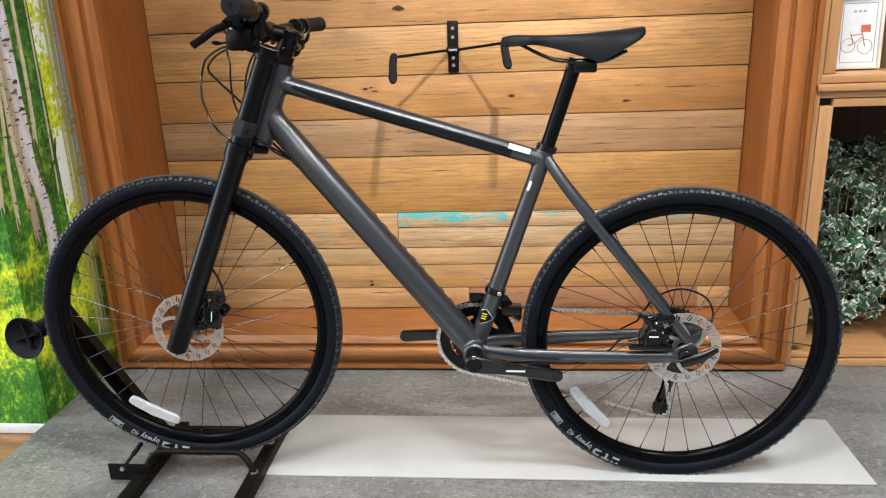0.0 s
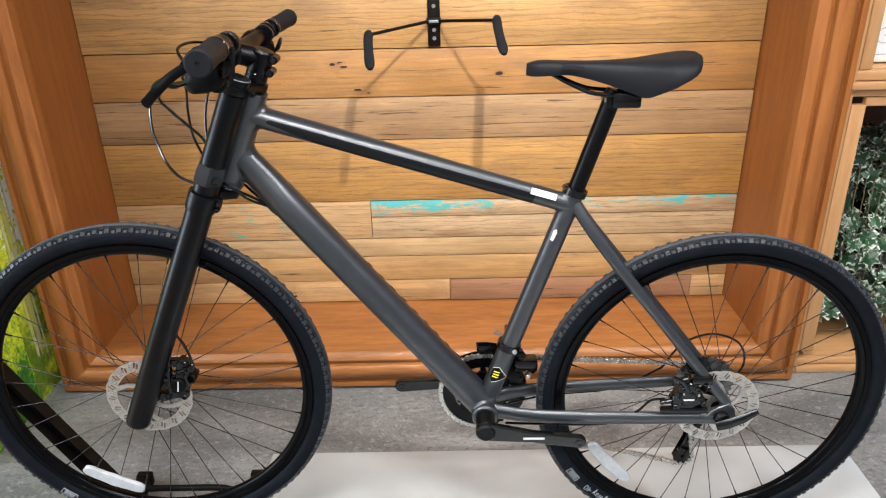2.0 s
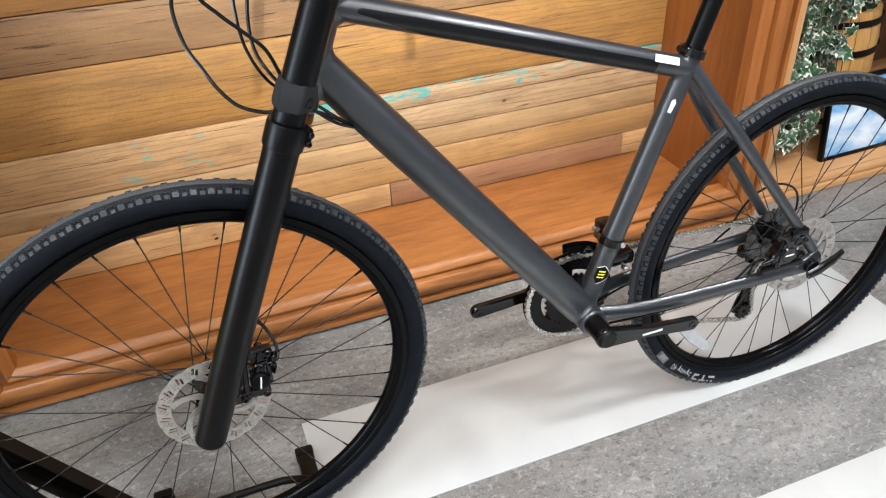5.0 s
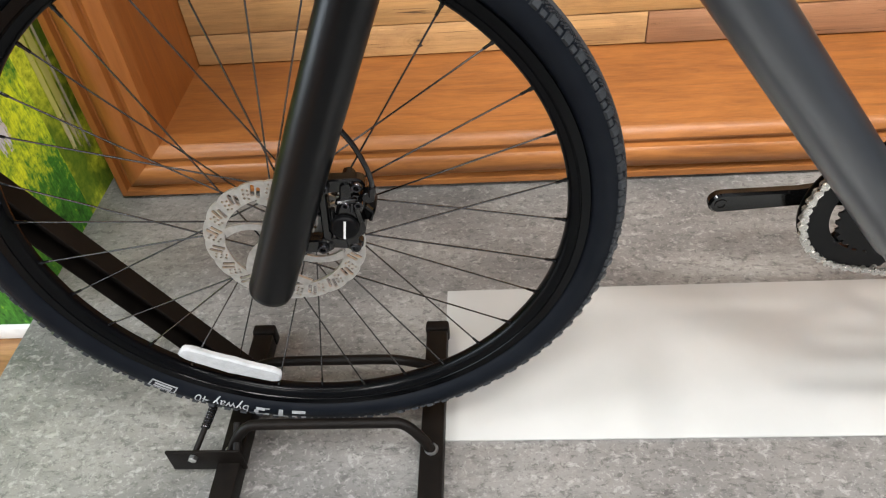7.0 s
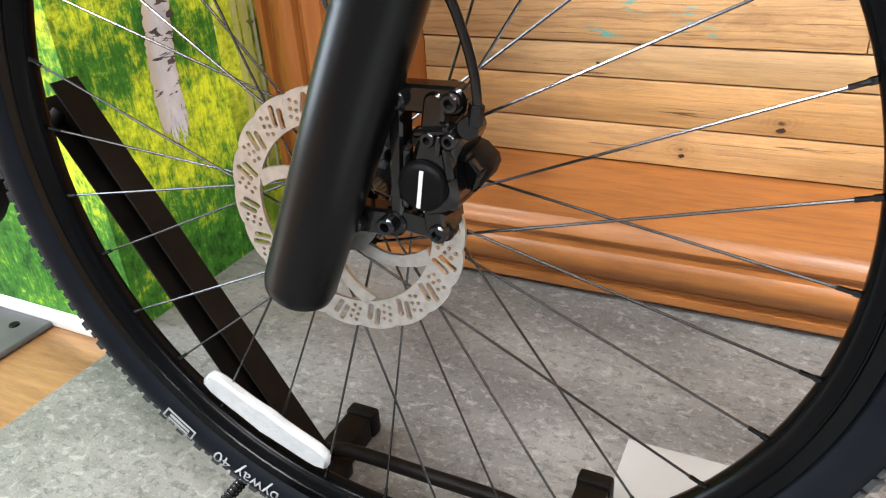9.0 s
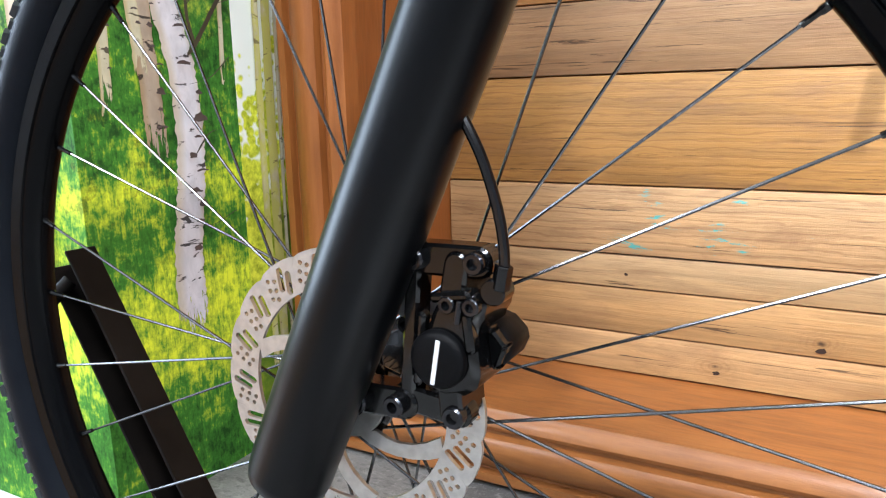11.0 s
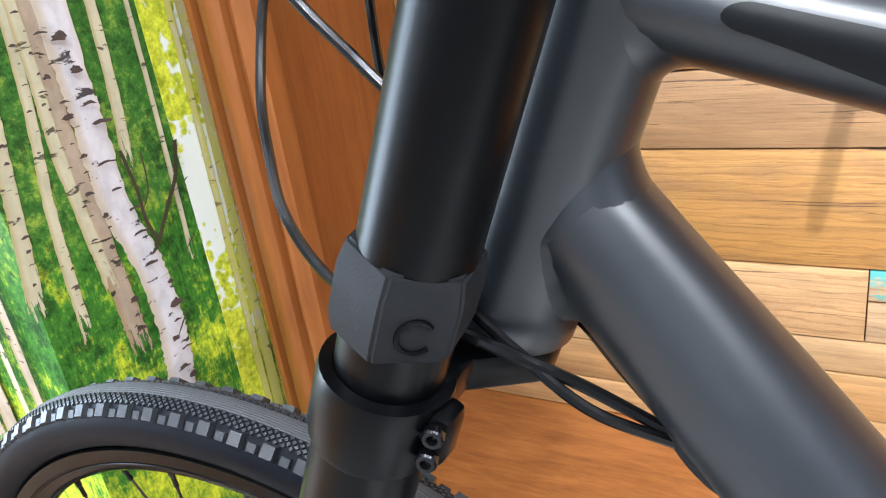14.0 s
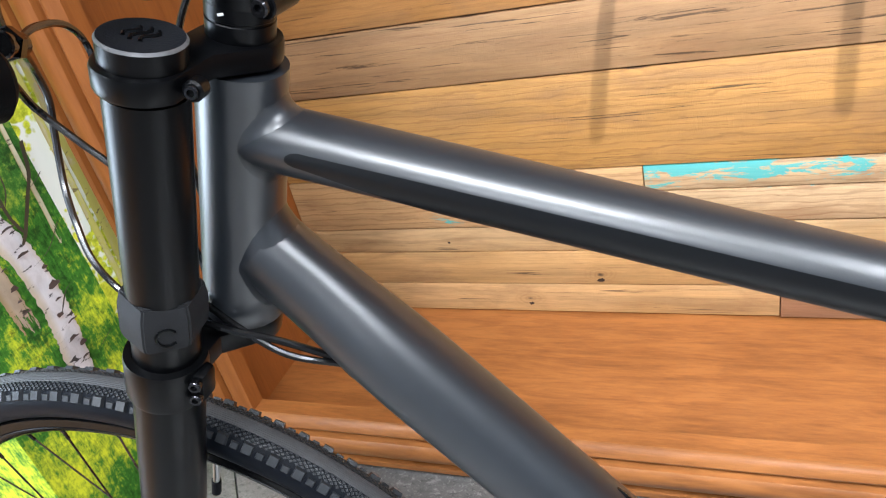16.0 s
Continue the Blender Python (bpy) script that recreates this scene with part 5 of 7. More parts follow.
part("cap_top", S_lathe([(0.0, 0), (0.0203, 0.0), (0.0203, 0.0022), (0.0, 0.0025)], 0.2088, LEG_F, LEG_L), M_GRIP, fork)

for off, half in ((-0.005, 0.007), (0.0, 0.008), (0.005, 0.006)):
    part("emblem_stroke", sweep([S(0.2114, leg_f(0.2) + off + 0.0022 * math.sin(3 * t), leg_l(0.2) + half * t) for t in (-1, -0.6, -0.2, 0.2, 0.6, 1)], 0.0011, 8), M_BLACK, fork, "plain black raised stroke")


def bolt(at, out, r, parent, name="bolt"):
    """A socket head bolt: a short drum with a hexagonal hollow."""
    m = along(at, Vector(at) + Vector(out))
    bm = lathe([(0, 0), (r, 0), (r, r * 0.9), (r * 0.85, r * 1.1), (r * 0.52, r * 1.1), (r * 0.5, r * 0.4), (0, r * 0.35)], 14, m)
    return part(name, bm, M_BOLT, parent)


EAR = S(0.1915, leg_f(0.19) - 0.0285, leg_l(0.19) - 0.004)
part("clamp_ear", rod(EAR, EAR + Vector((0.0027, -0.0108, 0.0005)), 0.0054, 24, 0.0012), M_BLACK, fork)
bolt(EAR + Vector((0.0022, -0.0088, 0.0004)), (0.25, -1, 0.05), 0.0037, fork)
part("clamp_lug", box((-0.008, -0.009, 0.004), (0.006, 0.007, 0.029), 0.004, None, axes(S(0, leg_f(0) - 0.027, LEG_L + 0.004), -FWD, (0, -1, 0))), M_BLACK, fork)
bolt(S(-0.010, leg_f(0) - 0.028, LEG_L + 0.0115), (0.3, -1, 0), 0.0042, fork)
bolt(S(-0.0225, leg_f(0) - 0.028, LEG_L + 0.0115), (0.3, -1, 0), 0.0042, fork)

# steerer, stem and handlebar
part("headset_spacer", S_lathe([(0.0, 0), (0.0186, 0), (0.019, 0.001), (0.019, 0.019), (0.0184, 0.0195), (0.0184, 0.0205), (0.019, 0.021), (0.019, 0.036), (0.0, 0.036)], 0.1885, 0, 0), M_BLACK, bike)
stem = part("stem", S_lathe([(0.0, 0), (0.0186, 0.0), (0.0196, 0.002), (0.0196, 0.034), (0.0165, 0.038), (0.0, 0.039)], 0.216, 0, 0), M_BLACK, bike)
BARC = Vector((-0.1564, YB, 1.052))
part("stem_arm", tapered(S(0.238, 0, 0), BARC, 0.0185, 0.0185, (0.95, 1.05), (0.95, 1.05)), M_BLACK, stem)
part("faceplate", rod(BARC + Vector((0, -0.023, 0)), BARC + Vector((0, 0.023, 0)), 0.021, 28, 0.004), M_BLACK, stem)
for up in (0.222, 0.245):
    part("bolt_boss", rod(S(up, -0.021, 0.014), S(up, -0.021, -0.014), 0.0072, 18), M_BLACK, stem)
    bolt(S(up, -0.021, 0.0135), (0, -1, 0), 0.005, stem)
part("print_bar", box((-0.0018, -0.0007, 0), (0.0018, 0.0007, 0.0004), 0, None, axes(S(0.214, 0.0, 0.0192), (1, 0, 0), AXIS_UP)), M_PRINT, stem)
BAR_END = {-1: Vector((-0.099, 1.388, 1.097)), 1: Vector((-0.1285, 2.087, 1.064))}
bar_path = spline([BAR_END[-1], (-0.113, 1.50, 1.094), (-0.129, 1.60, 1.085), (-0.146, 1.672, 1.064), tuple(BARC), (-0.152, 1.796, 1.051), (-0.144, 1.856, 1.056), (-0.137, 1.976, 1.061), BAR_END[1]], 6)
bar = part("handlebar", sweep(bar_path, [0.0122 + 0.0038 * math.exp(-((p.y - YB) / 0.09) ** 2) for p in bar_path], 18), M_BLACK, bike)
for s in (-1, 1):
    inner = Vector((-0.1145 if s < 0 else -0.137, YB + s * 0.228, 1.0935 if s < 0 else 1.0612))
    part("grip", lathe([(0, -0.0025), (0.003, -0.0025), (0.0034, -0.004), (0.0155, -0.004), (0.0178, -0.002), (0.0178, 0.004), (0.0168, 0.007), (0.0164, (BAR_END[s] - inner).length - 0.004), (0.016, (BAR_END[s] - inner).length), (0, (BAR_END[s] - inner).length)], 32, along(BAR_END[s], inner)), M_GRIP, bar, "dark grey rubber grip")
    part("grip_collar", rod(inner, inner + Vector((-0.001, -s * 0.012, -0.0005)), 0.0178, 24), M_GLOSS, bar)
    # brake lever
    at = Vector((-0.121 if s < 0 else -0.140, YB + s * 0.186, 1.089 if s < 0 else 1.059))
    lever = part("brake_lever", joined(rod(at + Vector((0.002, -s * 0.012, 0.001)), at + Vector((-0.001, s * 0.012, 0)), 0.0175, 20),
                                       sweep(spline([at + Vector((-0.012, s * 0.0, -0.004)), at + Vector((-0.034, s * 0.004, -0.012)), at + Vector((-0.042, s * 0.03, -0.02))], 5), [0.012, 0.0125, 0.0128, 0.0125, 0.012, 0.0115, 0.011, 0.0105, 0.010, 0.009, 0.008], 12)), M_GLOSS, bar)
    part("lever_blade", sweep(spline([at + Vector((-0.036, s * 0.012, -0.018)), at + Vector((-0.056, s * 0.05, -0.030)), at + Vector((-0.070, s * 0.078, -0.045)), at + Vector((-0.074, s * 0.110, -0.054))], 5), 0.0056, 10, oval=[(1.25, 0.7)] * 16), M_POD, lever)
    part("lever_pivot", rod(at + Vector((-0.036, s * 0.012, -0.004)), at + Vector((-0.037, s * 0.013, -0.030)), 0.0045, 12), M_STEEL, lever)
    part("master_cylinder", sweep(spline([at + Vector((-0.026, s * 0.022, -0.014)), at + Vector((-0.032, -s * 0.01, -0.016)), at + Vector((-0.040, -s * 0.05, -0.026))], 5), [0.009, 0.014, 0.0155, 0.016, 0.016, 0.0155, 0.0145, 0.013, 0.011, 0.009, 0.006], 14, oval=[(1.15, 0.95)] * 11), M_POD, lever)
    part("hose_nut", rod(at + Vector((-0.040, -s * 0.048, -0.026)), at + Vector((-0.043, -s * 0.066, -0.032)), 0.0055, 10), M_GLOSS, lever)
    # shifter under the bar
    pod = Vector((-0.155, YB + s * (0.160 if s < 0 else 0.17), 1.044 if s < 0 else 1.022))
    shell = bmesh.new()
    bmesh.ops.create_icosphere(shell, subdivisions=3, radius=1.0)
    for v in shell.verts:
        d = Vector((math.copysign(abs(v.co.x) ** 0.7, v.co.x), math.copysign(abs(v.co.y) ** 0.7, v.co.y), math.copysign(abs(v.co.z) ** 0.7, v.co.z)))
        k = 0.97 + 0.06 * math.sin(9 * v.co.x + 5 * v.co.z) * math.cos(7 * v.co.y)
        v.co = Vector((d.x * 0.031 * k, s * (d.y * 0.027 * k + 0.006 * d.x), d.z * 0.025 * k + 0.012 * max(0.0, d.x) - 0.008 * d.x * d.x))
    bmesh.ops.recalc_face_normals(shell, faces=shell.faces)
    lid = rod(pod + Vector((0.010, -s * 0.010, -0.010)), pod + Vector((0.012, -s * 0.027, -0.014)), 0.0165, 28, 0.004)
    bm = joined(moved(shell, Matrix.Translation(pod)), lid)
    part("shifter_bracket", sweep([at + Vector((-0.004, -s * 0.02, -0.008)), at.lerp(pod, 0.6) + Vector((0.0, -s * 0.012, 0)), pod], [0.012, 0.016, 0.014], 12), M_POD, bar)
    shifter = part("shifter", bm, M_POD, bar, "black plastic trigger shifter")
    part("shifter_clamp", rod(at + Vector((0.003, -s * 0.030, 0.001)), at + Vector((0.004, -s * 0.042, 0.001)), 0.0175, 20), M_BLACK, shifter)
    part("shift_lever", sweep(spline([pod + Vector((0.010, s * 0.004, -0.002)), pod + Vector((0.032, s * 0.012, 0.004)), pod + Vector((0.042, s * 0.018, 0.026))], 5), [0.004, 0.004, 0.0045, 0.005, 0.006, 0.0075, 0.0085, 0.009, 0.0085, 0.007, 0.004], 10, oval=[(0.5, 1.0)] * 11), M_BLACK, shifter)
    part("shift_paddle", sweep(spline([pod + Vector((-0.018, s * 0.01, -0.006)), pod + Vector((-0.036, s * 0.02, -0.010)), pod + Vector((-0.044, s * 0.036, -0.006))], 5), [0.004] * 5 + [0.006, 0.0075, 0.008, 0.008, 0.006, 0.003], 10, oval=[(0.5, 1.0)] * 11), M_BLACK, shifter)

    if s < 0:
        # the longer thumb lever of the near shifter, bent down over its housing, and its pivot bolt
        thumb = spline([(-0.1024, 1.5519, 1.0892), (-0.1074, 1.5587, 1.0794), (-0.1115, 1.5653, 1.0681), (-0.1152, 1.5726, 1.0545), (-0.1202, 1.5806, 1.038)], 4)
        part("thumb_lever", sweep(thumb, [0.0036 + 0.0018 * math.sin(math.pi * k / (len(thumb) - 1)) for k in range(len(thumb))], 12, oval=[(1.5, 0.7)] * len(thumb)), M_BLACK, shifter)
        bolt((-0.1064, 1.5618, 1.081), (0.6, -0.6, 0.5), 0.0046, shifter)

# cables and hoses
for path, r in (
        ([(-0.196, 1.662, 1.030), (-0.250, 1.708, 1.020), (-0.300, 1.752, 0.998), (-0.318, 1.767, 0.970), (-0.321, 1.760, 0.945), (-0.315, 1.743, 0.914), (-0.303, 1.728, 0.892), (-0.290, 1.716, 0.868), (-0.270, 1.711, 0.844), (-0.240, 1.706, 0.832), (-0.213, 1.700, 0.834)], 0.0026),
        ([(-0.172, 1.610, 1.026), (-0.215, 1.655, 1.020), (-0.262, 1.702, 1.003), (-0.289, 1.730, 0.977), (-0.270, 1.733, 0.951), (-0.247, 1.733, 0.928), (-0.222, 1.733, 0.900), (-0.208, 1.728, 0.86), (-0.205, 1.72, 0.842)], 0.0026),
        ([(-0.196, 1.664, 1.031), (-0.222, 1.700, 1.030), (-0.243, 1.737, 1.023), (-0.253, 1.757, 1.008), (-0.248, 1.752, 0.985), (-0.250, 1.750, 0.950), (-0.246, 1.747, 0.905), (-0.228, 1.745, 0.862), (-0.20, 1.74, 0.834)], 0.0022),
        ([(-0.190, 1.655, 1.034), (-0.222, 1.685, 1.048), (-0.240, 1.720, 1.062), (-0.232, 1.770, 1.064), (-0.205, 1.815, 1.054), (-0.18, 1.85, 1.040)], 0.0026),
        ([(-0.17, 1.86, 1.035), (-0.198, 1.81, 1.022), (-0.226, 1.79, 0.965), (-0.232, 1.778, 0.89), (-0.20, 1.75, 0.83)], 0.0024),
        ([(-0.213, 1.70, 0.836), (-0.182, 1.70, 0.826), (-0.155, 1.712, 0.808), (-0.124, 1.724, 0.785)], 0.0026),
        ([(-0.205, 1.71, 0.842), (-0.176, 1.705, 0.822), (-0.15, 1.708, 0.800), (-0.122, 1.722, 0.782)], 0.0024),
        ([(-0.205, 1.76, 0.828), (-0.172, 1.752, 0.816), (-0.148, 1.742, 0.798), (-0.122, 1.73, 0.780)], 0.0024)):
    pts = spline(path, 8)
    part("cable", sweep(pts, r, 8), M_CABLE, bike)
part("hose_joint", joined(rod((-0.178, 1.640, 1.036), (-0.204, 1.671, 1.0285), 0.0068, 16, 0.001), rod((-0.186, 1.649, 1.034), (-0.194, 1.659, 1.0315), 0.0088, 6, 0.001)), M_GLOSS, bike)
part("cable_port", sweep(spline([B(-0.127, 0.792, -0.012), B(-0.113, 0.776, -0.015), B(-0.097, 0.757, -0.015)], 5), [0.003, 0.0045, 0.0052, 0.0056, 0.0058, 0.0058, 0.0055, 0.005, 0.004, 0.0025, 0.001], 10), M_GUARD, bike)

# front brake calliper: an adapter bolted to the leg, a body that straddles the disc, a finned pad block
def flank(outline, y0, y1, bevel):
    """A plate in the plane of the wheel: (x, z) outline, from y0 back to y1."""
    return plate([(x, z) for x, z in outline], -y1, -y0, Matrix(((1, 0, 0, 0), (0, 0, -1, 0), (0, 1, 0, 0), (0, 0, 0, 1))), bevel)


def slot_bar(a, b, r, y0, y1):
    """A bar with round ends from a to b in the plane of the wheel."""
    d = math.atan2(b[1] - a[1], b[0] - a[0])
    ends = [(a, d + math.pi / 2), (b, d - math.pi / 2)]
    return flank([(c[0] + r * math.cos(t0 + math.pi * k / 10), c[1] + r * math.sin(t0 + math.pi * k / 10)) for c, t0 in ends for k in range(11)], y0, y1, 0.0016)


cal = part("front_calliper", flank([(-0.3195, 0.4085), (-0.309, 0.4050), (-0.296, 0.4085), (-0.2905, 0.4160), (-0.2925, 0.4300), (-0.2935, 0.4400), (-0.2875, 0.4500), (-0.2885, 0.4580), (-0.2960, 0.4625), (-0.3080, 0.4600), (-0.3150, 0.4500), (-0.3200, 0.4360), (-0.3225, 0.4200)], 1.662, 1.700, 0.0035), M_GLOSS, bike, "black disc brake calliper with a white maker's mark")
adapter = part("mount_adapter", slot_bar((-0.3275, 0.4700), (-0.3325, 0.4020), 0.0042, 1.666, 1.680), M_GLOSS, cal)
part("mounting_lug", slot_bar((-0.3244, 0.4722), (-0.2929, 0.4730), 0.0078, 1.665, 1.678), M_GLOSS, cal)
part("mounting_lug", slot_bar((-0.3598, 0.3945), (-0.3350, 0.3960), 0.0086, 1.665, 1.680), M_GLOSS, cal)
part("mounting_lug", slot_bar((-0.3350, 0.3990), (-0.3044, 0.3958), 0.0072, 1.667, 1.678), M_GLOSS, cal)
part("body_neck", slot_bar((-0.3030, 0.4715), (-0.3065, 0.4520), 0.0064, 1.663, 1.690), M_GLOSS, cal)
part("body_neck", slot_bar((-0.3080, 0.4180), (-0.3062, 0.3965), 0.0064, 1.663, 1.690), M_GLOSS, cal)
part("piston_cover", lathe([(0, 0), (0.0112, 0), (0.0136, 0.0012), (0.0146, 0.003), (0.0146, 0.012), (0, 0.012)], 36, along((-0.3109, 1.6565, 0.4257), (-0.3109, 1.7, 0.4257))), M_POD, cal, "matte black round piston cover")
part("body_rib", slot_bar((-0.3205, 0.4450), (-0.3235, 0.4120), 0.0022, 1.6605, 1.668), M_GLOSS, cal)
part("body_rib", slot_bar((-0.2965, 0.4480), (-0.2945, 0.4330), 0.0026, 1.6595, 1.668), M_GLOSS, cal)
part("body_rib", slot_bar((-0.3130, 0.4555), (-0.2965, 0.4580), 0.0024, 1.6595, 1.668), M_GLOSS, cal)
cooler = part("pad_cooler", flank([(-0.3060, 0.4385), (-0.2916, 0.4415), (-0.2807, 0.4311), (-0.2860, 0.4185), (-0.3010, 0.4145)], 1.678, 1.706, 0.003), M_POD, cal, "black finned pad block")
for x0, z0, x1, z1 in ((-0.3010, 0.4360, -0.2910, 0.4380), (-0.2900, 0.4375, -0.2840, 0.4310), (-0.2845, 0.4290, -0.2875, 0.4210)):
    part("cooling_fin", slot_bar((x0, z0), (x1, z1), 0.0014, 1.6745, 1.684), M_GLOSS, cooler)
for x, z, y, r in ((-0.3244, 0.4726, 1.666, 0.0056), (-0.2929, 0.4734, 1.666, 0.0054), (-0.3060, 0.4530, 1.6635, 0.0044), (-0.2936, 0.4534, 1.6635, 0.0044), (-0.3348, 0.4362, 1.674, 0.0046), (-0.2970, 0.4235, 1.679, 0.0056), (-0.3000, 0.4345, 1.679, 0.0034), (-0.3598, 0.3940, 1.666, 0.0060), (-0.3374, 0.3958, 1.666, 0.0058), (-0.3044, 0.3963, 1.667, 0.0058)):
    bolt((x, y, z), (0, -1, 0), r, cal)
part("pad_pin", rod((-0.3010, 1.660, 0.4445), (-0.2990, 1.660, 0.4560), 0.0016, 10), M_BOLT, cal)
part("maker_mark", box((-0.0011, -0.0004, -0.0112), (0.0011, 0.0004, 0.0112), 0, None, Matrix.Translation((-0.3103, 1.6562, 0.4254)) @ Matrix.Rotation(radians(8.7), 4, "Y")), M_PRINT, cal)
part("brake_hose", sweep(spline([(-0.3050, 1.6640, 0.5480), (-0.2975, 1.6625, 0.5370), (-0.2882, 1.6620, 0.5195), (-0.2805, 1.6620, 0.4960), (-0.2778, 1.6620, 0.4765), (-0.2800, 1.6625, 0.4633)], 6), 0.0026, 10), M_CABLE, cal)
part("hose_nut", joined(rod((-0.2779, 1.6620, 0.4745), (-0.2800, 1.6625, 0.4630), 0.0042, 6), rod((-0.2830, 1.6600, 0.4615), (-0.2830, 1.6720, 0.4615), 0.0062, 18)), M_GLOSS, cal)
part("hose_port", rod((-0.3075, 1.6635, 0.5490), (-0.2985, 1.6625, 0.5385), 0.0040, 14, 0.001), M_BLACK, cal)

cal.matrix_basis = Matrix.Translation((-0.0075, 0, 0.0105))

# ---- transmission ----
def ring_gear(r_out, r_in, teeth, y0, y1, depth=0.004):
    outline = []
    for k in range(teeth):
        for q, rr in ((0, r_out - depth), (0.3, r_out - depth), (0.45, r_out), (0.75, r_out)):
            a = 2 * math.pi * (k + q) / teeth
            outline.append((rr * math.cos(a), rr * math.sin(a)))
    n = len(outline)
    bm = bmesh.new()
    rows = []
    for y in (y0, y1):
        rows.append(([bm.verts.new((x, y, z)) for x, z in outline], [bm.verts.new((r_in * math.cos(2 * math.pi * (k / n)), y, r_in * math.sin(2 * math.pi * (k / n)))) for k in range(n)]))
    (o0, i0), (o1, i1) = rows
    for k in range(n):
        j = (k + 1) % n
        bm.faces.new((o0[k], o0[j], i0[j], i0[k]))
        bm.faces.new((o1[k], i1[k], i1[j], o1[j]))
        bm.faces.new((o0[k], o1[k], o1[j], o0[j]))
        bm.faces.new((i0[k], i0[j], i1[j], i1[k]))
    bmesh.ops.recalc_face_normals(bm, faces=bm.faces)
    return bm


BBP = B(*BBC)
crankset = part("crankset", moved(ring_gear(0.0895, 0.062, 44, 0.0435, 0.0465), Matrix.Translation(BBP)), M_BLACK, bike, "black double chainring with forged black crank arms")
part("chainring", moved(ring_gear(0.058, 0.030, 28, 0.036, 0.0385), Matrix.Translation(BBP)), M_BLACK, crankset)
part("chain_guard", moved(ring_gear(0.0945, 0.066, 60, 0.054, 0.0565, 0.0), Matrix.Translation(BBP)), M_BLACK, crankset)
for k in range(5):
    a = 2 * math.pi * k / 5 + 0.3
    part("spider_arm", rod(BBP + Vector((0.018 * math.cos(a), 0.057, 0.018 * math.sin(a))), BBP + Vector((0.078 * math.cos(a), 0.057, 0.078 * math.sin(a))), 0.0075, 10), M_BLACK, crankset)


def crank_arm(a, b, y, name):
    d = Vector((b[0] - a[0], 0, b[1] - a[1]))
    n = d.length
    outline = []
    for k in range(13):
        t = math.pi / 2 + math.pi * k / 12
        outline.append((0.021 * math.cos(t), 0.021 * math.sin(t)))
    outline += [(n * 0.5, -0.0125)]
    for k in range(13):
        t = -math.pi / 2 + math.pi * k / 12
        outline.append((n + 0.0145 * math.cos(t), 0.0145 * math.sin(t)))
    outline += [(n * 0.5, 0.0125)]
    m = axes(Vector((a[0], YB + y, a[1])), d, (0, 0, 1))
    ob = part(name, plate(outline, -0.007, 0.007, m, 0.003), M_GLOSS, crankset)
    side = -1 if y < 0 else 1
    e = Vector((b[0], YB + y, b[1]))
    part("pedal_hole", lathe([(0.0045, 0), (0.0075, 0), (0.0075, 0.0165), (0.0045, 0.0165)], 18, along(e - Vector((0, 0.0083, 0)), e), True), M_GLOSS, crankset)
    return ob


crank_arm(BBC, (0.461, 0.306), -0.088, "crank_arm")
crank_arm(BBC, (0.101, 0.320), 0.084, "crank_arm")
part("axle_cap", rod(BBP + Vector((0, -0.098, 0)), BBP + Vector((0, -0.04, 0)), 0.0195, 30, 0.004), M_BLACK, crankset)
part("crank_mark", box((0.350, YB - 0.0957, 0.316), (0.392, YB - 0.0951, 0.3205), 0, None, Matrix.Identity(4)), M_PRINT, crankset)

# cassette, chain, derailleurs
cass_m = Matrix.Translation(B(*REAR))
for k, r in enumerate((0.064, 0.058, 0.052, 0.046, 0.041, 0.036, 0.031, 0.027)):
    part("sprocket", moved(ring_gear(r, 0.018, int(r * 500), 0.036 + 0.0042 * k, 0.0378 + 0.0042 * k, 0.003), cass_m), M_SPOKE, rear_wheel)

CH_Y = YB + 0.045
pulley_a, pulley_b = Vector((0.748, CH_Y - 0.004, 0.262)), Vector((0.722, CH_Y - 0.004, 0.160))


def arc(c, r, a0, a1, n, y):
    return [Vector((c[0] + r * math.cos(radians(a0 + (a1 - a0) * i / n)), y, c[1] + r * math.sin(radians(a0 + (a1 - a0) * i / n)))) for i in range(n + 1)]


chain_path = arc(BBC, 0.0905, 88, 262, 26, CH_Y)
chain_path += [Vector((0.50, CH_Y, 0.193)), pulley_b + Vector((-0.01, 0, -0.021))]
chain_path += arc((pulley_b.x, pulley_b.z), 0.022, -100, 20, 8, CH_Y - 0.004)
chain_path += arc((pulley_a.x, pulley_a.z), 0.022, 200, 140, 4, CH_Y - 0.004)
chain_path += arc(REAR, 0.040, -35, 88, 12, CH_Y)
chain_path += [Vector((0.55, CH_Y, 0.407)), chain_path[0]]


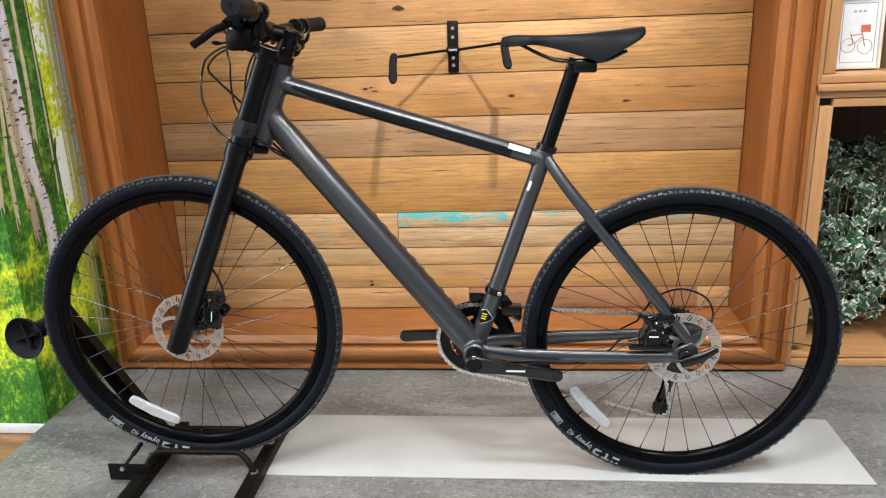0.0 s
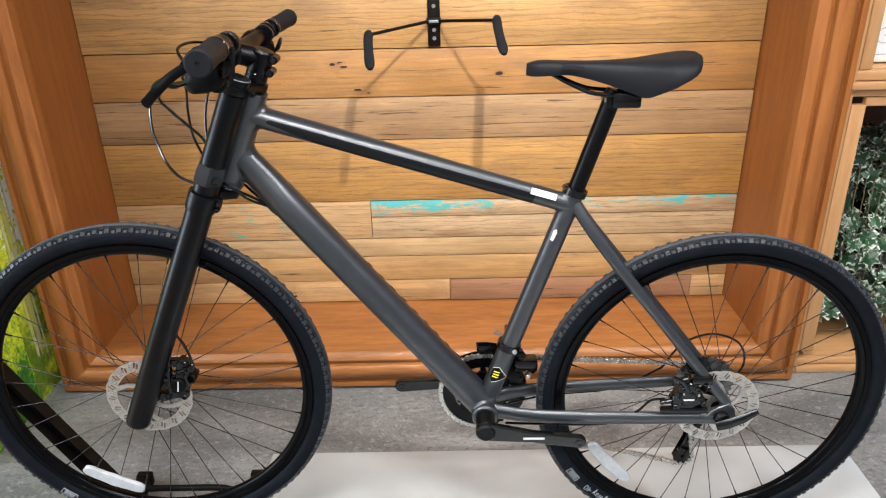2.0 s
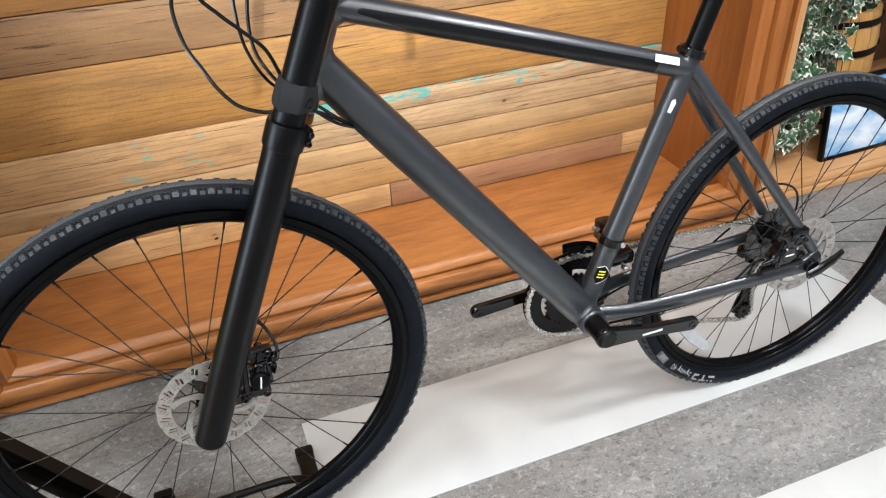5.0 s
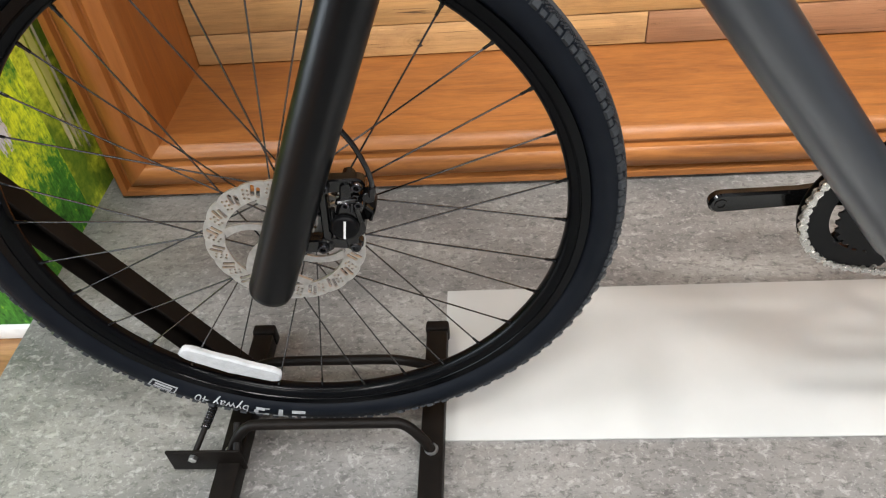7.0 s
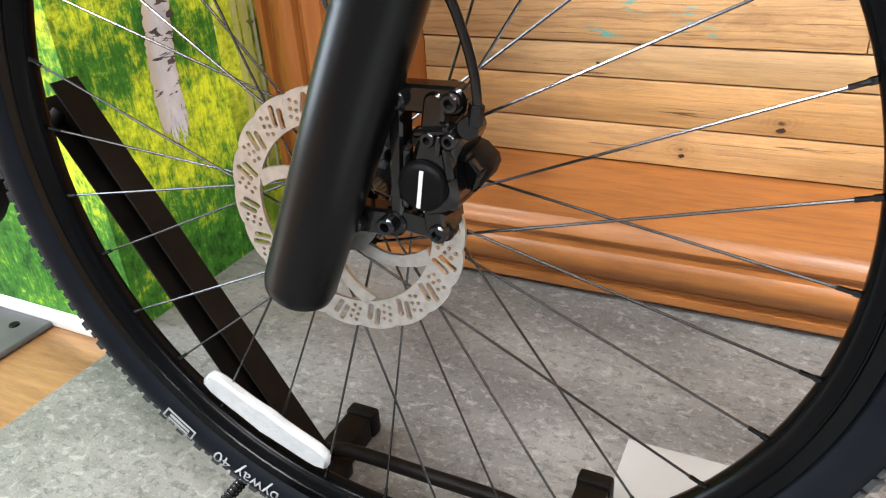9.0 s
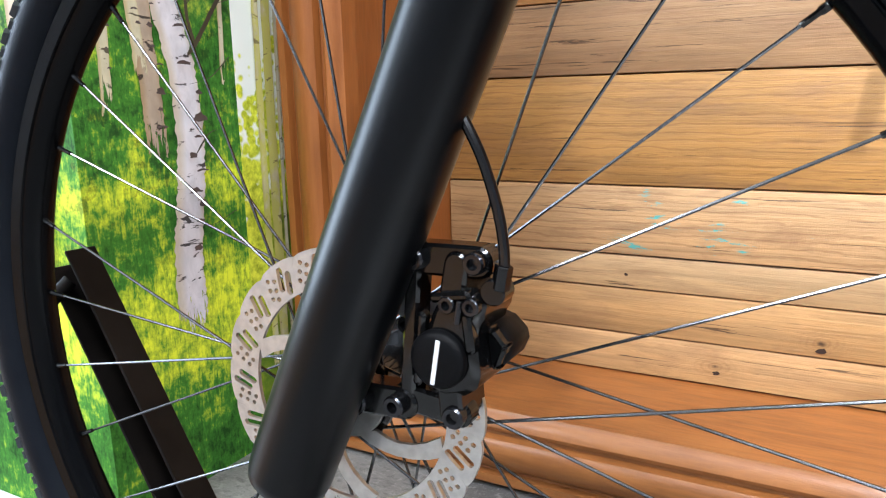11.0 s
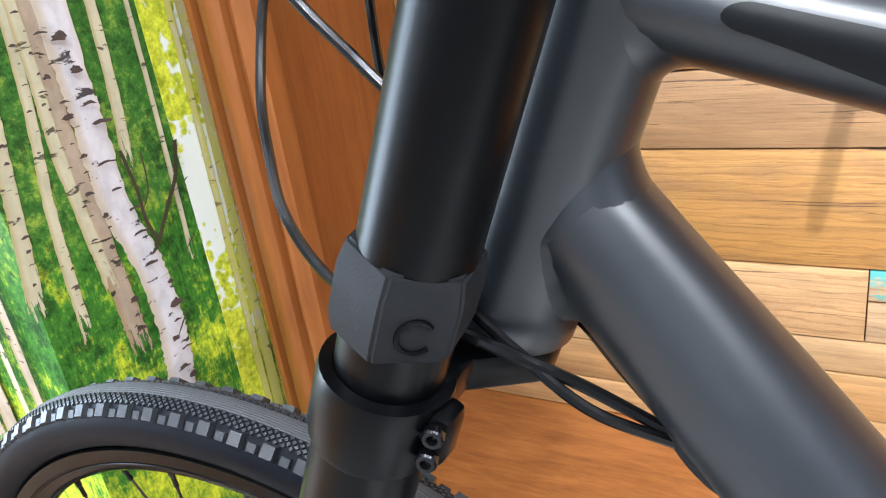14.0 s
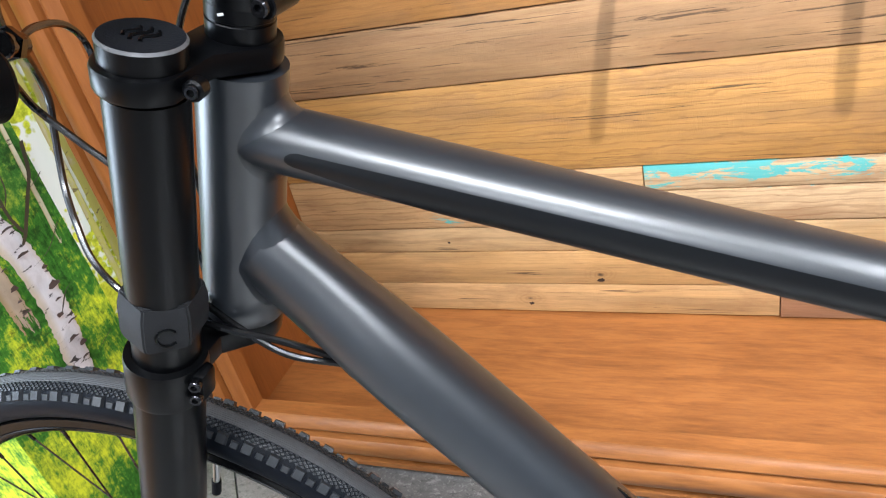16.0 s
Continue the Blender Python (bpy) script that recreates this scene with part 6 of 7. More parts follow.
def chain_mesh(path):
    """Outer and inner link plates with a pin at each joint."""
    lens = [0.0]
    for a, b in zip(path, path[1:]):
        lens.append(lens[-1] + (b - a).length)
    n = int(lens[-1] / 0.0127)

    def at(s):
        s = min(s, lens[-1] - 1e-6)
        i = max(j for j in range(len(lens)) if lens[j] <= s)
        i = min(i, len(path) - 2)
        return path[i].lerp(path[i + 1], (s - lens[i]) / max(lens[i + 1] - lens[i], 1e-9))

    verts, faces = [], []
    pins = [at(lens[-1] * k / n) for k in range(n + 1)]
    for k in range(n):
        a, b = pins[k], pins[k + 1]
        d = (b - a).normalized()
        up = Vector((-d.z, 0, d.x))
        w = 0.0034 if k % 2 else 0.0024
        for side in (-1, 1):
            base = len(verts)
            ring = []
            for o, s0 in ((a, -1), (b, 1)):
                for q in (-70, -35, 0, 35, 70):
                    t = radians(q)
                    ring.append(o + d * (s0 * math.cos(t) * 0.0056) + up * (s0 * math.sin(t) * 0.0056))
            order = ring[:5] + [(a + b) / 2 - up * 0.0026] + ring[5:] + [(a + b) / 2 + up * 0.0026]
            for y in (w - 0.0005, w + 0.0005):
                verts.extend([(p.x, p.y + side * y, p.z) for p in order])
            m = len(order)
            faces.append(tuple(range(base, base + m)))
            faces.append(tuple(range(base + 2 * m - 1, base + m - 1, -1)))
            for i in range(m):
                j = (i + 1) % m
                faces.append((base + i, base + j, base + m + j, base + m + i))
        base = len(verts)
        for y in (-0.0042, 0.0042):
            for q in range(8):
                t = 2 * math.pi * q / 8
                verts.append((a.x + 0.0021 * math.cos(t), a.y + y, a.z + 0.0021 * math.sin(t)))
        faces.append(tuple(range(base, base + 8)))
        faces.append(tuple(range(base + 15, base + 7, -1)))
        for q in range(8):
            faces.append((base + q, base + (q + 1) % 8, base + 8 + (q + 1) % 8, base + 8 + q))
    me = bpy.data.meshes.new("chain")
    me.from_pydata(verts, [], faces)
    me.materials.append(M_CHAIN)
    return me


tagged(attach(new("chain", chain_mesh(chain_path)), bike), "bright steel roller chain", kind="stuff")
cage = [(-0.016, -0.012), (-0.006, -0.02), (0.012, -0.019), (0.019, -0.006), (0.024, 0.05), (0.040, 0.098), (0.032, 0.118), (0.014, 0.112), (0.002, 0.04)]
derail = part("rear_derailleur", joined(
    box(B(0.728, 0.268, 0.062), B(0.750, 0.338, 0.080), 0.007),
    box(B(0.700, 0.292, 0.058), B(0.735, 0.318, 0.078), 0.006),
    plate(cage, -0.001, 0.001, axes(B(0.722, 0.160, 0.060), (1, 0, 0), (0, 0, 1)), 0.0004),
    plate(cage, -0.001, 0.001, axes(B(0.722, 0.160, 0.044), (1, 0, 0), (0, 0, 1)), 0.0004)), M_GLOSS, bike, "black rear derailleur with a long cage")
for p in (pulley_a, pulley_b):
    part("pulley", moved(ring_gear(0.020, 0.004, 11, -0.004, 0.004, 0.004), Matrix.Translation(p)), M_GLOSS, derail)
part("derailleur_cable", sweep(spline([B(0.66, 0.372, 0.07), B(0.70, 0.43, 0.074), B(0.76, 0.452, 0.076), B(0.82, 0.428, 0.076), B(0.836, 0.375, 0.074), B(0.80, 0.32, 0.072), B(0.757, 0.31, 0.07)], 7), 0.0024, 8), M_CABLE, derail)
fd = part("front_derailleur", joined(
    lathe([(0.0195, 0), (0.0238, 0.001), (0.0238, 0.014), (0.0195, 0.015)], 28, along(B(0.322, 0.468), B(0.3265, 0.483)), True),
    box(B(0.318, 0.455, 0.012), B(0.346, 0.495, 0.05), 0.004),
    sweep(arc(BBC, 0.103, 62, 96, 10, YB + 0.046), 0.0075, 8, oval=[(1.3, 0.2)] * 11),
    sweep(arc(BBC, 0.103, 58, 98, 10, YB + 0.060), 0.0085, 8, oval=[(1.3, 0.2)] * 11)), M_GLOSS, bike, "black front derailleur with a silver clamp bolt")
part("clamp_bolt", rod(B(0.334, 0.474, -0.026), B(0.334, 0.474, -0.016), 0.005, 14), M_STEEL, fd)
part("inner_wire", rod(B(0.335, 0.455, -0.008), B(0.312, 0.372, 0.0), 0.0008, 6), M_STEEL, fd)

# rear brake calliper
RC = B(0.668, 0.405, -0.066)
rear_cal = part("rear_calliper", plate([(-0.030, -0.024), (-0.022, -0.031), (0.012, -0.031), (0.026, -0.022), (0.038, -0.022), (0.04, -0.010), (0.024, -0.004), (0.026, 0.014), (0.014, 0.026), (-0.006, 0.030), (-0.018, 0.02), (-0.022, 0.004), (-0.032, -0.006)], -0.012, 0.014, axes(RC, (1, 0, 0), (0, 0, 1)), 0.005), M_GLOSS, bike, "black rear disc brake calliper")
part("piston_cover", rod(RC + Vector((0.0, -0.018, -0.004)), RC + Vector((0.0, -0.008, -0.004)), 0.0165, 24, 0.003), M_GLOSS, rear_cal)
part("maker_mark", box(RC + Vector((-0.009, -0.0188, -0.006)), RC + Vector((0.011, -0.0179, -0.003)), 0, None), M_PRINT, rear_cal)
for dx, dz in ((-0.022, -0.022), (0.032, -0.016), (0.036, 0.02), (0.016, 0.016), (-0.012, 0.018)):
    bolt(RC + Vector((dx, -0.012, dz)), (0, -1, 0), 0.0048, rear_cal)
part("brake_hose", sweep(spline([RC + Vector((-0.04, 0.0, -0.014)), B(0.602, 0.384, -0.062), B(0.575, 0.352, -0.058), B(0.52, 0.319, -0.05), B(0.40, 0.314, -0.044), B(0.32, 0.306, -0.03)], 7), 0.0025, 8), M_CABLE, rear_cal)
part("shift_cable", sweep(spline([B(0.32, 0.308, 0.03), B(0.42, 0.318, 0.05), B(0.56, 0.33, 0.056), B(0.66, 0.372, 0.07)], 7), 0.0022, 8), M_CABLE, bike)
part("axle_lever", joined(rod(B(0.741, 0.352, -0.084), B(0.741, 0.352, -0.066), 0.015, 20), sweep([B(0.730, 0.338, -0.086), B(0.75, 0.346, -0.088), B(0.78, 0.360, -0.088), B(0.806, 0.374, -0.085)], [0.010, 0.012, 0.0105, 0.007], 12, oval=[(1, 0.6)] * 4)), M_GLOSS, bike)

part("hose_banjo", rod(RC + Vector((-0.022, -0.006, 0.030)), RC + Vector((-0.002, -0.006, 0.036)), 0.0075, 14), M_GLOSS, rear_cal)
part("cooling_fin", box(RC + Vector((0.006, -0.010, 0.022)), RC + Vector((0.046, 0.008, 0.040)), 0.004), M_GLOSS, rear_cal)
part("lower_arm", box(RC + Vector((-0.05, -0.016, -0.040)), RC + Vector((0.044, -0.002, -0.026)), 0.005), M_GLOSS, rear_cal)
part("cage_link", box(B(0.338, 0.404, 0.006), B(0.386, 0.430, 0.04), 0.005), M_GLOSS, fd)
part("cage_wing", plate([(-0.02, 0.0), (0.035, -0.045), (0.042, -0.035), (0.006, 0.022), (-0.014, 0.02)], -0.002, 0.002, axes(B(0.345, 0.43, 0.03), (1, 0, 0), (0, 0, 1)), 0.0008), M_GLOSS, fd)
part("pinch_bolt", rod(B(0.366, 0.398, 0.0), B(0.366, 0.398, 0.012), 0.005, 12), M_STEEL, fd)
part("stop_screw", rod(B(0.308, 0.49, 0.018), B(0.296, 0.496, 0.018), 0.004, 10), M_STEEL, fd)

# bottle bosses, cable run and marks
for x, z in ((0.113, 0.581), (0.156, 0.526)):
    p = B(x - 0.004, z - 0.004)
    bolt(p, (0.78, 0, 0.63), 0.004, bike)
part("cable_run", sweep([B(0.045 + 0.2 * t, 0.653 - 0.244 * t, 0.010) + Vector((0.78, 0, 0.63)) * (0.0022 + 0.0013 * math.sin(60 * t)) for t in [i / 60 for i in range(61)]], 0.0036, 8), M_CABLE, bike)
part("sticker", box((-0.024, -0.006, 0), (0.024, 0.006, 0.0006), 0, None, axes(B(0.376, 0.8025, -0.0185), (0.956, 0, -0.288), (0.16, 0.45, 0.85))), M_PRINT, bike, "white paper price sticker")
M_YELLOW = material("yellow_print", (0.75, 0.7, 0.03), 0.5)


def on_seat_tube(outline, lift):
    """A thin print laid round the seat tube: (across, along) pairs from its middle."""
    axis = (B(0.436, 0.805) - B(*BBC)).normalized()
    across = Vector((axis.z, 0, -axis.x))
    bm = bmesh.new()
    bm.faces.new([bm.verts.new((u, v, 0)) for u, v in outline])
    bmesh.ops.triangulate(bm, faces=bm.faces[:])
    bmesh.ops.subdivide_edges(bm, edges=bm.edges[:], cuts=4, use_grid_fill=True)
    for v in bm.verts:
        along_by, a = v.co.y, v.co.x / 0.0203
        v.co = B(*BBC) + axis * (0.090 + along_by) + across * ((0.0203 + lift) * math.sin(a)) + Vector((0, -(0.0203 + lift) * math.cos(a), 0))
    bmesh.ops.recalc_face_normals(bm, faces=bm.faces)
    return bm


decal = part("warning_decal", on_seat_tube([(-0.006, 0.018), (0.0165, -0.002), (-0.010, -0.021), (-0.018, -0.010), (-0.018, 0.010)], 0.0004), M_BLACK, bike, "small pointed warning decal, black with white edge")
for (u0, v0), (u1, v1) in (((-0.006, 0.018), (0.0165, -0.002)), ((0.0165, -0.002), (-0.010, -0.021)), ((-0.018, 0.010), (-0.006, 0.018))):
    n = Vector((v1 - v0, u0 - u1)).normalized() * 0.0007
    part("print_bar", on_seat_tube([(u0 + n.x, v0 + n.y), (u1 + n.x, v1 + n.y), (u1 - n.x, v1 - n.y), (u0 - n.x, v0 - n.y)], 0.0009), M_PRINT, decal)
for v0 in (-0.009, -0.003, 0.003):
    part("print_bar", on_seat_tube([(-0.013, v0), (-0.001, v0 + 0.002), (-0.001, v0 + 0.0045), (-0.013, v0 + 0.0025)], 0.0009), M_YELLOW, decal)
part("sticker", plate([(-0.004, -0.011), (0.002, -0.012), (0.0035, 0.006), (0.001, 0.012), (-0.004, 0.009)], 0, 0.0006, axes(B(0.399, 0.722, -0.0178), (0.78, -0.55, -0.25), (0.30, 0, 0.95))), M_PRINT, bike, "torn white paper sticker")


# dark decal along the lower flank of the top tube
def tube_strip():
    bm = bmesh.new()
    a, b = B(-0.1065, 0.9371), B(0.36, 0.7966)
    d = (b - a).normalized()
    inplane = Vector((-d.z, 0, d.x))
    last = None
    for i in range(60):
        t = (0.001 * i if i < 20 else 0.02 + 0.98 * (i - 19) / 40)
        r = 0.0188 - 0.0013 * t
        lat = 1.28 - 0.23 * (t * 0.79 + 0.1)
        run = 0.484 * t
        ease = math.sqrt(max(0.0, 1 - (1 - min(1.0, run / 0.009)) ** 2))
        lo = radians(6 - 11 * ease - 44 * min(1.0, max(0.0, run - 0.012) / 0.09))
        hi = radians(6 + 15 * ease)
        q = []
        for k in range(6):
            ang = lo + (hi - lo) * k / 5
            q.append(bm.verts.new(a.lerp(b, t) + inplane * (r * 1.03 * math.sin(ang)) + Vector((0, -r * lat * 1.03 * math.cos(ang), 0))))
        if last:
            for k in range(5):
                bm.faces.new((last[k], last[k + 1], q[k + 1], q[k]))
        last = q
    bmesh.ops.recalc_face_normals(bm, faces=bm.faces)
    return bm


M_STRIPE = material("dark_grey_stripe", (0.0035, 0.004, 0.005), 0.33, 0.0, (0.003, 0.0035, 0.004), 60, 0.03, 1500)
M_STRIPE.node_tree.nodes["Principled BSDF"].inputs["Specular IOR Level"].default_value = 0.3
part("dark_stripe", tube_strip(), M_STRIPE, bike, "dark grey stripe along the top tube")


# printing on the tyres, bent round the sidewall
def tyre_print(wheel_ob, centre, start, size, text=None, bars=(), radius=0.3285):
    """Letters or bars that run clockwise from the angle start, heads outward."""
    if text:
        cu = bpy.data.curves.new("print", "FONT")
        cu.body, cu.size = text, size
        tmp = bpy.data.objects.new("print", cu)
        me = bpy.data.meshes.new_from_object(tmp)
        bpy.data.objects.remove(tmp)
        bm = bmesh.new()
        bm.from_mesh(me)
        bpy.data.meshes.remove(me)
        bmesh.ops.triangulate(bm, faces=bm.faces[:])
    else:
        bm = bmesh.new()
        for x0, y0, x1, y1 in bars:
            vs = [bm.verts.new((x0 + (x1 - x0) * u, y0 + (y1 - y0) * w, 0)) for u, w in ((0, 0), (0.5, 0), (1, 0), (1, 1), (0.5, 1), (0, 1))]
            bm.faces.new(vs)
    for v in bm.verts:
        r = radius + v.co.y
        a = start - v.co.x / radius
        side = -0.0205 * math.sqrt(max(0.0, 1 - ((r - 0.3365) / 0.0195) ** 2)) - 0.0012
        v.co = centre @ Vector((r * math.cos(a), side, r * math.sin(a)))
    return part("tyre_print", bm, M_TYREPRINT, wheel_ob, smooth=False)


W_BARS = [(0.0, 0, 0.003, 0.010), (0.006, 0, 0.009, 0.010), (0.0, 0, 0.009, 0.003), (0.0115, 0.007, 0.0215, 0.010), (0.015, 0, 0.018, 0.007), (0.024, 0, 0.027, 0.010), (0.027, 0.007, 0.033, 0.010), (0.027, 0, 0.033, 0.003), (0.031, 0.003, 0.034, 0.007)]
BOX_BARS = [(0, 0, 0.024, 0.0012), (0, 0.0088, 0.024, 0.010), (0, 0.0012, 0.0012, 0.0088), (0.0228, 0.0012, 0.024, 0.0088), (0.004, 0.0052, 0.02, 0.0075), (0.004, 0.002, 0.02, 0.0042)]
for ob, c, a0 in ((front_wheel, WORLD[front_wheel], radians(262.5)), (rear_wheel, WORLD[rear_wheel], radians(249))):
    tyre_print(ob, c, a0, 0, bars=[(2 * b[0], 1.6 * b[1], 2 * b[2], 1.6 * b[3]) for b in W_BARS])
    tyre_print(ob, c, a0 - 0.075 / 0.33, 0.019, text="byway 40")
    tyre_print(ob, c, a0 - 0.172 / 0.33, 0, bars=[tuple(1.45 * q for q in b) for b in BOX_BARS])


# small fittings of the rear brake
part("lever_arm", sweep(spline([RC + Vector((0.0, -0.014, 0.012)), RC + Vector((-0.014, -0.014, 0.034)), RC + Vector((-0.034, -0.012, 0.044))], 5), 0.0045, 10, oval=[(1.0, 0.5)] * 11), M_GLOSS, rear_cal)
part("barrel_adjuster", rod(RC + Vector((-0.052, -0.010, -0.016)), RC + Vector((-0.030, -0.010, -0.012)), 0.0046, 12, 0.001), M_BOLT, rear_cal)
part("pad_pin", rod(RC + Vector((0.02, -0.016, 0.004)), RC + Vector((0.02, 0.01, 0.004)), 0.0026, 10), M_STEEL, rear_cal)
part("bridge_rib", box(RC + Vector((-0.018, -0.0165, -0.028)), RC + Vector((-0.013, -0.010, 0.010)), 0.0015), M_GLOSS, rear_cal)
# ---- bicycle wall hook on the planks ----
hook = thing("wall_hook", (0.187, BACK, 0.98), "black steel folding bicycle hook screwed to the planks", "hook")
HB = BACK - 0.006
part("wall_plate", joined(box((0.168, HB - 0.006, 0.905), (0.206, HB, 1.08), 0.004), box((0.164, HB - 0.018, 0.972), (0.210, HB - 0.006, 0.992), 0.003)), M_STAND, hook)
for z in (1.055, 1.025, 0.955, 0.93):
    part("screw", rod((0.187, HB - 0.009, z), (0.187, HB - 0.005, z), 0.006, 14), M_STEEL, hook)
part("crossbar", box((0.163, HB - 0.021, 0.978), (0.211, HB - 0.0182, 0.986), 0.001), M_STEEL, hook)
for end, tip in (((0.005, 2.615, 0.972), -1), ((0.366, 2.605, 1.006), 1)):
    a = Vector((0.187 + tip * 0.014, HB - 0.014, 0.982))
    e = Vector(end)
    part("arm", rod(a, e, 0.0048, 14), M_STAND, hook)
    d = Vector((0.02 * tip + 0.01, -0.035, -0.05)).normalized()
    pad = sweep(spline([e + Vector((0, 0.008, 0.010)), e + Vector((0.0, -0.022, -0.012)), e + Vector((0.005, -0.075, -0.040)), e + Vector((0.012, -0.125, -0.072))], 5), [0.006, 0.0095, 0.0105, 0.011, 0.011, 0.011, 0.011, 0.011, 0.011, 0.011, 0.011, 0.0115, 0.012, 0.0115, 0.0105, 0.006], 14, oval=[(1.2, 0.8)] * 16)
    part("rubber_hook", pad, M_GRIP, hook)

# ---- wheel stand under the front wheel ----
stand = thing("bike_stand", (-0.40, 1.73, 0.0), "black tubular floor stand holding the front wheel upright", "stand")
for x in (-0.545, -0.262):
    part("rail", box((x - 0.0165, 1.36, 0.0005), (x + 0.0165, 1.895, 0.031), 0.003), M_STAND, stand)
    part("end_cap", box((x - 0.0185, 1.8952, 0.0005), (x + 0.0185, 1.9140, 0.034), 0.004), M_STAND, stand)
for y, hgt, x0, x1 in ((1.695, 0.074, -0.520, -0.290), (1.803, 0.074, -0.515, -0.297)):
    out = -1 if y < 1.73 else 1
    hoop = spline([(-0.545, y + out * 0.012, 0.030), (-0.532, y + out * 0.006, 0.055), (x0 + 0.008, y, hgt), (x0 + 0.04, y, hgt + 0.004), (-0.405, y, hgt + 0.004), (x1 - 0.04, y, hgt + 0.004), (x1 - 0.008, y, hgt), (-0.274, y + out * 0.008, 0.052), (-0.262, y + out * 0.014, 0.030)], 6)
    part("wheel_hoop", sweep(hoop, 0.0075, 14), M_STAND, stand)
    for x in (-0.545, -0.262):
        part("weld_bead", lathe([(0, 0), (0.010, 0.0), (0.009, 0.003), (0, 0.004)], 12, Matrix.Translation((x, y + out * 0.013, 0.0312))), M_STEEL, stand)
# leaning channel arm behind the wheel
arm_a, arm_b = Vector((-0.520, 1.79, 0.030)), Vector((-0.772, 1.802, 0.436))
arm_d = (arm_b - arm_a).normalized()
arm_n = Vector((0, 1, 0)).cross(arm_d).normalized()
am = axes(arm_a, arm_d, arm_n)
L = (arm_b - arm_a).length
arm = part("upright_arm", plate([(-0.020, -0.014), (-0.017, -0.014), (-0.017, 0.013), (0.017, 0.013), (0.017, -0.014), (0.020, -0.014), (0.020, 0.016), (-0.020, 0.016)], 0, L, am @ Matrix(((0, 0, 1, 0), (1, 0, 0, 0), (0, 1, 0, 0), (0, 0, 0, 1))), 0.0008), M_STAND, stand, "brown-black folded steel arm")
part("arm_foot", box((-0.545, 1.775, 0.031), (-0.500, 1.815, 0.052), 0.003), M_STAND, stand)
# locking plate, spring and threaded rod
part("lock_plate", box((-0.628, 1.664, 0.014), (-0.522, 1.668, 0.060), 0.0015), M_STAND, stand)
part("plate_bolt", rod((-0.590, 1.658, 0.048), (-0.590, 1.668, 0.048), 0.006, 6), M_STEEL, stand)
part("threaded_rod", rod((-0.590, 1.668, 0.048), (-0.566, 1.728, 0.082), 0.0042, 12), M_STAND, stand)
spring = [Vector((-0.590, 1.668, 0.048)).lerp(Vector((-0.566, 1.728, 0.082)), 0.5 + 0.45 * i / 80) + Vector((0.0056 * math.cos(i * 0.62), 0.0, 0.0056 * math.sin(i * 0.62))) for i in range(81)]
part("spring", sweep(spring, 0.0011, 6), M_BOLT, stand)
part("bracket", rod((-0.53, 1.668, 0.045), (-0.535, 1.71, 0.060), 0.006, 12), M_STAND, stand)
# round rubber cup with a ribbed neck, on the far end of the arm
cup_c, cup_out = Vector((-0.812, 1.722, 0.376)), Vector((-0.12, -0.98, 0.08)).normalized()
neck = along(cup_c - cup_out * 0.06 + Vector((0.028, 0, 0.02)), cup_c)
part("rubber_cup", lathe([(0, -0.006), (0.018, -0.006), (0.034, 0.002), (0.049, 0.016), (0.0535, 0.026), (0.052, 0.028), (0.047, 0.018), (0.031, 0.006), (0.010, 0.001), (0.006, 0.006), (0, 0.007)], 36, along(cup_c - cup_out * 0.02, cup_c + cup_out)), M_GRIP, stand, "round black rubber cup")
for turn in (0.3, 0.3 + math.pi / 2):
    part("cup_rib", box((-0.034, -0.0013, -0.003), (0.034, 0.0013, 0.013), 0.0006, None, along(cup_c - cup_out * 0.02, cup_c + cup_out) @ Matrix.Rotation(turn, 4, "Z") @ Matrix.Translation((0, 0, 0.006))), M_GRIP, stand)
part("ribbed_neck", lathe([(0, 0)] + [(0.019 + (0.0035 if k % 2 else 0), 0.003 + 0.0032 * k) for k in range(15)] + [(0, 0.052)], 28, neck), M_GRIP, stand)
part("cup_bracket", rod(cup_c - cup_out * 0.05 + Vector((0.028, 0, 0.02)), arm_b + Vector((0.004, -0.004, -0.02)), 0.007, 12), M_STAND, stand)

# ---- things in the cabinet ----
# framed bicycle print in the upper compartment
M_CREAM = material("cream_card", (0.72, 0.66, 0.55), 0.6, 0.0, (0.66, 0.6, 0.5), 30)
M_RED = material("faded_red_print", (0.55, 0.12, 0.06), 0.6, 0.0, (0.45, 0.2, 0.1), 60)
M_GREYP = material("grey_print", (0.4, 0.38, 0.36), 0.6)
pic = thing("framed_print", (1.37, 2.42, 0.90), "small framed print of a red bicycle in a cream mount", "picture")
PM = axes((1.372, 2.425, 1.004), (0.995, 0.0, 0.0), (0, 0.06, 1))
part("picture_frame", joined(box((-0.066, -0.10, -0.008), (-0.056, 0.10, 0.008), 0.002, None, PM), box((0.056, -0.10, -0.008), (0.066, 0.10, 0.008), 0.002, None, PM), box((-0.056, 0.09, -0.008), (0.056, 0.10, 0.008), 0.002, None, PM), box((-0.056, -0.10, -0.008), (0.056, -0.09, 0.008), 0.002, None, PM)), M_CREAM, pic)
card = part("card", box((-0.056, -0.09, -0.004), (0.056, 0.09, 0.002), 0, None, PM), M_WHITE, pic)
part("mount_line", joined(box((-0.047, -0.082, 0.0022), (-0.045, 0.082, 0.003), 0, None, PM), box((0.045, -0.082, 0.0022), (0.047, 0.082, 0.003), 0, None, PM), box((-0.045, 0.08, 0.0022), (0.045, 0.082, 0.003), 0, None, PM), box((-0.045, -0.082, 0.0022), (0.045, -0.08, 0.003), 0, None, PM)), M_GREYP, card)


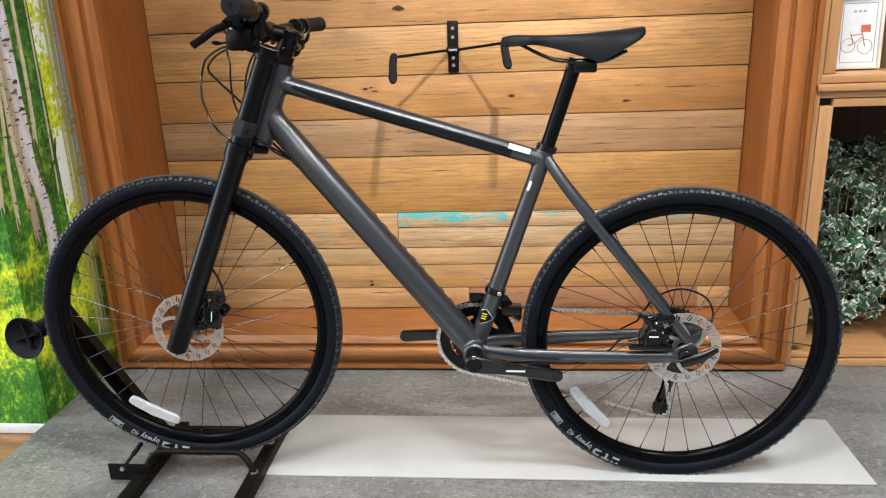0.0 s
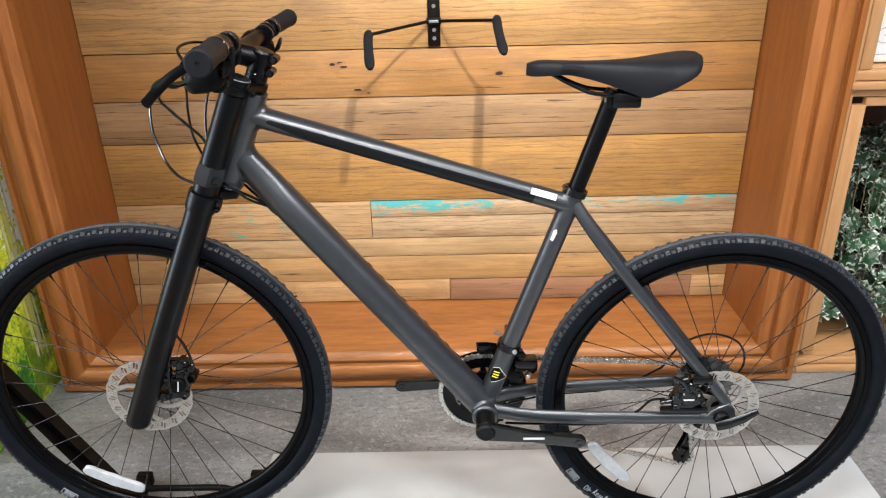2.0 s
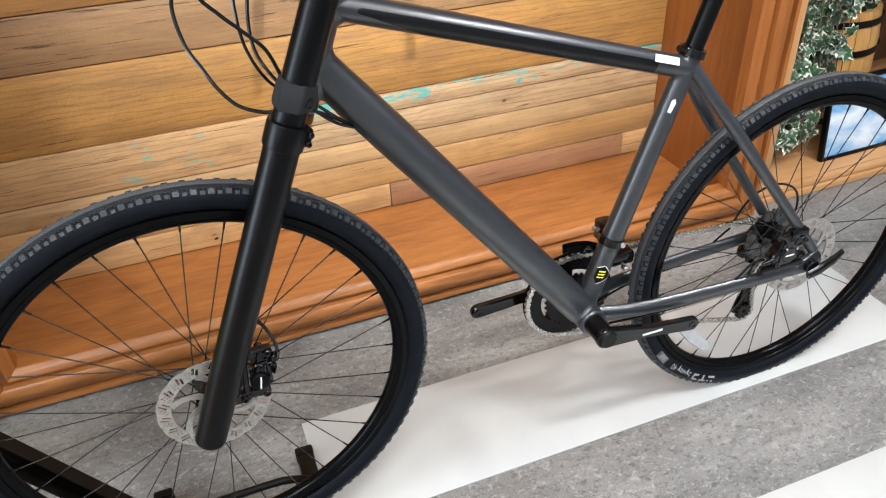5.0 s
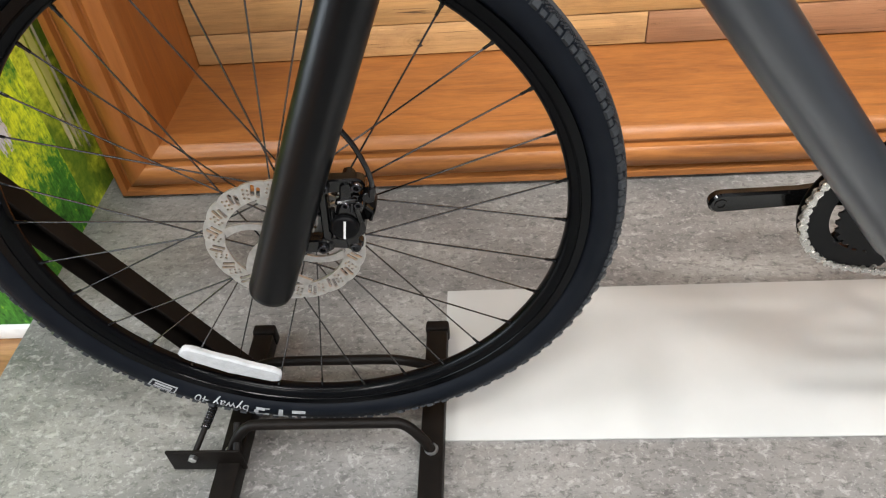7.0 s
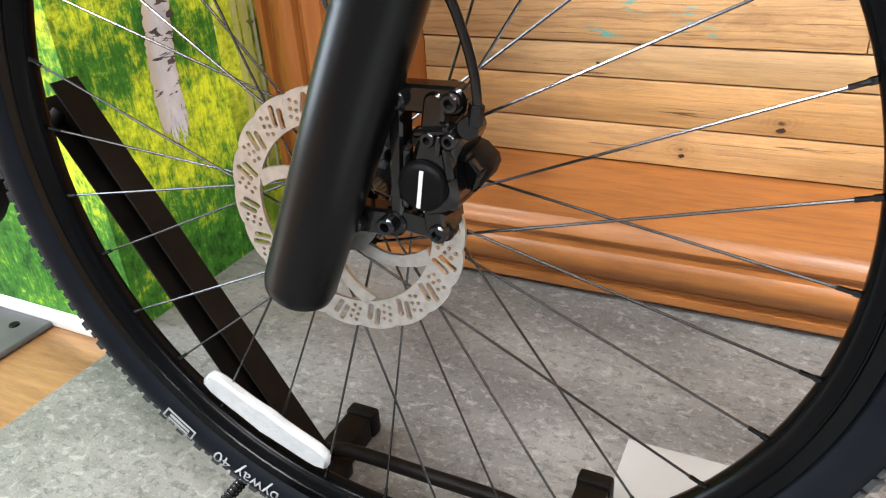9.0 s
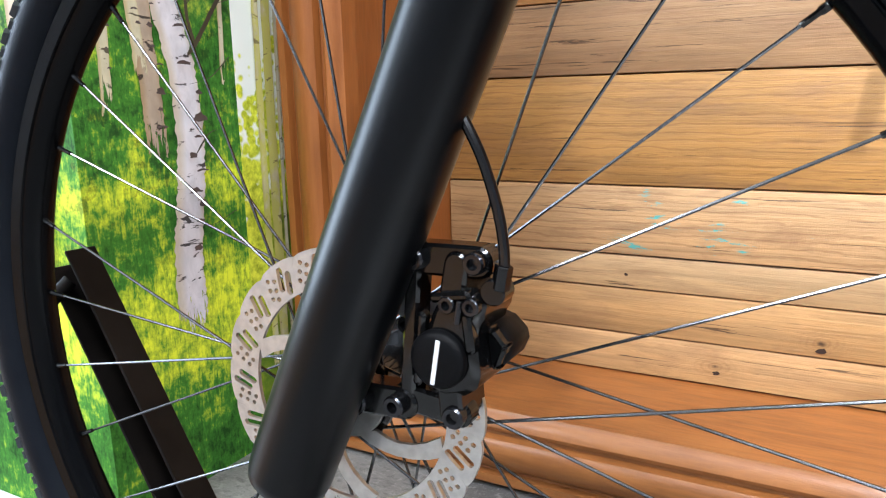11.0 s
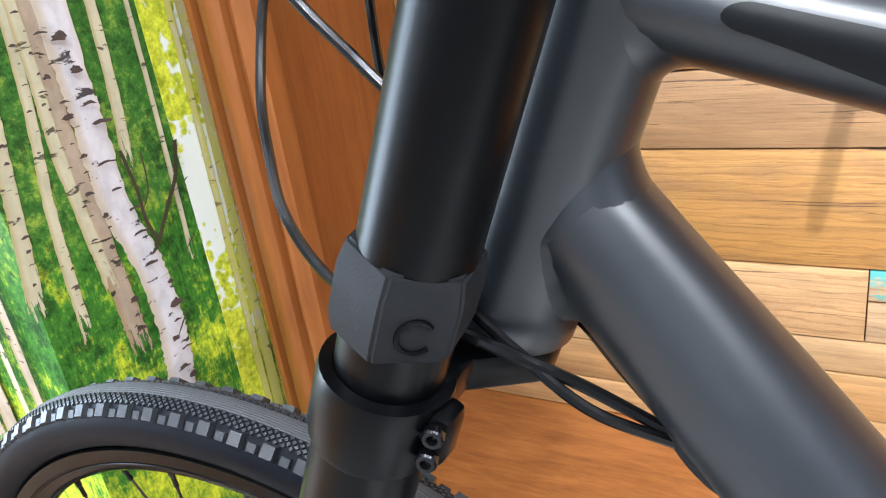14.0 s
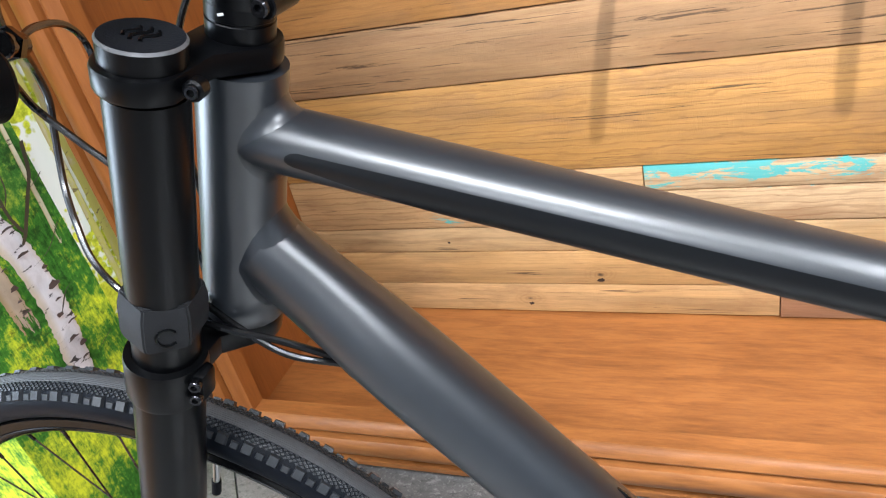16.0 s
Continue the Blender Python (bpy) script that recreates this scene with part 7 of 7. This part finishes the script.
def flat_ring(cx, cy, r, w):
    return lathe([(r - w, 0.0022), (r + w, 0.0022), (r + w, 0.003), (r - w, 0.003)], 28, PM @ Matrix.Translation((cx, cy, 0)), True)


part("printed_wheel", flat_ring(0.020, -0.038, 0.020, 0.0010), M_GREYP, card)
part("printed_wheel", flat_ring(-0.026, -0.034, 0.019, 0.0010), M_GREYP, card)
part("printed_basket", box((0.006, 0.002, 0.0022), (0.032, 0.022, 0.003), 0, None, PM), M_RED, card)
part("printed_bike_frame", joined(*[sweep([PM @ Vector((x0, y0, 0.0026)), PM @ Vector((x1, y1, 0.0026))], 0.0012, 6) for x0, y0, x1, y1 in ((0.02, -0.038, 0.008, 0.01), (0.012, -0.012, -0.012, -0.03), (-0.012, -0.03, -0.026, -0.034), (-0.012, -0.03, -0.022, 0.0), (-0.02, -0.006, 0.01, -0.004))]), M_RED, card)
for k in range(3):
    part("printed_line", box((-0.018 + 0.013 * k, 0.056, 0.0022), (-0.010 + 0.013 * k, 0.062, 0.003), 0, None, PM), M_GREYP, card)

# books beside it
for k, (w, h, c) in enumerate(((0.035, 0.22, (0.5, 0.36, 0.2)), (0.05, 0.19, (0.12, 0.05, 0.03)), (0.042, 0.23, (0.58, 0.46, 0.28)), (0.03, 0.2, (0.16, 0.2, 0.1)))):
    x = 1.47 + 0.056 * k
    bk = thing("book", (x, 2.5, 0.90), ("tan", "dark brown", "straw-coloured", "dull green")[k] + " old hardback book standing on the cabinet shelf", "book", "books on the shelf")
    part("cover", joined(box((x, 2.44, 0.9005), (x + 0.003, 2.58, 0.90 + h), 0.001), box((x + w - 0.003, 2.44, 0.9005), (x + w, 2.58, 0.90 + h), 0.001), box((x + 0.003, 2.44, 0.9005), (x + w - 0.003, 2.444, 0.90 + h), 0.001)), material("book_cloth", c, 0.7, 0.0, None, 60, 0.1, 600), bk)
    part("pages", box((x + 0.0035, 2.4445, 0.903), (x + w - 0.0035, 2.576, 0.897 + h)), M_CREAM, bk)

# sky-blue picture leaning in the lower compartment
def sky_print():
    m = bpy.data.materials.new("blue_sky_print")
    m.use_nodes = True
    links = m.node_tree.links
    bsdf = m.node_tree.nodes["Principled BSDF"]
    bsdf.inputs["Roughness"].default_value = 0.25
    geo = node(m, "NewGeometry")
    mp = node(m, "Mapping", Scale=(3, 3, 9))
    links.new(geo.outputs["Position"], mp.inputs["Vector"])
    n = node(m, "TexNoise", Scale=1.4, Detail=6.0, Distortion=0.6)
    links.new(mp.outputs["Vector"], n.inputs["Vector"])
    ramp = node(m, "ValToRGB")
    r = ramp.color_ramp
    r.elements[0].position, r.elements[0].color = 0.36, (0.08, 0.32, 0.62, 1)
    r.elements[1].position, r.elements[1].color = 0.62, (0.72, 0.78, 0.82, 1)
    links.new(n.outputs["Fac"], ramp.inputs["Fac"])
    links.new(ramp.outputs["Color"], bsdf.inputs["Base Color"])
    return m


poster = thing("framed_poster", (1.75, 2.45, 0.046), "black-framed print of pale blue sky and snow", "picture")
BM = axes((1.74, 2.43, 0.046), (1, 0.02, 0), (0, 0.12, 1))
part("poster_frame", joined(box((-0.15, 0.0, -0.01), (-0.138, 0.27, 0.008), 0.001, None, BM), box((0.138, 0.0, -0.01), (0.15, 0.27, 0.008), 0.001, None, BM), box((-0.138, 0.258, -0.01), (0.138, 0.27, 0.008), 0.001, None, BM), box((-0.138, 0.0, -0.01), (0.138, 0.012, 0.008), 0.001, None, BM)), M_BLACK, poster)
part("poster_print", box((-0.138, 0.012, -0.006), (0.138, 0.258, 0.003), 0, None, BM), sky_print(), poster)

# wooden tub with black hoops
M_TUB = wood("honey_stave", (0.6, 0.33, 0.1), (0.42, 0.2, 0.05), 0.4, (10, 10, 1.5), 0.3)
tub = thing("barrel_planter", (1.78, 2.72, 0.046), "honey-coloured wooden barrel planter with black iron hoops", "planter")
for k in range(18):
    a0, a1 = 2 * math.pi * k / 18 + 0.008, 2 * math.pi * (k + 1) / 18 - 0.008
    bm = bmesh.new()
    rows = []
    for h in (0.0, 0.11, 0.22, 0.33, 0.43):
        r = 0.15 + 0.03 * math.sin(math.pi * min(1, h / 0.5))
        rows.append([bm.verts.new((1.78 + q * math.cos(a), 2.72 + q * math.sin(a), 0.047 + h)) for q, a in ((r, a0), (r + 0.001, (a0 + a1) / 2), (r, a1), (r - 0.014, a1), (r - 0.014, a0))])
    for r0, r1 in zip(rows, rows[1:]):
        for i in range(5):
            bm.faces.new((r0[i], r0[(i + 1) % 5], r1[(i + 1) % 5], r1[i]))
    bm.faces.new(rows[0][::-1])
    bm.faces.new(rows[-1])
    part("stave", bm, M_TUB, tub)
for h in (0.05, 0.29, 0.385):
    r = 0.153 + 0.03 * math.sin(math.pi * min(1, h / 0.5))
    part("hoop", lathe([(r - 0.001, 0.047 + h), (r + 0.002, 0.047 + h), (r + 0.002, 0.069 + h), (r - 0.001, 0.069 + h)], 40, Matrix.Translation((1.78, 2.72, 0)), True), M_STAND, tub)

# trailing variegated ivy
def leaf_material():
    m = bpy.data.materials.new("variegated_ivy")
    m.use_nodes = True
    links = m.node_tree.links
    bsdf = m.node_tree.nodes["Principled BSDF"]
    bsdf.inputs["Roughness"].default_value = 0.4
    at = m.node_tree.nodes.new("ShaderNodeAttribute")
    at.attribute_name = "rim"
    geo = node(m, "NewGeometry")
    n = node(m, "TexNoise", Scale=90.0, Detail=3.0)
    links.new(geo.outputs["Position"], n.inputs["Vector"])
    add = node(m, "Math")
    add.operation = "MULTIPLY_ADD"
    links.new(n.outputs["Fac"], add.inputs[0])
    add.inputs[1].default_value = 0.5
    links.new(at.outputs["Fac"], add.inputs[2])
    ramp = node(m, "ValToRGB")
    r = ramp.color_ramp
    r.elements[0].position, r.elements[0].color = 0.90, (0.018, 0.06, 0.022, 1)
    r.elements[1].position, r.elements[1].color = 1.08, (0.62, 0.64, 0.52, 1)
    r.elements[1].position = 1.0
    links.new(add.outputs["Value"], ramp.inputs["Fac"])
    hue = node(m, "HueSaturation")
    val = node(m, "MapRange")
    val.inputs["To Min"].default_value, val.inputs["To Max"].default_value = 0.35, 1.5
    links.new(geo.outputs["Random Per Island"], val.inputs["Value"])
    links.new(val.outputs["Result"], hue.inputs["Value"])
    links.new(ramp.outputs["Color"], hue.inputs["Color"])
    links.new(hue.outputs["Color"], bsdf.inputs["Base Color"])
    return m


def ivy_mesh():
    """Lobed leaves, folded along the rib, scattered over a hanging cascade."""
    rnd = random.Random(11)
    lobes = [(0, 0), (0.28, -0.18), (0.55, 0.1), (0.36, 0.3), (0.5, 0.62), (0.2, 0.6), (0.0, 1.0), (-0.2, 0.6), (-0.5, 0.62), (-0.36, 0.3), (-0.55, 0.1), (-0.28, -0.18)]
    verts, faces, rim = [], [], []
    for k in range(460):
        t = rnd.random()
        if t < 0.72:
            x = 1.32 + 0.30 * rnd.random() ** 0.9
            z = 0.10 + 0.50 * rnd.random() - 0.25 * max(0, x - 1.5)
            y = 2.44 + 0.16 * rnd.random() + 0.10 * (z > 0.45)
        else:
            x = 1.34 + 0.62 * rnd.random()
            z = 0.47 + 0.20 * rnd.random()
            y = 2.52 + 0.3 * rnd.random()
        if x > 1.575 and z < 0.33:
            z += 0.30
        size = 0.034 + 0.030 * rnd.random()
        n = Vector((rnd.uniform(-0.9, 0.5), -1.0, rnd.uniform(-0.3, 1.1))).normalized()
        m = Matrix.Translation((x, y, z)) @ n.to_track_quat("Z", "Y").to_matrix().to_4x4() @ Matrix.Rotation(rnd.uniform(0, 6.28), 4, "Z")
        base = len(verts)
        mid = [(0, 0.15), (0, 0.5)]
        for px, py in lobes:
            verts.append(m @ Vector((px * size, (py - 0.3) * size, -abs(px) * size * 0.35 + 0.1 * size * math.sin(py * 4))))
            rim.append(0.72)
        verts.append(m @ Vector((0, 0.05 * size, 0.06 * size)))
        rim.append(0.32 + 0.25 * rnd.random())
        c = base + 12
        for i in range(12):
            faces.append((base + i, base + (i + 1) % 12, c))
    me = bpy.data.meshes.new("foliage")
    me.from_pydata([tuple(v) for v in verts], [], faces)
    at = me.attributes.new("rim", "FLOAT", "POINT")
    at.data.foreach_set("value", rim)
    me.materials.append(leaf_material())
    return me


ivy = thing("trailing_ivy", (1.45, 2.55, 0.046), "variegated green and cream ivy trailing from the cabinet", "plant")
tagged(attach(new("foliage", ivy_mesh()), ivy), kind="stuff")
M_STEM = material("ivy_stem", (0.1, 0.08, 0.03), 0.6)
rnd = random.Random(5)
for k in range(14):
    x = 1.34 + 0.024 * k
    part("stem", sweep(spline([(1.5 + 0.02 * rnd.random(), 2.66, 0.55), (x + 0.03, 2.56, 0.56 + 0.06 * rnd.random()), (x, 2.50, 0.42), (x + 0.02 * rnd.random(), 2.49, 0.25), (x + 0.03 * rnd.random(), 2.5, 0.10)], 6), 0.0018, 6), M_STEM, ivy)
part("pot", lathe([(0, 0.046), (0.06, 0.046), (0.085, 0.38), (0.092, 0.385), (0.092, 0.41), (0.08, 0.41), (0.075, 0.38), (0, 0.37)], 30, Matrix.Translation((1.46, 2.66, 0.0006))), M_STAND, ivy)

# grey steel base plate on the shop floor
base_plate = thing("floor_plate", (-1.3, 1.86, LOW), "flat dark grey steel base plate on the shop floor", "plate")
part("sheet", box((-1.75, 1.55, LOW), (-1.185, 1.958, LOW + 0.012), 0.004, None), material("grey_painted_steel", (0.12, 0.12, 0.125), 0.45, 0.2, (0.09, 0.09, 0.095), 20), base_plate)
part("bolt_head", rod((-1.235, 1.925, LOW + 0.011), (-1.235, 1.925, LOW + 0.0145), 0.009, 14), M_BLACK, base_plate)

# ---- lamps under the ceiling ----
M_GLOW = bpy.data.materials.new("lamp_diffuser")
M_GLOW.use_nodes = True
M_GLOW.node_tree.nodes["Principled BSDF"].inputs["Emission Color"].default_value = (1, 0.96, 0.91, 1)
M_GLOW.node_tree.nodes["Principled BSDF"].inputs["Emission Strength"].default_value = 3.0
for lx, ly, lsx, lsy, lw in LAMPS:
    fit = thing("ceiling_light", (lx, ly, ROOM_TOP - 0.04), "white ceiling light panel in a slim frame", "lamp", "ceiling lights")
    part("light_frame", joined(box((lx - lsx / 2 - 0.03, ly - lsy / 2 - 0.03, ROOM_TOP - 0.055), (lx - lsx / 2, ly + lsy / 2 + 0.03, ROOM_TOP - 0.001), 0.003), box((lx + lsx / 2, ly - lsy / 2 - 0.03, ROOM_TOP - 0.055), (lx + lsx / 2 + 0.03, ly + lsy / 2 + 0.03, ROOM_TOP - 0.001), 0.003), box((lx - lsx / 2, ly - lsy / 2 - 0.03, ROOM_TOP - 0.055), (lx + lsx / 2, ly - lsy / 2, ROOM_TOP - 0.001), 0.003), box((lx - lsx / 2, ly + lsy / 2, ROOM_TOP - 0.055), (lx + lsx / 2, ly + lsy / 2 + 0.03, ROOM_TOP - 0.001), 0.003)), M_CEIL, fit)
    part("diffuser", box((lx - lsx / 2, ly - lsy / 2, ROOM_TOP - 0.05), (lx + lsx / 2, ly + lsy / 2, ROOM_TOP - 0.04)), M_GLOW, fit)
